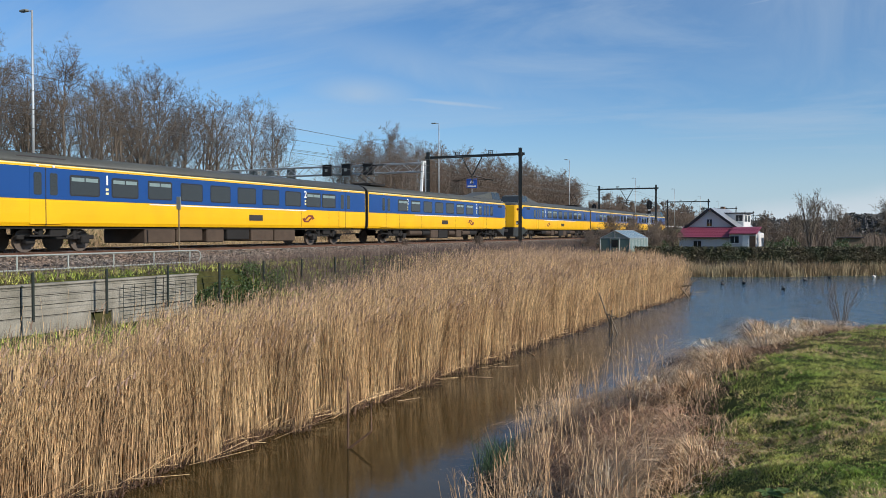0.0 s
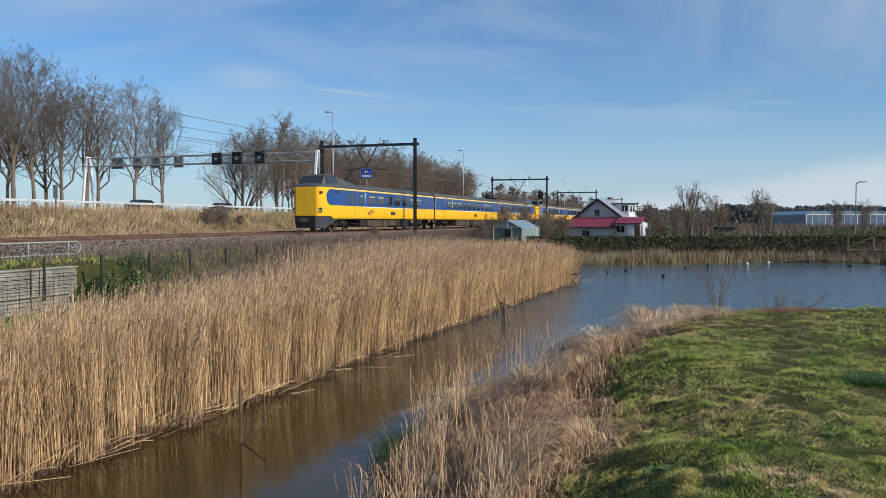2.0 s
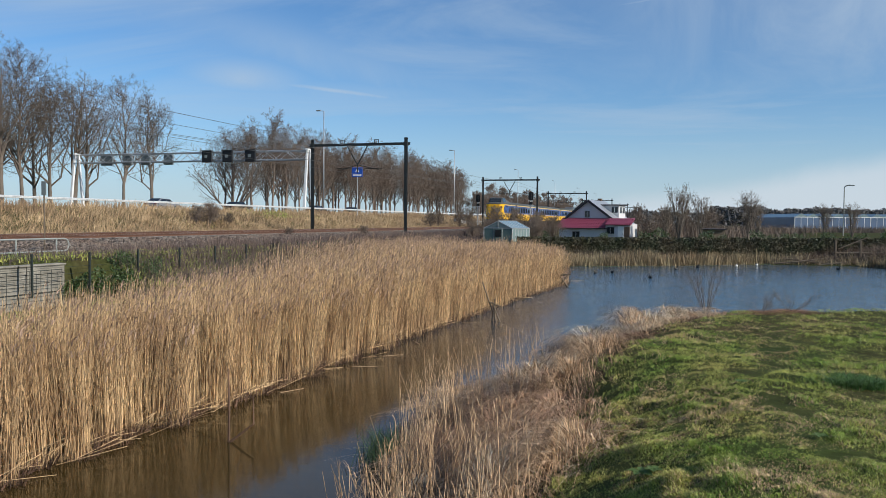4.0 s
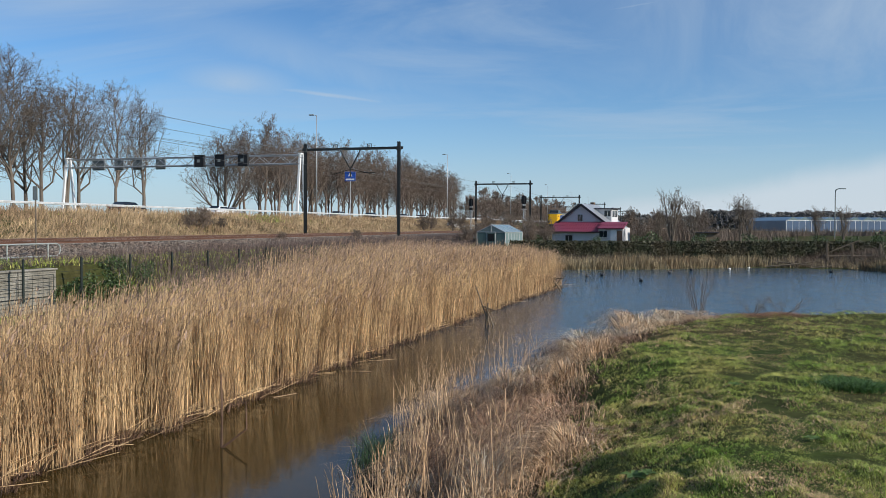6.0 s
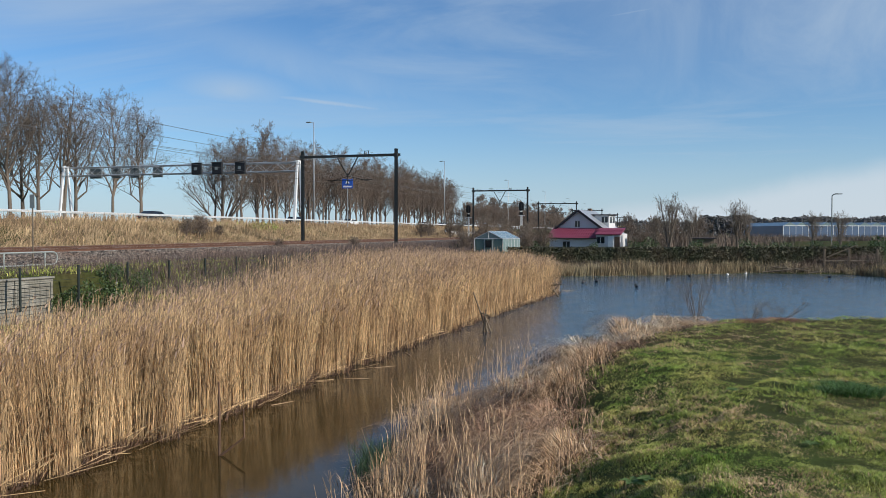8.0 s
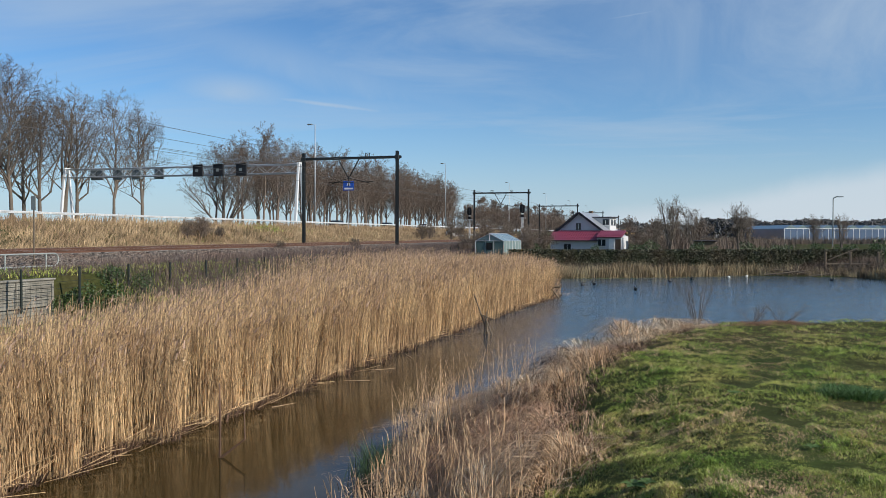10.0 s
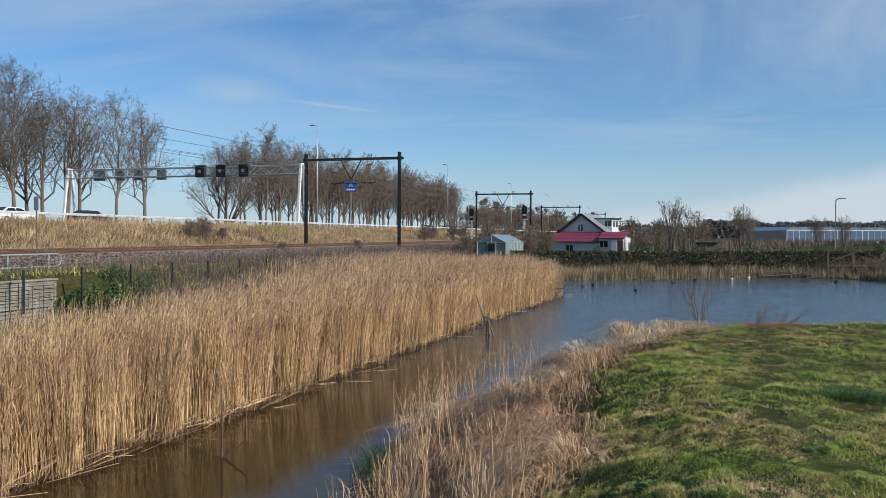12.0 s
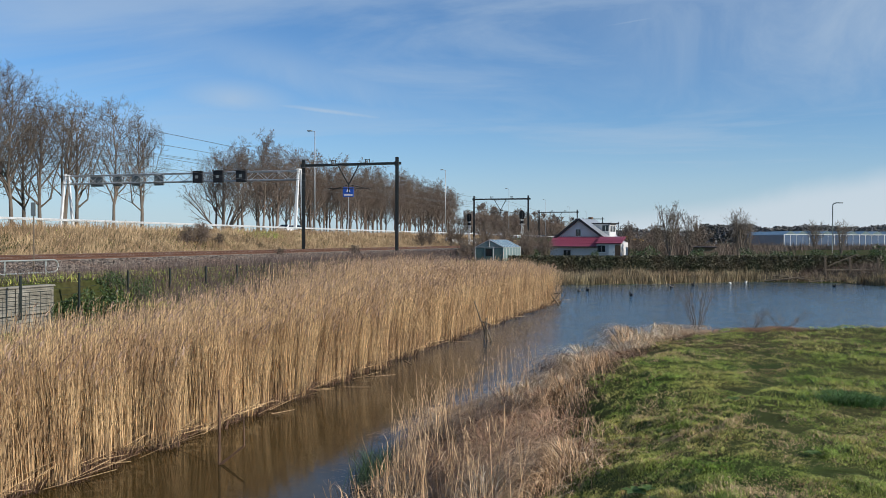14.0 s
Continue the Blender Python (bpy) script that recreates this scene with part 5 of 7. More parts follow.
def build_trees():
    pop = [tree_thing("poplar", 11 + k, 22, M["bark"], "tall bare poplar with grey-brown bark behind the motorway", r0=0.36, n1=24, n2=7, n3=6, spread=0.55, low=0.25, limb=0.5, lift=0.6, twig=0.017, n4=3) for k in range(3)]
    pop.append(tree_thing("poplar", 31, 21, M["bark"], "bare forked poplar with several upright stems", r0=0.32, n1=9, n2=7, n3=6, spread=0.55, low=0.3, limb=0.45, multi=3, lift=0.6, twig=0.016, n4=3))
    r = random.Random(3)
    places = []
    for y in (52, 57, 61.5, 66, 71, 75, 80, 84.5, 89, 93.5, 98, 103, 107, 114, 121.5):
        places.append((-95 + r.uniform(-1, 1), y, r.uniform(0.98, 1.08) * (1.0 if y < 110 else 0.97)))
    for y in (57, 63, 69, 75, 81, 88, 95, 103):
        places.append((-103 + r.uniform(-1.5, 1.5), y, r.uniform(0.98, 1.1)))
    plant(pop, places, "poplars along the motorway")
    red = [tree_thing("alder", 51 + k, 21, M["bark_red"], "bare reddish-brown alder in a dense row", r0=0.3, n1=23, n2=7, n3=5, spread=0.52, low=0.22, limb=0.46, lift=0.6, twig=0.022) for k in range(3)]
    places = []
    y = 158
    while y < 335:
        places.append((-95 + r.uniform(-2, 2), y, r.uniform(1.03, 1.12) * (0.94 if y > 305 else 1.0)))
        places.append((-104 + r.uniform(-2, 2), y + r.uniform(-2, 2), r.uniform(0.9, 1.05)))
        y += r.uniform(4.4, 5.8)
    plant(red, places, "row of bare trees")
    wil = tree_thing("willow", 71, 15.5, M["bark"], "wide bare willow forking low into long limbs", r0=0.3, n1=6, n2=5, n3=4, spread=0.5, low=0.42, limb=0.38, multi=8, twig=0.018, fan=0.62, n4=2)
    plant([wil], [(-96, 151, 1.0)], "willows")
    low = [tree_thing("bare_tree", 81 + k, 12, M["bark_red"], "small bare tree in a distant thicket", r0=0.2, n1=18, n2=6, n3=4, spread=0.65, low=0.06, limb=0.4, twig=0.05, n4=2) for k in range(2)]
    places = []
    y = 340
    while y < 640:
        places.append((-88 + r.uniform(-8, 8), y, r.uniform(1.15, 1.5)))
        places.append((-100 + r.uniform(-8, 8), y + 4, r.uniform(1.2, 1.6)))
        y += r.uniform(7.5, 10)
    plant(low, places, "distant thicket")
    up = [tree_thing("garden_tree", 91 + k, 6.4, M["bark"], "slender bare garden tree with upright branches", r0=0.10, n1=11, n2=5, n3=3, spread=0.26, low=0.1, limb=0.5, multi=4, twig=0.014, lift=1.2, n4=1) for k in range(2)]
    plant(up, [(-1.5, 88.2, 0.88), (0.6, 91.8, 0.7), (6.2, 101.4, 0.85), (7.6, 104, 0.62), (20.8, 121, 0.72), (-2.8, 90.5, 0.55), (17.0, 118, 0.7)], "garden trees")
    sh = [tree_thing("bare_shrub", 101 + k, 3.0, M["bark_red"], "leafless brown shrub with tangled twigs", "shrub", r0=0.05, n1=9, n2=5, n3=4, spread=0.85, low=0.03, limb=0.5, multi=6, twig=0.013, n4=2) for k in range(2)]
    plant(sh, [(-42.4, 60.8, 0.6), (-42.0, 62.3, 0.75), (-42.6, 63.8, 0.6), (-41.8, 65, 0.45), (-21.5, 78.5, 0.7), (-20.8, 80.5, 0.8), (-22.4, 81.5, 0.75), (-14.4, 84.5, 0.95), (-15.8, 82.6, 0.8), (-17.4, 90, 1.0), (-20.5, 93, 1.1),
               (-39.5, 118, 0.9), (-40.2, 124, 1.0), (-38.5, 131, 1.1), (-39.5, 140, 1.1), (-3.0, 96, 0.8), (-5.0, 99.5, 1.0), (-24.6, 100, 1.2), (-23.8, 108, 1.2), (-22, 116, 1.3), (-1.0, 120, 1.4), (2, 124, 1.5), (-8, 125, 1.6), (-4.5, 128, 1.5),
               (-26.2, 48, 0.35), (-24.6, 57, 0.4)], "bare shrubs")


build_trees()


# ---- reeds ----
def reed_bed():
    n1, n2 = 52000, 21000
    g = rng
    pts = np.array([p for p, k in SHORE if k == "r"])[::-1]
    # dense front along the water
    y1 = 3.0 + 37.6 * g.uniform(0, 1, n1) ** 1.3
    sx1 = np.interp(y1, pts[:, 1], pts[:, 0])
    x1 = sx1 + 0.12 - 2.6 * g.uniform(0, 1, n1) ** 1.5 + 0.22 * wob(y1 * 1.5, y1 * 0.3, 0.5) + 0.12 * wob(y1, y1 * 0.2, 0.17)
    # the bed behind it
    y2 = 6.0 + 44.0 * g.uniform(0, 1, n2)
    back = np.interp(y2, [0, 16, 21, 26, 32, 46, 52], [-10.0, -16.0, -16.8, -15.4, -16.0, -18.3, -19])
    front_x = np.interp(y2, [6, 13.2, 22.5, 32.3, 40.6, 43, 47, 50, 53], [-7.95, -7.7, -7.4, -6.9, -6.4, -7.8, -10.5, -11.2, -12])
    x2 = front_x - 0.2 + (back - front_x + 0.2) * g.uniform(0, 1, n2)
    x, y = np.r_[x1, x2], np.r_[y1, y2]
    front = np.arange(len(x)) < n1
    limit = np.interp(y, [3, 8, 10.3, 15, 22, 28, 36, 46], [-8.8, -9.0, -10.2, -14.6, -16.2, -14.8, -15.6, -18])
    clump = 0.7 * lump(x, y, 0.8) + 0.8 * lump(x + 3, y, 0.25) - 0.55 * ((x < -12.5) & (y < 25))
    inside = (x > limit - 0.7 * g.exponential(1.0, len(x))) & (clump + g.uniform(-0.6, 0.9, len(x)) > -0.42)
    x, y, front = x[inside], y[inside], front[inside]
    n = len(x)
    patch = wob(x, y, 1.4)
    h = np.interp(y, [4, 12, 22, 34], [1.5, 1.62, 1.82, 1.9]) * np.where(front, 1.0, 0.97) + 0.10 * patch + 0.16 * lump(x, y, 0.35) + g.normal(0, 0.15, n)
    h = np.where((x < -12.5) & (y < 25), h * 0.72, h)
    h *= np.interp(y, [36, 41], [1.0, 0.82])
    short = g.uniform(0, 1, n) < 0.16
    h = np.where(short, h * g.uniform(0.35, 0.8, n), h)
    z = np.maximum(ground_z(x, y), -0.25)
    base = np.stack([x, y, z], 1)
    sway = np.stack([0.10 + 0.2 * lump(x, y, 0.6), 0.03 + 0.24 * lump(x + 7, y, 0.5)], 1)
    lean = (sway + g.normal(0, 0.09, (n, 2))) * (h / 2)[:, None]
    wild = g.uniform(0, 1, n) < 0.05
    lean[wild] = lean[wild] * 3.0 + g.normal(0, 0.35, (int(wild.sum()), 2))
    k = 4
    s = np.linspace(0, 1, k)
    P = np.repeat(base[:, None], k, 1)
    P[:, :, :2] += lean[:, None] * (s[None] ** 1.7)[..., None]
    P[:, 1:-1, :2] += g.normal(0, 0.018, (n, k - 2, 2))
    P[:, :, 2] += h[:, None] * s[None]
    R = g.uniform(0.0032, 0.0062, n)[:, None] * (1 - 0.55 * s)[None]
    stems = tubes(P, R, 3)
    # dry leaves hanging off some stems
    m = int(n * 0.9)
    own = g.integers(0, n, m)
    u = g.uniform(0.3, 0.9, m)
    lb = base[own] + np.c_[lean[own] * (u ** 1.7)[:, None], h[own] * u]
    az = g.uniform(0, 6.28, m)
    ll = g.uniform(0.15, 0.42, m)
    leaves = blades(lb, ll * g.uniform(0.5, 1.1, m), np.c_[np.cos(az) * ll * 0.4 + 0.06, np.sin(az) * ll * 0.4], g.uniform(0.006, 0.012, m), k=3, droop=0.8)
    stuff("reed_bed", join(stems, leaves), M["reed"], "dense golden dry reeds standing along the ditch", "reeds")
    # feathery seed heads, nodding to one side
    own = np.where((g.uniform(0, 1, n) < np.where(front, np.interp(y, [8, 24], [0.10, 0.3]), np.interp(y, [12, 24], [0.35, 0.85]))) & ~short)[0]
    m = len(own)
    top = base[own] + np.c_[lean[own], h[own] * 0.97]
    pl = blades(top - np.array([0, 0, 0.05]), g.uniform(0.14, 0.27, m), np.c_[g.normal(0.11, 0.05, m), g.normal(0.04, 0.06, m)], g.uniform(0.014, 0.032, m), k=4, droop=0.55)
    stuff("reed_plumes", pl, M["plume"], "brown drooping seed plumes of the reeds", "reed plumes")
    # wet dark litter and short stubs at the foot of the bed
    m = 15000
    yb = 3.5 + 38 * g.uniform(0, 1, m) ** 1.4
    xb = np.interp(yb, pts[:, 1], pts[:, 0]) + 0.24 - 0.7 * g.uniform(0, 1, m) ** 1.4 + 0.22 * wob(yb * 1.5, yb * 0.3, 0.5) + 0.12 * wob(yb, yb * 0.2, 0.17)
    hb = g.uniform(0.06, 0.36, m) * (1.0 + 0.5 * wob(xb, yb, 0.4))
    vf = blades(np.stack([xb, yb, np.full(m, -0.03)], 1), hb, g.normal(0.05, 0.12, (m, 2)), g.uniform(0.008, 0.018, m), k=3, droop=0.3)
    stuff("reed_litter", vf, M["litter"], "dark red-brown wet litter at the foot of the reeds", "reed litter")
    # broken stems at the foot of the bed and on the water
    m = 520
    yb = 4 + 36 * g.uniform(0, 1, m) ** 1.3
    xb = np.interp(yb, pts[:, 1], pts[:, 0]) + g.normal(0.05, 0.17, m)
    a = g.normal(1.4, 0.7, m)
    ln = g.uniform(0.25, 1.1, m)
    A = np.stack([xb, yb, g.uniform(0.01, 0.22, m)], 1)
    B = A + np.stack([np.cos(a) * ln * 0.6, np.sin(a) * ln, g.uniform(-0.06, 0.25, m)], 1)
    B[:, 2] = np.maximum(B[:, 2], 0.012)
    stuff("broken_reeds", tubes(np.stack([A, B], 1), np.full((m, 2), 0.005), 3), M["reed"], "broken reed stems fallen along the waterline", "reed litter")


def far_reeds():
    g = rng
    pts = np.array([(-12.5, 53.5), (-8.7, 56.9), (-2.3, 60.3), (5.2, 66.8), (12, 67.2), (13.9, 63.6), (20, 65.8)])
    seg = np.r_[0, np.cumsum(np.hypot(*np.diff(pts, axis=0).T))]
    n = 15000
    u = g.uniform(0, seg[-1], n)
    x, y = np.interp(u, seg, pts[:, 0]), np.interp(u, seg, pts[:, 1])
    off = g.uniform(0, 1, n) ** 1.4 * 1.5
    x, y = x - 0.25 * off, y + off
    z = np.maximum(ground_z(x, y), 0)
    dens = np.interp(x, [-12, -2, 4.5, 6, 10, 12.5, 14, 20], [1, 0.9, 0.85, 0.35, 0.15, 0.2, 0.9, 0.9])
    ok = g.uniform(0, 1, n) < dens
    x, y, z = x[ok], y[ok], z[ok]
    n = len(x)
    h = np.clip(g.normal(0.72, 0.2, n) + 0.3 * lump(x, y, 0.9) + 0.2 * lump(x, y, 3.0), 0.25, 1.5)
    vf = blades(np.stack([x, y, z], 1), h, g.normal(0, 0.13, (n, 2)), g.uniform(0.02, 0.045, n), k=3, droop=0.1)
    stuff("far_reeds", vf, M["reed_far"], "pale dry reeds along the far shore of the pond", "reeds")


def shore_brush():
    g = rng
    n = 14000
    u = g.uniform(0, 1, n)
    x = -13 + 28 * u
    y0 = np.interp(x, [-13, -8.7, -2.3, 5.2, 12, 15], [56, 57.5, 61, 67.2, 67.6, 68])
    y1 = 58.2 + (x + 12.6) * 0.527
    y = y0 + (np.maximum(y1, y0 + 0.5) - y0) * g.uniform(0, 1, n)
    h = g.uniform(0.15, 0.75, n)
    vf = blades(np.stack([x, y, ground_z(x, y)], 1), h, g.normal(0, 0.3, (n, 2)), g.uniform(0.02, 0.04, n), k=2, droop=0.2)
    stuff("shore_brush", vf, M["bark_red"], "brown dead brush between shore and hedge", "brush")


reed_bed()
far_reeds()
shore_brush()


# ---- near bank: matted dead grass, meadow ----
def bank_line(y):
    pts = np.array([p for p, k in SHORE if k == "m"][:-1])
    return np.interp(y, pts[:, 1], pts[:, 0])


def dead_grass():
    g = rng
    nc = 640
    yc = np.where(np.arange(nc) < 90, g.uniform(-7, 3.2, nc), 3.2 + 15.3 * g.uniform(0, 1, nc) ** 1.15)
    wl_ = bank_line(yc)
    edge = np.interp(yc, [0, 5, 7, 8.7, 11, 12.9, 14.9, 16.5, 19], [-1.3, -1.4, -1.45, -1.5, -1.2, -0.75, 0.0, 0.9, 2.4])
    u = g.uniform(np.interp(yc, [9, 12], [0.16, -0.02]), 1.0, nc)
    xc = wl_ + (edge - wl_) * u
    # hollows stay bare and dark
    hollow = lump(xc, yc, 0.9) < -0.25
    xc = np.where(hollow, xc + 0.5, xc)
    yc = np.where(hollow, yc + 0.35, yc)
    per = 130
    own = np.repeat(np.arange(nc), per)
    n = len(own)
    a = g.uniform(0, 6.28, n)
    fall = g.normal(3.6, 1.1, nc)[own]
    far_off = np.clip((yc - 11) / 6, 0, 1)
    rad = np.abs(g.normal(0, 0.22, n))
    x = xc[own] + np.cos(a) * rad
    y = yc[own] + np.sin(a) * rad
    z = np.maximum(ground_z(x, y), 0)
    tall = ((0.16 + 0.40 * g.uniform(0, 1, nc) ** 2 * (0.5 + np.clip(u, 0, 1))) * (1 - 0.45 * far_off))[own]
    mound = ((0.04 + 0.46 * g.uniform(0, 1, nc) ** 1.8 * np.clip(u + 0.3, 0, 1)) * (1 - 0.55 * far_off))[own]
    z = z + mound * np.exp(-(rad / 0.3) ** 2)
    h = 0.8 * tall * g.uniform(0.4, 1.15, n) * np.exp(-(rad / 0.45) ** 2) + 0.04
    ln = g.uniform(0.15, 0.6, n)
    lean = np.c_[np.cos(a) * ln * 0.55 + np.cos(fall) * 0.3, np.sin(a) * ln * 0.55 + np.sin(fall) * 0.3]
    tone = (0.8 * lump(xc, yc, 1.1) + g.normal(0, 0.45, nc) + 0.35 * far_off + 0.2 * np.clip((8.5 - yc) / 3, 0, 1))[own] + g.normal(0, 0.15, n)
    w = g.uniform(0.004, 0.009, n)
    base = np.stack([x, y, z + 0.02], 1)
    for name, sel, m, lab in (("dead_grass", (tone > -0.15) & (tone < 0.62), "straw", "matted brown and straw-coloured dead grass on the bank"),
                              ("rusty_dead_grass", tone <= -0.15, "rustgrass", "dark rust-brown dead stems matted on the bank"),
                              ("bleached_dead_grass", tone >= 0.62, "palegrass", "bleached straw lying in swathes on the bank")):
        stuff(name, blades(base[sel], h[sel] * 1.15, lean[sel] * 1.25, w[sel], k=4, droop=1.15), M[m], lab, "dead grass")
    # short dark undergrowth below the mats
    n = 26000
    y = 2.5 + 17 * g.uniform(0, 1, n) ** 1.2
    e1 = np.interp(y, [0, 5, 7, 8.7, 11, 12.9, 14.9, 16.5, 19.5], [-1.1, -1.2, -1.2, -1.25, -0.95, -0.5, 0.3, 1.3, 3.0])
    w0 = bank_line(y)
    x = w0 - 0.12 + (e1 - w0 + 0.12) * g.uniform(0, 1, n)
    vf = blades(np.stack([x, y, np.maximum(ground_z(x, y), -0.02)], 1), g.uniform(0.04, 0.2, n), g.normal(0, 0.1, (n, 2)), g.uniform(0.006, 0.013, n), k=3, droop=0.6)
    stuff("bank_undergrowth", vf, M["litter"], "dark brown rotting undergrowth on the bank", "undergrowth")
    # standing stalks
    n = 380
    y = 6.0 + 10 * g.uniform(0, 1, n) ** 1.7
    x = bank_line(y) + np.interp(y, [9, 12], [0.35, 0.0]) + g.uniform(0.0, 1.7, n) * g.uniform(0.2, 1, n)
    z = np.maximum(ground_z(x, y), 0)
    h = g.uniform(0.5, 1.15, n)
    k = 4
    s = np.linspace(0, 1, k)
    P = np.repeat(np.stack([x, y, z], 1)[:, None], k, 1)
    P[:, :, :2] += (g.normal(0, 0.13, (n, 2)))[:, None] * (s ** 1.5)[None, :, None]
    P[:, :, 2] += h[:, None] * s
    stems = tubes(P, np.full((n, k), 0.0045) * (1 - 0.5 * s)[None], 3)
    own = np.repeat(np.arange(n), 5)
    uu = g.uniform(0.5, 1.0, len(own))
    b = np.stack([x, y, z], 1)[own]
    b[:, 2] += h[own] * uu
    az = g.uniform(0, 6.28, len(own))
    sp = blades(b, g.uniform(0.05, 0.16, len(own)), np.c_[np.cos(az), np.sin(az)] * 0.07, np.full(len(own), 0.006), k=3, droop=0.2)
    stuff("standing_stalks", join(stems, sp), M["straw"], "thin dead stalks standing up from the bank", "dead stalks")
    # dark green rushes at the water's edge
    n = 420
    cx = np.array([-3.95, -3.85, -4.0, -3.75])[g.integers(0, 4, n)]
    x = cx + g.normal(0, 0.08, n)
    y = 9.7 + g.normal(0, 0.22, n)
    vf = blades(np.stack([x, y, np.maximum(ground_z(x, y), 0)], 1), g.uniform(0.25, 0.6, n), np.c_[g.normal(0, 0.14, n), g.normal(0, 0.14, n)], np.full(n, 0.008), k=4, droop=0.15)
    stuff("rushes", vf, M["rush"], "tuft of dark green rushes at the water's edge", "rushes")


def meadow():
    g = rng
    N = 540000
    ymin, ymax = 3.4, 24.0
    y = 1 / (1 / ymin - g.uniform(0, 1, N) * (1 / ymin - 1 / ymax))
    x = y * g.uniform(-0.26, 0.27, N)
    edge = np.interp(y, [0, 5, 7, 8.7, 11, 12.9, 14.9, 16.5, 18.2, 24], [-1.2, -1.25, -1.15, -1.2, -0.85, -0.45, 0.4, 1.4, 2.6, 6.5])
    edge = edge + 0.3 * wob(x, y, 0.8)
    ok = x > edge - g.exponential(0.16, N)
    x, y = x[ok], y[ok]
    # blades gather in small tufts, with bare dark gaps between
    tuft = 0.75 * lump(x, y, 0.34) + 0.75 * lump(x + 5, y, 0.13) + 0.35 * lump(x, y + 3, 1.1)
    ok = tuft + g.uniform(-0.7, 0.9, len(x)) > -0.5
    x, y, tuft = x[ok], y[ok], np.clip(tuft[ok], -1, 1)
    n = len(x)
    z = ground_z(x, y)
    trod = np.exp(-(((x - 0.72 - 0.10 * (y - 7.9)) / 0.33) ** 2)) * (y < 16)
    bare = np.exp(-(((x - 1.28) / 0.28) ** 2 + ((y - 9.6) / 0.2) ** 2)) + np.exp(-(((x - 0.75) / 0.2) ** 2 + ((y - 7.9) / 0.5) ** 2))
    ok = g.uniform(0, 1, n) > 0.3 * trod + 0.75 * bare
    x, y, z, tuft, trod = x[ok], y[ok], z[ok], tuft[ok], trod[ok]
    n = len(x)
    h = (0.014 + 0.015 * (tuft + 1) ** 1.6 * g.uniform(0.4, 1.3, n)) * (1 - 0.4 * trod)
    z = z + 0.05 * np.clip(tuft, 0, 1)
    w = g.uniform(0.003, 0.0062, n) * (0.6 + 0.075 * y)
    lean = g.normal(0, 0.55, (n, 2)) * h[:, None]
    base = np.stack([x, y, z - 0.004], 1)
    kind = 0.55 * lump(x, y, 1.2) + 0.6 * lump(x, y + 9, 0.3) + g.normal(0, 0.5, n) + 0.45 * trod + 0.35 * np.exp(-np.maximum(x - np.interp(y, [5, 11, 15, 18], [-1.2, -0.85, 0.4, 2.4]), 0) / 0.35)
    dry = kind > 0.72
    for name, sel, m, lab in (("meadow_grass", ~dry, M["grass"], "short uneven green meadow grass"), ("withered_grass", dry, M["straw"], "withered straw-coloured blades among the meadow grass")):
        near = sel & (y < 8.0)
        off = sel & ~near
        stuff(name, join(blades(base[near], h[near], lean[near], w[near], k=3, droop=0.3), blades(base[off], h[off], lean[off], w[off] * 1.1, k=2, droop=0.2)), m, lab, "grass")
    # the turf behind and beside
    n = 26000
    x, y = g.uniform(-1.6, 12, n), g.uniform(-7, 3.6, n)
    out = (np.hypot(x, y) > 0.5) & (x > -0.9 + 0.3 * wob(x, y, 0.8))
    x, y = x[out], y[out]
    n = len(x)
    stuff("turf_grass", blades(np.stack([x, y, ground_z(x, y)], 1), g.uniform(0.03, 0.1, n), g.normal(0, 0.03, (n, 2)), g.uniform(0.01, 0.022, n), k=2, droop=0.2), M["grass"], "short green grass on top of the bank", "grass")
    # coarse tussocks
    tx = np.array([1.63, 1.5, 1.72, 1.55, 1.75, 1.66])
    ty = np.array([8.96, 8.85, 9.05, 9.1, 8.85, 8.8])
    own = g.integers(0, 6, 2600)
    a = g.uniform(0, 6.28, 2600)
    rr = np.abs(g.normal(0, 0.10, 2600))
    x, y = tx[own] + np.cos(a) * rr * 1.5, ty[own] + np.sin(a) * rr
    vf = blades(np.stack([x, y, ground_z(x, y)], 1), g.uniform(0.08, 0.2, 2600), np.c_[np.cos(a), np.sin(a)] * 0.09, np.full(2600, 0.007), k=4, droop=0.6)
    stuff("tussocks", vf, M["tussock"], "coarse dark green grass tussocks in the meadow", "tussocks")


def weed(x, y, s):
    w = empty("broadleaf_weed", "small pale green broad-leaved weed in the grass", "weed", turn(x, y, float(ground_z([x], [y])[0]), x * 7, s), "weeds in the meadow")
    for k in range(5):
        bm = bmesh.new()
        pts = [(0, 0), (0.03, 0.03), (0.035, 0.07), (0.0, 0.12), (-0.035, 0.07), (-0.03, 0.03)]
        vs = [bm.verts.new((u, v, 0.02 + 0.5 * v - 2.2 * v * v + abs(u) * 0.4)) for u, v in pts]
        bm.faces.new(vs)
        bmesh.ops.solidify(bm, geom=bm.faces[:], thickness=0.002)
        part("leaf", bm, M["weed"], w, at=pose(0, 0, 0.01, 0, 0, 72 * k + 11 * (k % 2)))


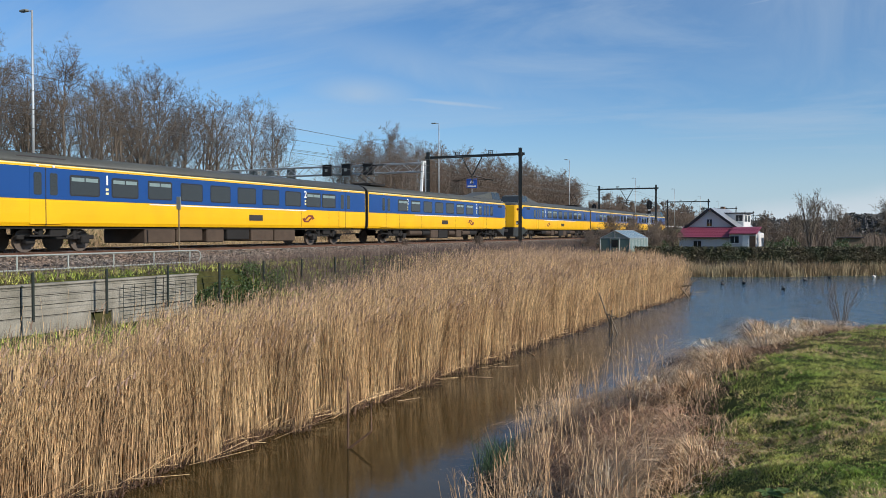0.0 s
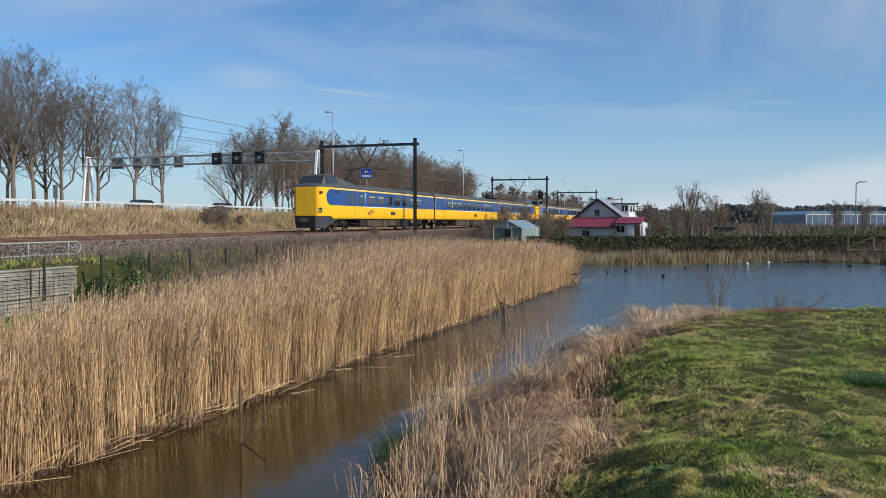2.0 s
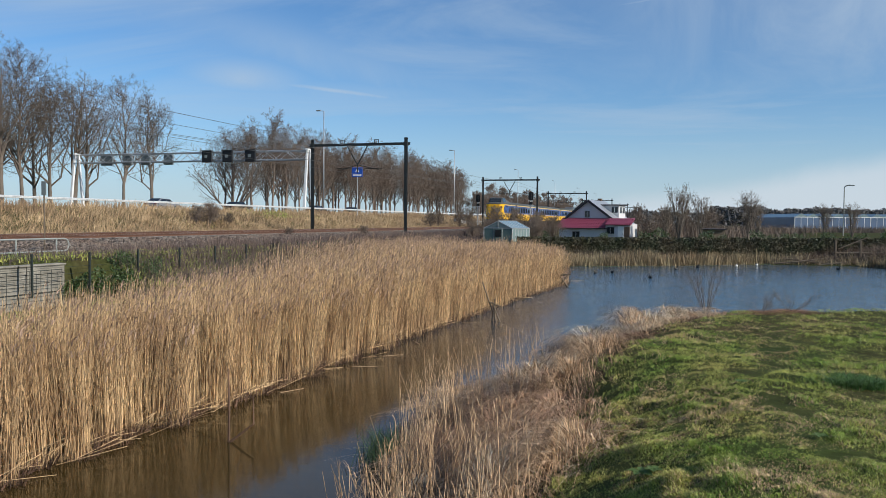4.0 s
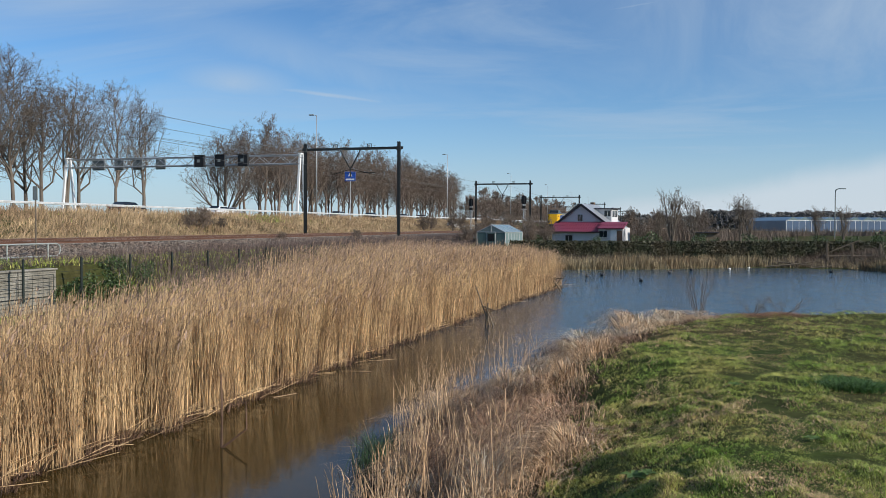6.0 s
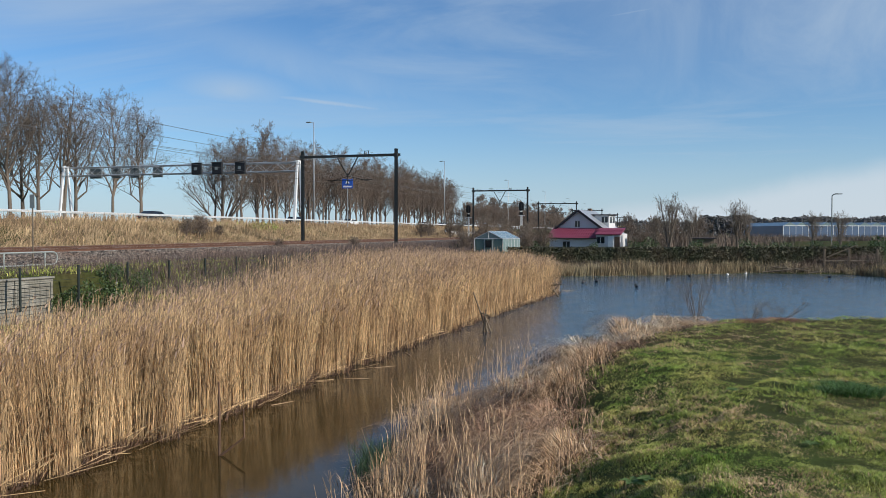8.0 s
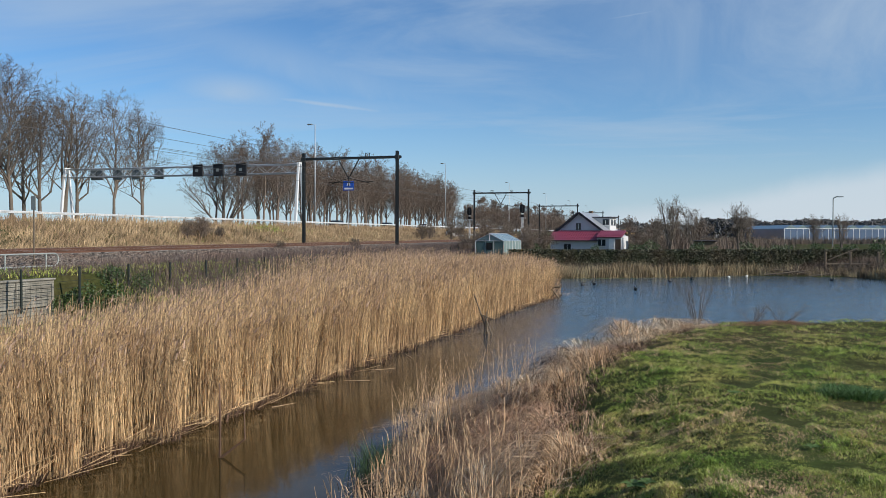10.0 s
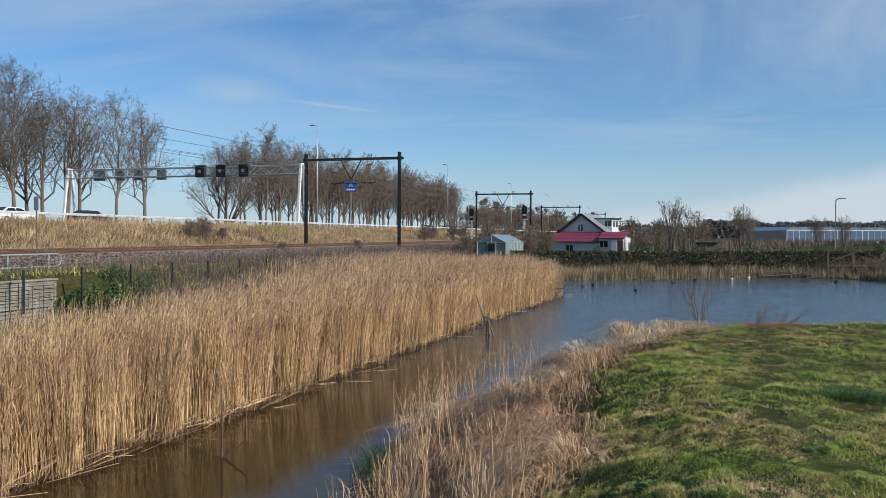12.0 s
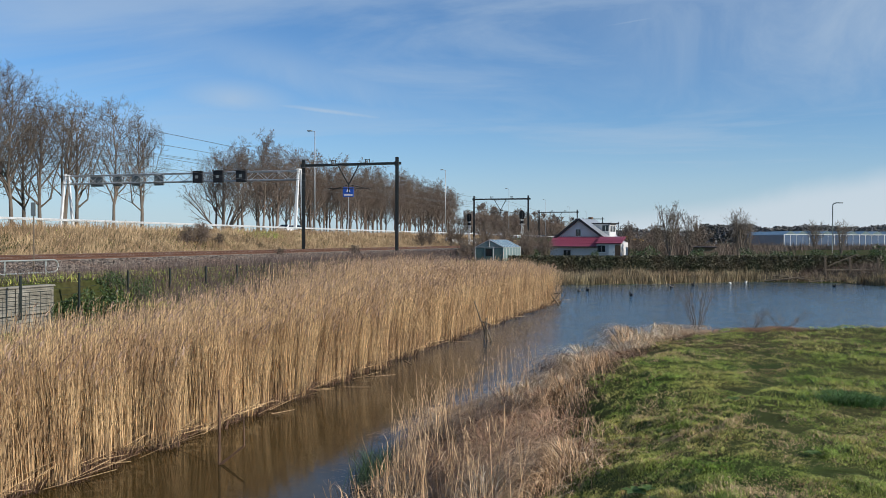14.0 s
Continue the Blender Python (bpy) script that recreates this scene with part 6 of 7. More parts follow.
def slope_grass():
    g = rng
    n = 80000
    y = 16 + 190 * g.uniform(0, 1, n) ** 1.5
    x = g.uniform(-47.6, -37.6, n)
    z = ground_z(x, y)
    pat = wob(x, y, 2.5) + 0.6 * wob(x, y * 0.6, 7)
    h = np.clip(0.5 + 0.16 * pat + g.normal(0, 0.1, n), 0.12, 0.9) * np.interp(x, [-47.6, -46, -40, -37.6], [1.3, 1.15, 1.0, 0.7])
    green = np.where((np.abs(y - 83) < 7) & (x < -44.2), 0.6, 0.0) + wob(x, y, 4) * 0.4 + g.normal(0, 0.3, n) > 0.72
    base = np.stack([x, y, z], 1)
    lean = np.c_[g.normal(0.08, 0.16, n), g.normal(0.05, 0.2, n)]
    w = g.uniform(0.025, 0.06, n) * (0.8 + y / 150)
    stuff("slope_dry_grass", blades(base[~green], h[~green], lean[~green], w[~green], k=2, droop=0.2), M["straw_gold"], "tall dry golden grass on the motorway embankment", "dry grass")
    stuff("slope_green_grass", blades(base[green], h[green] * 0.6, lean[green], w[green], k=2, droop=0.2), M["grass"], "green grass patches on the motorway embankment", "grass")
    # green verge between ballast and fence, and weeds along the fence
    n = 120000
    y = 10 + 75 * g.uniform(0, 1, n) ** 1.3
    x = g.uniform(-24.4, np.interp(y, [10, 17, 27, 46, 60], [-12.0, -14.0, -16.0, -18.5, -20]), n)
    ok = ~((x > -23.05) & (y < 27.0) & (x < -22.2)) & ~((x > -22.3) & (y < 24) & (g.uniform(0, 1, n) < 0.5))
    x, y = x[ok], y[ok]
    n = len(x)
    base = np.stack([x, y, ground_z(x, y)], 1)
    dry = (g.uniform(0, 1, n) < np.interp(y, [10, 30, 45, 85], [0.2, 0.6, 0.8, 0.9]))
    h = np.where(dry, g.uniform(0.3, 0.95, n) * np.interp(y, [20, 32], [0.8, 1.25]), g.uniform(0.12, 0.34, n))
    lean = g.normal(0, 0.3, (n, 2)) * h[:, None]
    w = g.uniform(0.016, 0.036, n)
    stuff("verge_grass", blades(base[~dry], h[~dry], lean[~dry], w[~dry], k=2), M["grass"], "green grass verge beside the railway ballast", "grass")
    stuff("verge_weeds", blades(base[dry], h[dry], lean[dry] * 0.5, w[dry] * 0.55, k=2), M["weedstalk"], "dry brown weeds growing through the fence", "weeds")


dead_grass()
meadow()
for wx, wy, ws in ((-0.34, 6.17, 1.0), (-0.26, 6.2, 0.7), (0.95, 6.6, 0.6), (0.5, 8.6, 0.7)):
    weed(wx, wy, ws)
slope_grass()


def twig_clump(x, y, s, label, fan=0.3):
    t, c = grow(int(abs(x) * 100 + y * 7), 1.1, r0=0.006, n1=3, n2=2, n3=1, spread=0.4, low=0.3, limb=0.35, multi=12, twig=0.0028, n4=1, fan=fan)
    z = float(ground_z([x], [y])[0]) - 0.02
    th = empty("twig_clump", label, "shrub", turn(x, y, z, 0.3, s), "twiggy clumps on the bank")
    tagged(part("stem_cluster", mesh_arrays("stem_cluster", *t, M["bark_red"]), None, th), kind="stuff")
    part("twig_crown", mesh_arrays("twigs", *c, M["bark_red"]), None, th)
    g = rng
    n = 2400
    a = g.uniform(0, 6.28, n)
    rr = np.abs(g.normal(0, 0.30, n))
    vf = blades(np.stack([np.cos(a) * rr * 1.4, np.sin(a) * rr, np.zeros(n)], 1), g.uniform(0.1, 0.38, n), np.c_[np.cos(a), np.sin(a)] * g.uniform(0.1, 0.4, n)[:, None], np.full(n, 0.009), k=4, droop=0.8)
    part("dead_leaves", mesh_arrays("dead_leaves", *vf, M["rustgrass"]), None, th)


twig_clump(0.25, 15.4, 0.95, "dark clump of dead leaves with upright reddish twigs")
twig_clump(1.75, 15.9, 0.55, "low clump of arching bare twigs", 1.1)
twig_clump(1.2, 15.6, 0.5, "low clump of arching bare twigs", 1.0)


# ---- things in the ditch ----
def ditch_branch():
    b = empty("drowned_branch", "thin dark branch standing in the ditch with a broken side limb", "branch", pose(-6.31, 9.8, 0))
    part("stem", rod(rod(bmesh.new(), (0, 0, -0.5), (0.0, 0.02, 0.45), 0.024, 0.019), (0, 0.02, 0.45), (-0.03, 0.05, 1.05), 0.019, 0.012), M["litter"], b)
    part("side_limb", rod(rod(bmesh.new(), (0, 0, -0.02), (0.34, 0.12, 0.26), 0.022, 0.014), (0.34, 0.12, 0.26), (0.22, 0.3, 0.62), 0.011, 0.006), M["litter"], b)
    s = empty("broken_stakes", "weathered wooden stakes leaning together in the water", "stakes", pose(-6.06, 24.6, 0))
    for a, c in (((-0.1, 0, -0.4), (0.02, 0.0, 0.72)), ((0.05, 0.05, -0.4), (0.0, 0.02, 0.7)), ((0.22, 0, -0.4), (-0.42, 0.1, 1.25)), ((0.3, -0.1, -0.2), (-0.06, 0, 0.62))):
        part("stake", rod(bmesh.new(), a, c, 0.028, 0.018), M["wood"], s)
    part("crosspiece", rods([((-0.16, 0.02, 0.60), (0.16, -0.02, 0.50))], 0.02), M["wood"], s)
    for (x, y, a, ln) in ((-7.2, 12.9, 60, 0.5), (-6.5, 15.9, 200, 0.55), (-6.7, 19.2, 125, 0.6), (-6.9, 17.2, 40, 0.5), (-6.3, 43.0, 30, 0.8), (-6.0, 42.6, 80, 0.6)):
        f = rod(bmesh.new(), (0, 0, 0.01), (ln, 0, 0.02), 0.008, 0.005)
        tagged(part("floating_reed", f, M["straw"], at=pose(x, y, 0, 0, 0, a)), "pale broken reed floating on the ditch", "reed", "floating reeds")


def driftwood(x, y, label, sticks):
    d = empty("driftwood", label, "driftwood", pose(x, y, 0), "driftwood by the reeds")
    r = random.Random(9)
    for a, c, rad in sticks:
        mid = tuple((p + q) / 2 + r.uniform(-0.04, 0.04) for p, q in zip(a, c))
        part("branch", rod(rod(bmesh.new(), a, mid, rad, rad * 0.85), mid, c, rad * 0.85, rad * 0.5), M["wood"], d)


driftwood(-6.15, 39.3, "dark broken branches caught at the tip of the reeds",
          (((-0.3, 0, -0.1), (0.35, 0.1, 0.75), 0.05), ((0.3, -0.1, -0.1), (-0.35, 0.15, 0.65), 0.045), ((-0.5, 0.1, 0.5), (0.4, -0.1, 0.62), 0.06), ((0.1, 0.1, -0.1), (0.5, 0.0, 0.5), 0.03)))
driftwood(8.2, 66.6, "bleached fallen branches lying along the far shore",
          (((-2.2, 0, 0.1), (1.4, 0.2, 0.55), 0.06), ((-1.5, 0.3, 0.5), (2.0, 0.1, 0.15), 0.05), ((0.2, 0, -0.1), (-0.9, 0.3, 0.8), 0.04), ((1.0, 0.1, 0.05), (3.1, 0.3, 0.35), 0.05)))
ditch_branch()


# ---- hedge, gardens ----
def leaf_cloud(n, lo, hi, size, shape=None):
    g = rng
    p = g.uniform(0, 1, (n, 3)) * (np.array(hi) - lo) + lo
    if shape is not None:
        p = p[shape(p)]
    n = len(p)
    a = g.normal(0, 1, (n, 3)); a /= np.linalg.norm(a, axis=1, keepdims=True)
    b = np.cross(a, g.normal(0, 1, (n, 3))); b /= np.linalg.norm(b, axis=1, keepdims=True)
    s = g.uniform(0.6, 1.3, (n, 1)) * size
    V = np.stack([p - a * s, p + b * s * 0.5, p + a * s, p - b * s * 0.5], 1).reshape(-1, 3)
    return V, np.arange(n * 4).reshape(n, 4)


def build_hedge():
    a, b = Vector((-12.6, 58.6, 0)), Vector((15.5, 73.4, 0))
    L = (b - a).length
    m = Matrix.Translation((a.x, a.y, 0.55)) @ Matrix.Rotation(math.atan2(b.y - a.y, b.x - a.x), 4, "Z")
    h = empty("clipped_hedge", "long clipped dark green garden hedge with brownish patches", "hedge", m)
    core = bmesh.new()
    steps = 40
    rings = []
    for i in range(steps + 1):
        u = L * i / steps
        t = 1.22 + 0.04 * math.sin(u * 1.3) + 0.03 * math.sin(u * 3.1)
        w = 0.30 + 0.03 * math.sin(u * 2.3)
        rings.append([(u, -w, -0.1), (u, -w, t - 0.12), (u, -w + 0.12, t), (u, w - 0.12, t), (u, w, t - 0.12), (u, w, -0.1)])
    loft(core, rings)
    part("twig_core", core, M["hedge"], h, "dark twiggy inside of the hedge")
    sh = lambda p: (np.abs(p[:, 1]) > 0.3) | (p[:, 2] > 1.2)
    part("foliage", mesh_arrays("foliage", *leaf_cloud(52000, np.array([-0.1, -0.55, 0.0]), np.array([L + 0.1, 0.5, 1.5]), 0.085, sh), M["hedge"]), None, h)


def evergreen(x, y, s, tall):
    t = empty("evergreen_shrub", "rounded dark evergreen shrub behind the hedge", "shrub", turn(x, y, 1.1, x, s), "evergreen shrubs")
    part("stems", rods([((0, 0, 0), (0.3 * math.cos(k * 1.6), 0.3 * math.sin(k * 1.6), tall * 0.6)) for k in range(4)], 0.03), M["wood"], t)
    blobs = [(0.0, 0, tall * 0.6, 0.75), (0.5, 0.2, tall * 0.5, 0.6), (-0.55, 0.1, tall * 0.45, 0.6), (0.1, -0.3, tall * 0.85, 0.5), (-0.2, 0.2, tall * 0.3, 0.7)]
    def inside(p):
        ok = np.zeros(len(p), bool)
        for bx, by, bz, r in blobs:
            d = np.sqrt((p[:, 0] - bx) ** 2 + (p[:, 1] - by) ** 2 + ((p[:, 2] - bz) / 0.9) ** 2)
            ok |= (d < r) & (d > r * 0.5)
        return ok
    part("foliage", mesh_arrays("foliage", *leaf_cloud(2600, np.array([-1.3, -1.2, 0.0]), np.array([1.3, 1.2, tall + 0.6]), 0.085, inside), M["leaf"]), None, t)
    return t


build_hedge()
first = evergreen(1.2, 79.4, 1.0, 1.3)
for x, y, s in ((-4.6, 79.5, 0.9), (-3.2, 81, 1.1), (2.6, 80.2, 0.75), (5.8, 81.6, 1.05), (6.6, 81.2, 0.7), (8.3, 82, 0.8), (9.5, 82.2, 0.85), (12.2, 83, 0.95), (14.2, 83.6, 0.75), (15.4, 84.2, 0.9), (18.0, 83.6, 1.3), (20, 84, 1.5), (22.5, 85, 1.4), (16.4, 79, 1.0), (18.2, 77, 1.2), (-9.8, 92, 0.7), (-15.2, 86, 0.8), (-19.5, 84, 0.9)):
    copy_thing(first, turn(x, y, 1.05, x * 3, s)).matrix_basis = turn(x, y, 1.05, x * 3, s)


for x, y, sc in ((-22.0, 25.0, 0.75), (-21.6, 26.2, 0.8), (-22.3, 24.3, 0.55), (-21.5, 27.6, 0.6), (-22.5, 27.0, 0.6), (-22.9, 27.8, 0.5), (-22.1, 28.6, 0.55)):
    m = turn(x, y, max(0.15, float(ground_z([x], [y])[0]) - 0.3), x * 5, sc)
    b = copy_thing(first, m)
    b.matrix_basis = m
    b.name = "bramble_bush"
    tagged(b, "dark green bramble bush beside the concrete wall", "bush", "bramble bushes")


# ---- house ----
def tile_roof(name, parent, c00, c10, c01, cols, rows_, label=""):
    """Pantiles on a sloping plane: corner c00 at the eave, c10 along the eave, c01 at the top. Tiles share one mesh."""
    c00, c10, c01 = Vector(c00), Vector(c10), Vector(c01)
    e, u = (c10 - c00) / cols, (c01 - c00) / rows_
    n = e.cross(u).normalized()
    if n.z < 0:
        n = -n
    deck = bmesh.new()
    pts = [c00, c10, c10 + (c01 - c00), c01]
    loft(deck, [[p - n * 0.05 for p in pts], [p for p in pts]])
    roof = part(name, deck, M["pinktile"], parent, label)
    bm = bmesh.new()
    prof = [(0.0, 0.012), (0.25, 0.05), (0.5, 0.075), (0.75, 0.05), (1.0, 0.012)]
    top = [[e * a * 0.98 + n * (hh + lift) + u * v for a, hh in prof] for v, lift in ((-0.04, 0.03), (1.0, 0.0))]
    vs = [[bm.verts.new(p) for p in r] for r in top]
    for i in range(4):
        bm.faces.new((vs[0][i], vs[0][i + 1], vs[1][i + 1], vs[1][i]))
    bm.faces.new([vs[0][i] for i in range(5)][::-1] + [])
    me = to_mesh("roof_tile", bm, M["pinktile"])
    for j in range(rows_):
        for i in range(cols):
            part("roof_tile", me, None, roof, at=Matrix.Translation(c00 + e * i + u * j))
    return roof


def wall_window(parent, x0, x1, z0, z1, y, depth=0.06, m="slate"):
    w = part("window", boxm(x0 - 0.06, x1 + 0.06, y - depth, y + 0.02, z0 - 0.06, z1 + 0.06, bevel=0.01), M[m], parent)
    part("pane", boxm(x0, x1, y - depth - 0.012, y - depth - 0.004, z0, z1), M["glass"], w)
    part("glazing_bar", boxm((x0 + x1) / 2 - 0.02, (x0 + x1) / 2 + 0.02, y - depth - 0.03, y - depth - 0.012, z0, z1), M["whitep"], w)
    part("sill", boxm(x0 - 0.1, x1 + 0.1, y - depth - 0.08, y, z0 - 0.12, z0 - 0.06), M["whitep"], w)


def build_house():
    h = empty("house", "white rendered house with a plum-red tiled lean-to roof and dormer", "house", pose(-12.3, 100.4, 1.1, 0, 0, -10))
    # main gabled volume: x across the gable, y away along the ridge
    xl, xr, xa, ze, za = -3.9, 2.6, -1.15, 2.55, 4.85
    bm = bmesh.new()
    prism(bm, [(xl, -0.3), (xr, -0.3), (xr, ze - 0.3), (xa, za - 0.1), (xl, ze)], "y", 2.2, 9.5)
    part("wall", bm, M["render_wall"], h, "white rendered gable wall")
    for a, c, mt in (((xl - 0.35, ze - 0.22), (xa, za), "slate"), ((xr + 0.75, ze - 1.0), (xa, za), "metalroof")):
        r = bmesh.new()
        dx, dz = c[0] - a[0], c[1] - a[1]
        ln = math.hypot(dx, dz)
        nx, nz = (-dz / ln, dx / ln) if dx > 0 else (dz / ln, -dx / ln)
        prism(r, [a, c, (c[0] + nx * 0.16, c[1] + nz * 0.16), (a[0] + nx * 0.16, a[1] + nz * 0.16)], "y", 1.95, 9.8)
        roof = part("roof", r, M[mt], h)
        v = bmesh.new()
        prism(v, [(a[0], a[1] - 0.1), (c[0], c[1] - 0.1), (c[0] + nx * 0.2, c[1] + nz * 0.2), (a[0] + nx * 0.2, a[1] + nz * 0.2)], "y", 1.86, 1.95)
        part("verge_board", v, M["slate"], roof)
    wall_window(h, -1.45, -0.95, 2.75, 3.5, 2.2)
    d = part("dormer", boxm(-0.6, 2.1, 5.2, 8.4, 2.6, 4.3, bevel=0.02), M["render_wall"], h, "flat-roofed white dormer")
    part("dormer_roof", boxm(-0.8, 2.35, 5.0, 8.6, 4.3, 4.44, bevel=0.02), M["slate"], d)
    for y in (5.6, 7.0):
        part("dormer_window", boxm(2.09, 2.13, y, y + 1.0, 3.3, 4.1), M["glass"], d)
    wall_window(d, 1.2, 1.9, 3.4, 4.05, 5.2)
    # lean-to with tiled roof in front
    part("front_wall", boxm(-4.2, 1.95, 0.0, 2.2, -0.3, 1.45), M["render_wall"], h, "white wall of the low front part")
    tile_roof("tile_roof", h, (-4.55, -0.35, 1.33), (2.2, -0.35, 1.33), (-4.55, 2.3, 2.62), 22, 7, "plum-red pantile lean-to roof")
    part("gutter", rods([((-4.55, -0.42, 1.33), (2.2, -0.42, 1.33))], 0.06, 8), M["slate"], h)
    wall_window(h, -2.35, -1.55, 0.15, 0.85, 0.0)
    # wing with door
    part("wing_wall", boxm(1.95, 5.0, -0.35, 3.2, -0.3, 1.9), M["render_wall"], h, "white wall of the side wing")
    tile_roof("wing_roof", h, (1.85, -0.6, 1.78), (5.15, -0.6, 1.78), (1.85, 1.6, 2.58), 11, 5, "plum-red pantile roof of the wing")
    wall_window(h, 2.15, 3.0, 0.75, 1.45, -0.35)
    dr = part("door", boxm(3.5, 4.2, -0.42, -0.33, -0.25, 1.6, bevel=0.01), M["whitep"], h, "white front door")
    part("door_handle", boxm(4.08, 4.14, -0.46, -0.42, 0.6, 0.75), M["galv"], dr)
    part("shutter", boxm(4.3, 4.95, -0.40, -0.35, -0.2, 1.55), M["brown"], h, "brown side panel")
    part("chimney", boxm(-1.6, -1.1, 8.0, 8.5, 4.0, 5.3, bevel=0.02), M["brown"], h)
    # porch roof at the side
    c = empty("garden_shelter", "low brown wooden garden shelter beside the house", "shelter", pose(-5.6, 101.5, 1.1, 0, 0, -10))
    part("canopy", boxm(-0.4, 2.6, -0.2, 2.4, 1.75, 1.9, bevel=0.02), M["brown"], c)
    for x in (-0.2, 2.4):
        for y in (0.0, 2.2):
            part("post", boxm(x - 0.05, x + 0.05, y - 0.05, y + 0.05, -0.2, 1.75), M["brown"], c)


def build_greenhouse():
    g = empty("greenhouse", "small garden greenhouse with pale glass and green panels", "greenhouse", pose(-18.4, 76.0, 1.1, 0, 0, -8))
    W, L, ze, za = 1.5, 5.0, 1.42, 2.15
    part("base", boxm(-W, W, 0, L, -0.3, 0.25, bevel=0.01), M["ghgreen"], g)
    fr = []
    for y in [L * i / 6 for i in range(7)]:
        fr += [((-W, y, 0.2), (-W, y, ze)), ((W, y, 0.2), (W, y, ze)), ((-W, y, ze), (0, y, za)), ((W, y, ze), (0, y, za))]
    for a in (-W, 0, W):
        fr.append(((a, 0, ze if a else za), (a, L, ze if a else za)))
    fr += [((-W, 0, ze), (W, 0, ze)), ((-0.45, 0, 0.2), (-0.45, 0, ze)), ((0.45, 0, 0.2), (0.45, 0, ze)), ((0, 0, ze), (0, 0, za))]
    part("frame", rods(fr, 0.028, 4), M["galv"], g)
    for i in range(6):
        y0, y1 = L * i / 6 + 0.04, L * (i + 1) / 6 - 0.04
        for s in (-1, 1):
            part("pane", boxm(min(s * W, s * (W - 0.02)), max(s * W, s * (W - 0.02)), y0, y1, 0.25, ze - 0.03), M["ghglass"], g)
            q = bmesh.new()
            pts = [(s * (W - 0.03), y0, ze + 0.02), (s * (W - 0.03), y1, ze + 0.02), (s * 0.04, y1, za - 0.01), (s * 0.04, y0, za - 0.01)]
            loft(q, [pts, [(x, y, z + 0.015) for x, y, z in pts]])
            part("roof_pane", q, M["ghglass"], g)
    for x0, x1, m in ((-W + 0.04, -0.5, "ghgreen"), (0.5, W - 0.04, "ghgreen")):
        part("end_panel", boxm(x0, x1, 0.0, 0.03, 0.2, ze - 0.03), M[m], g, "green sheet panel")
    d = part("door", boxm(-0.42, 0.42, -0.03, 0.02, 0.0, ze - 0.03, bevel=0.01), M["ghgreen"], g, "green greenhouse door")
    part("door_pane", boxm(-0.32, 0.32, -0.045, -0.03, 0.55, ze - 0.15), M["glass"], d)
    for s in (-1, 1):
        q = bmesh.new()
        pts = [(s * 0.05, ze + 0.05), (s * (W - 0.15), ze + 0.05), (s * 0.05, za - 0.08)]
        prism(q, pts, "y", 0.0, 0.02)
        part("gable_pane", q, M["ghglass"], g)


def build_glasshouse():
    """Large commercial glasshouse far across the fields."""
    g = empty("commercial_glasshouse", "long commercial glasshouse with ridged roofs and walls coloured as in shade", "glasshouse", pose(36.7, 328.8, 1.2, 0, 0, 16.89))
    W, n = 9.6, 14
    for i in range(n):
        x0 = i * W
        wl2 = part("bay_wall", boxm(x0 + 0.1, x0 + W - 0.1, 0, 0.2, 0, 4.6), M["glasshouse"], g)
        for k in range(1, 4):
            part("mullion", boxm(x0 + W * k / 4 - 0.06, x0 + W * k / 4 + 0.06, -0.06, 0.0, 0, 4.6), M["whitesteel"], wl2)
        part("column", boxm(x0 - 0.1, x0 + 0.1, -0.1, 0.3, 0, 4.8), M["whitesteel"], g)
        r = bmesh.new()
        prism(r, [(x0, 4.6), (x0 + W, 4.6), (x0 + W * 0.75, 6.0), (x0 + W * 0.5, 4.9), (x0 + W * 0.25, 6.0)], "y", 0, 40)
        part("roof", r, M["ghglass"], g)
    part("end_wall", boxm(0.0, 0.2, 0.2, 40, 0, 4.6), M["glasshouse"], g)
    part("gutter", boxm(0, W * n, -0.15, 0.05, 4.5, 4.75), M["whitesteel"], g)


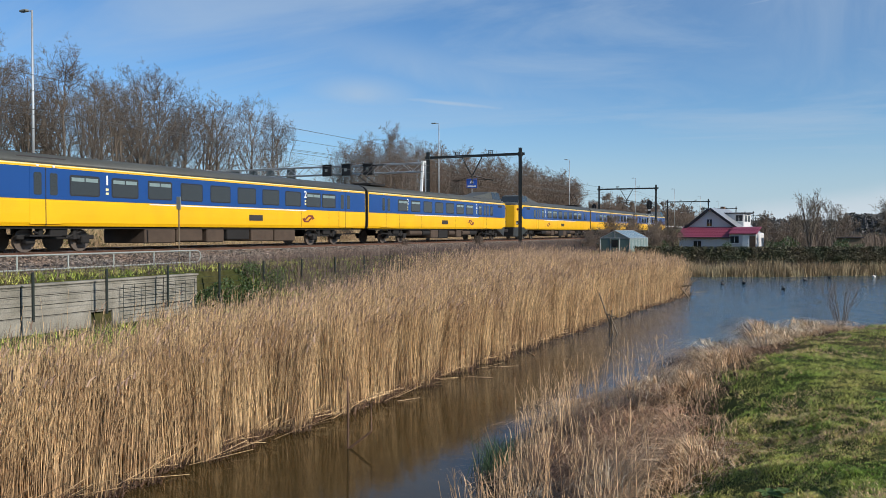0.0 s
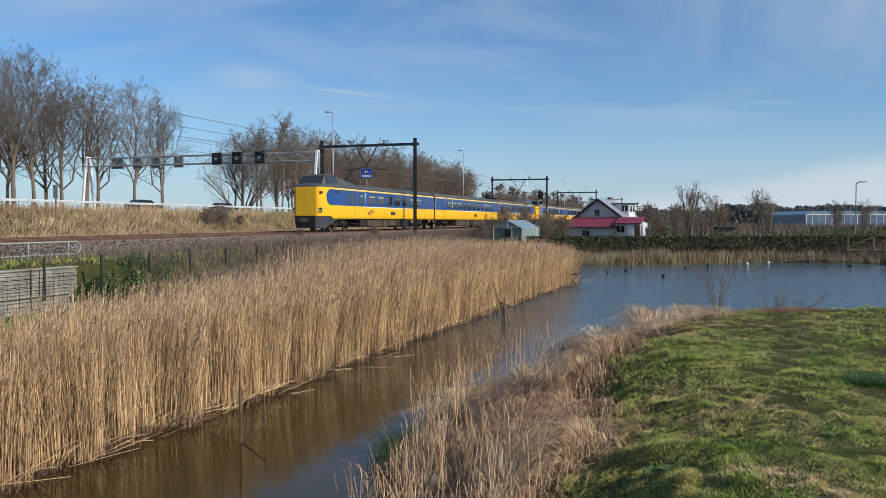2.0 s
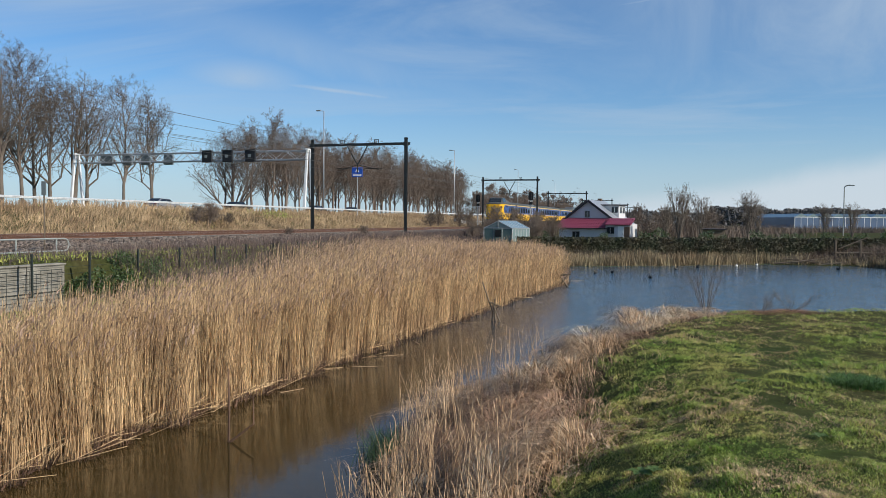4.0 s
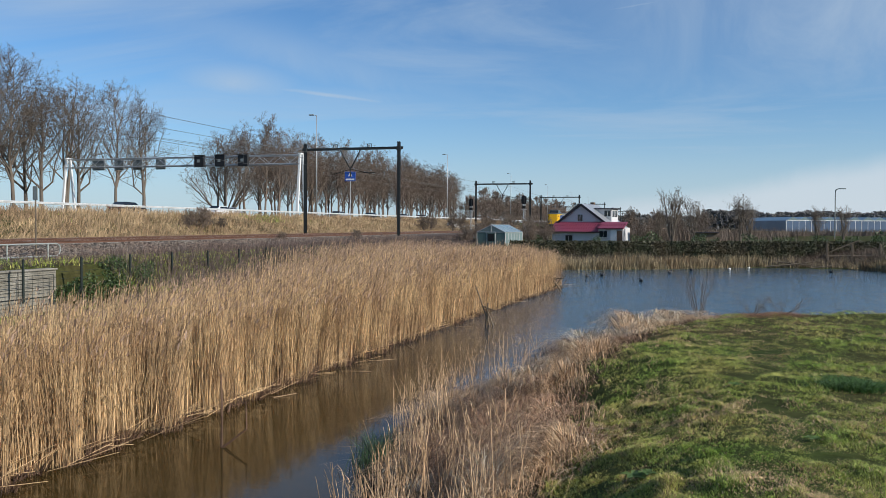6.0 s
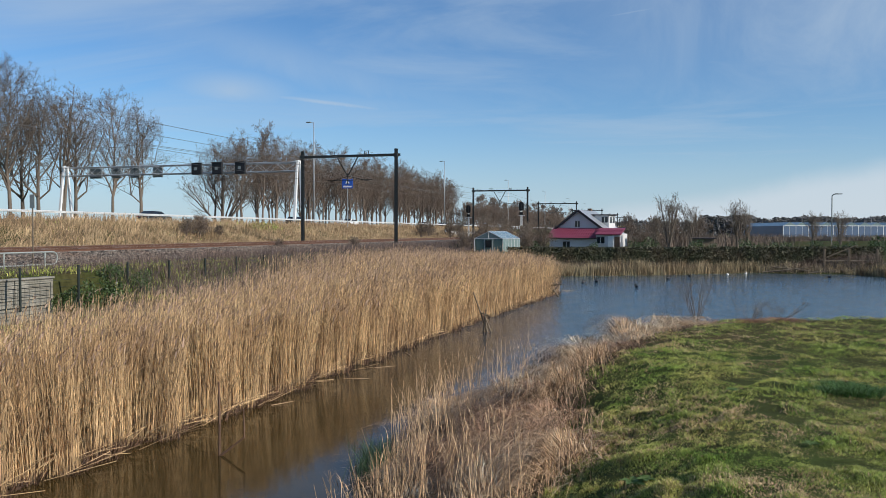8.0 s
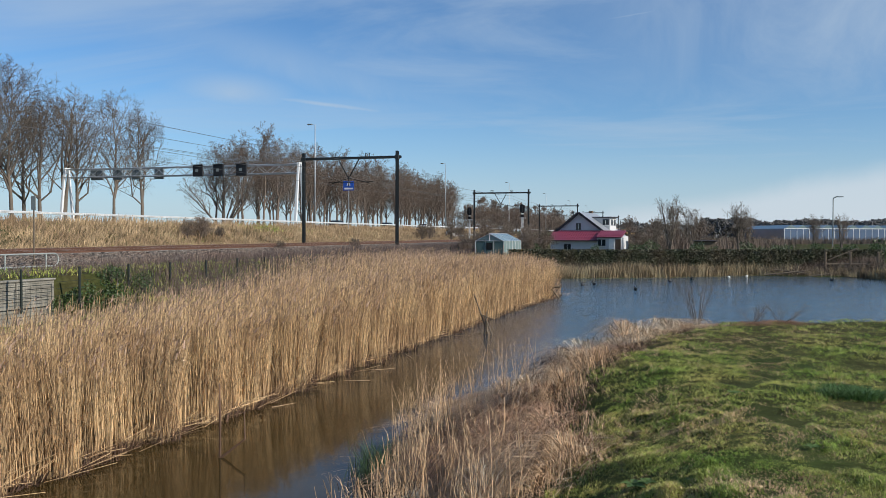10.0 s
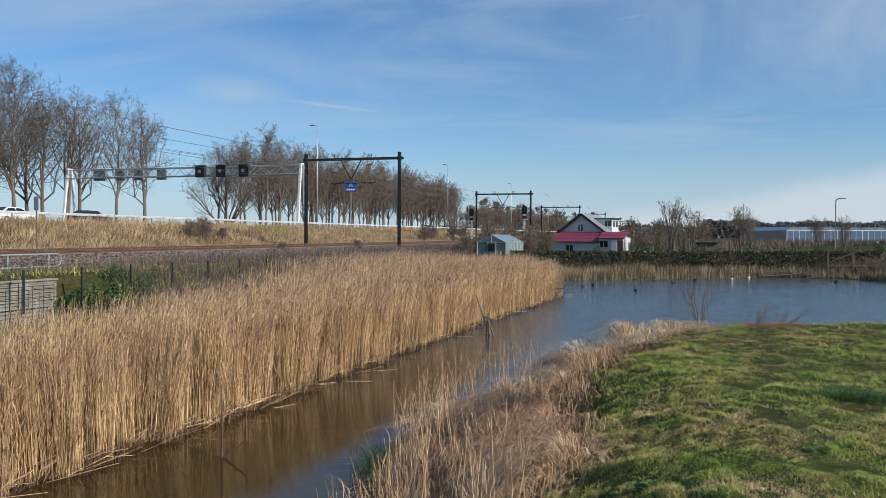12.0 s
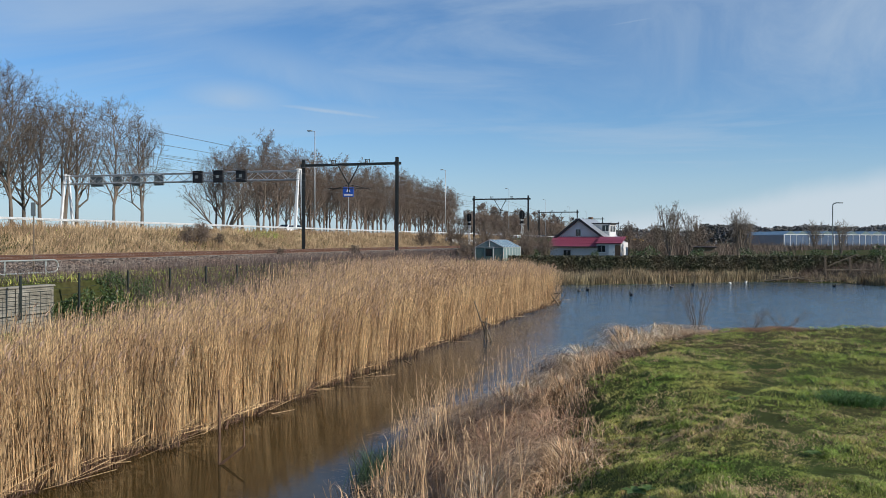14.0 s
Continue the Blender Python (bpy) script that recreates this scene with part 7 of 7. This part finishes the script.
def far_woods():
    g = rng
    def strip(a, b, n, h, name, lab, wd=1.0, dy=14, m="farwood"):
        u = g.uniform(0, 1, n)
        x = a[0] + (b[0] - a[0]) * u + g.normal(0, 6, n)
        y = a[1] + (b[1] - a[1]) * u + g.normal(0, dy, n)
        s = (b[0] - a[0]) * u / 22
        s = s * (1 if wd == 1.0 else 4)
        hh = h * (0.72 + 0.18 * np.sin(s * 2.1) + 0.12 * np.sin(s * 5.3 + 1)) * g.uniform(0.25, 1.0, n) ** 0.35
        base = np.stack([x, y, np.full(n, 1.0)], 1)
        if wd == 1.0:
            # canopy of many small ragged clumps below an uneven top line
            m2 = n * 2
            u = g.uniform(0, 1, m2)
            q = np.stack([a[0] + (b[0] - a[0]) * u, a[1] + (b[1] - a[1]) * u + g.normal(0, dy * 0.6, m2), np.zeros(m2)], 1)
            s = u * abs(b[0] - a[0]) / 9
            top = h * (0.85 + 0.05 * np.sin(s * 0.9) + 0.03 * np.sin(s * 3.1 + 1) + 0.03 * np.sin(s * 7.7))
            q[:, 2] = 1.0 + top * g.uniform(0, 1, m2) ** 0.6
            e1 = g.normal(0, 1, (m2, 3)); e2 = g.normal(0, 1, (m2, 3))
            sz = g.uniform(0.25, 0.75, (m2, 1))
            e1 *= sz; e2 *= sz * 0.6
            V = np.stack([q - e1, q + e2, q + e1, q - e2], 1).reshape(-1, 3)
            stuff(name, (V, np.arange(m2 * 4).reshape(m2, 4)), M[m], lab, "woodland")
            return
        stuff(name, blades(base, hh, g.normal(0, 1.0 if wd == 1.0 else 0.45, (n, 2)), g.uniform(1.0, 2.6, n) * wd, k=3, droop=0.0), M[m], lab, "woodland")
    strip((8, 425), (36, 430), 2400, 11.5, "far_wood", "dark distant bare wood beyond the gardens")
    strip((20, 720), (260, 700), 22000, 17, "far_tree_line", "hazy distant tree line behind the glasshouse")
    strip((2, 172), (48, 190), 7000, 2.3, "field_scrub", "brown leafless scrub along the field beyond the gardens", 0.055, 7, "bark_red")
    strip((-12, 118), (4, 128), 4200, 3.0, "garden_scrub", "brown leafless scrub behind the house", 0.035, 4, "bark_red")
    strip((-110, 560), (20, 640), 5200, 12, "far_thicket", "distant brown thicket along the railway")


def right_lamp():
    t = empty("street_lamp", "slim grey street lamp with a curved arm", "street lamp", pose(24.2, 148.6, 1.2))
    segs = [((0, 0, 0), (0, 0, 8.2))] + [((0.9 * (1 - math.cos(a)), 0, 8.2 + 0.45 * math.sin(a)), (0.9 * (1 - math.cos(a + 0.4)), 0, 8.2 + 0.45 * math.sin(a + 0.4))) for a in (0, 0.4, 0.8, 1.2)]
    part("pole", rods(segs, 0.09, 8), M["signgrey"], t)
    part("luminaire", boxm(0.6, 1.6, -0.15, 0.15, 8.52, 8.68, bevel=0.04), M["signgrey"], t)


def right_shore_clutter():
    j = empty("garden_jetty", "weathered wooden jetty frame with a sloping pole at the shore", "jetty", pose(12.6, 69.5, 0.3))
    part("deck", boxm(-2.0, 2.2, 0, 1.6, 0.55, 0.68, bevel=0.02), M["wood"], j)
    for x in (-1.8, 0, 2.0):
        part("support_post", boxm(x - 0.08, x + 0.08, -0.08, 0.08, -0.9, 1.6, bevel=0.02), M["wood"], j)
    part("pole", rods([((-1.6, 0.3, 0.9), (0.6, 0.4, 1.9))], 0.05), M["wood"], j)
    b = empty("garden_shed", "low dark wooden garden shed behind the hedge", "shed", pose(1.0, 96.5, 1.1, 0, 0, 5))
    part("wall", boxm(0, 2.4, 0, 2.0, -0.2, 1.35), M["wood"], b)
    part("roof", boxm(-0.2, 2.6, -0.25, 2.2, 1.35, 1.48, bevel=0.02), M["slate"], b)


build_house()
build_greenhouse()
build_glasshouse()
far_woods()
right_lamp()
right_shore_clutter()


# ---- road cars and ducks ----
def road_car(paint, label):
    c = empty("car", label, "car")
    prof = [(-2.15, 0.35), (2.15, 0.35), (2.2, 0.62), (2.05, 0.82), (1.15, 0.95), (0.4, 1.42), (-1.1, 1.46), (-1.85, 1.02), (-2.15, 0.92), (-2.2, 0.6)]
    bm = bmesh.new()
    loft(bm, [[(-0.86, y, z) for y, z in prof], [(-0.8, y * 1.0, z) for y, z in prof], [(0.8, y, z) for y, z in prof], [(0.86, y, z) for y, z in prof]])
    for v in bm.verts:
        if v.co.z > 1.2:
            v.co.x *= 0.8
    part("body", bm, M[paint], c)
    for s in (1, -1):
        for pts in ([(1.0, 0.98), (0.4, 1.36), (-0.25, 1.38), (-0.25, 0.98)], [(-0.33, 0.98), (-0.33, 1.38), (-1.05, 1.38), (-1.6, 1.02)]):
            q = bmesh.new()
            loft(q, [[(s * (0.875 - (z - 0.98) * 0.38), y, z) for y, z in pts], [(s * (0.885 - (z - 0.98) * 0.38), y, z) for y, z in pts]])
            part("side_window", q, M["glass"], c)
    for y0, z0, y1, z1, nm in ((1.13, 0.98, 0.45, 1.41, "windscreen"), (-1.83, 1.05, -1.14, 1.45, "rear_window")):
        q = bmesh.new()
        o = 0.012 if y0 > 0 else -0.012
        loft(q, [[(-0.72, y0, z0), (0.72, y0, z0), (0.62, y1, z1), (-0.62, y1, z1)], [(-0.72, y0 + o, z0 + 0.01), (0.72, y0 + o, z0 + 0.01), (0.62, y1 + o, z1 + 0.01), (-0.62, y1 + o, z1 + 0.01)]])
        part(nm, q, M["glass"], c)
    for s in (1, -1):
        for y in (-1.35, 1.35):
            w = part("wheel", rod(bmesh.new(), (s * 0.68, y, 0.32), (s * 0.88, y, 0.32), 0.32, n=16), M["tyre"], c)
            part("rim", rod(bmesh.new(), (s * 0.86, y, 0.32), (s * 0.89, y, 0.32), 0.19, n=12), M["galv"], w)
        part("tail_lamp", boxm(s * 0.7 - 0.12, s * 0.7 + 0.12, -2.22, -2.1, 0.75, 0.9), M["maroon"], c)
        part("headlamp", boxm(s * 0.65 - 0.15, s * 0.65 + 0.15, 2.05, 2.16, 0.64, 0.78), M["whitep"], c)
    return c


dark = road_car("carpaint_dark", "dark saloon car driving on the motorway")
white = road_car("carpaint_white", "white hatchback car driving on the motorway")
grey = road_car("carpaint_grey", "grey car driving on the motorway")
redc = road_car("carpaint_red", "red car driving on the far carriageway")


def again(ob):
    c = copy_thing(ob, pose(0, 0, 0))
    return c


for ob in (dark, white, grey, redc):
    ob["group"] = "cars on the motorway"
# car, lateral place, place along the road at 0 s, speed
ROAD_CARS = [(dark, -60, 28.8, 22.7), (again(dark), -60, 45.7, 22.1), (redc, -80, 142.1, -21.8), (again(dark), -60, -6.4, 25.5), (again(grey), -60, -24.7, 26.0),
             (again(dark), -60, -48.4, 20.5), (white, -60, -40.1, 22.2), (grey, -63, -33.0, 22.2), (again(dark), -60, -126.6, 25.8), (again(dark), -60, -209.8, 23.2),
             (again(white), -60, -266.7, 27.1)]


def duck(m, label, body="feather"):
    d = empty("duck", label, "duck", group="ducks on the pond")
    bm = bmesh.new()
    rings = []
    for y, w, z0, z1 in ((-0.2, 0.02, 0.09, 0.13), (-0.13, 0.07, 0.0, 0.14), (0.0, 0.095, -0.04, 0.15), (0.1, 0.08, -0.03, 0.14), (0.17, 0.03, 0.02, 0.1)):
        rings.append([(w * math.cos(a), y, (z0 + z1) / 2 + (z1 - z0) / 2 * math.sin(a)) for a in [2 * math.pi * k / 10 for k in range(10)]])
    loft(bm, rings)
    part("body", bm, M[body], d, smooth=True)
    part("neck", rod(bmesh.new(), (0, 0.12, 0.08), (0, 0.16, 0.165), 0.038, 0.03, 8), M["feather"], d, smooth=True)
    hd = bmesh.new()
    bmesh.ops.create_icosphere(hd, subdivisions=2, radius=0.045)
    bmesh.ops.translate(hd, verts=hd.verts, vec=(0, 0.175, 0.18))
    part("head", hd, M["feather"], d, smooth=True)
    part("bill", rod(bmesh.new(), (0, 0.21, 0.175), (0, 0.262, 0.167), 0.018, 0.008, 6), M["bill"], d)
    return d


coot = duck(0, "black coot swimming on the pond")
pale = duck(0, "pale duck resting near the far shore", "feather_white")
DUCKS = []
for i, (x, y, vx, vy, turn_deg, kind) in enumerate(((-4.5, 51.2, -0.10, 0.0, 90, 0), (-1.2, 56.2, 0.03, 0.0, 250, 0), (-2.1, 47.0, -0.06, 0.02, 80, 0), (-5.6, 50.0, -0.05, 0.0, 95, 0), (9.6, 61.5, 0.04, 0.0, 270, 0),
                                                    (3.0, 62.6, 0.02, 0.0, 270, 1), (0.2, 60.0, 0.03, 0.0, 265, 0), (4.7, 65.0, -0.01, 0.0, 90, 1))):
    src = (coot, pale)[kind]
    turn_deg += 70 if i % 2 else -60
    DUCKS.append((src if i in (0, 5) else again(src), x, y, vx, vy, turn_deg))


# ---- what moves ----
def motions():
    times = [0.5 * i for i in range(29)]
    for ob, off, way in CARS:
        walk(ob, [(t, pose(TRACKS[0], -9.3 + 30.9 * t + off, RAIL_Z, 0, 0, 0 if way > 0 else 180)) for t in times])
    for ob, x, y0, v in ROAD_CARS:
        walk(ob, [(t, pose(x, y0 + v * t, 4.09, 0, 0, 0 if v > 0 else 180)) for t in times])
    for ob, x, y, vx, vy, turn in DUCKS:
        walk(ob, [(t, pose(x + vx * t, y + vy * t, 0.0, 0, 0, turn)) for t in times])


motions()
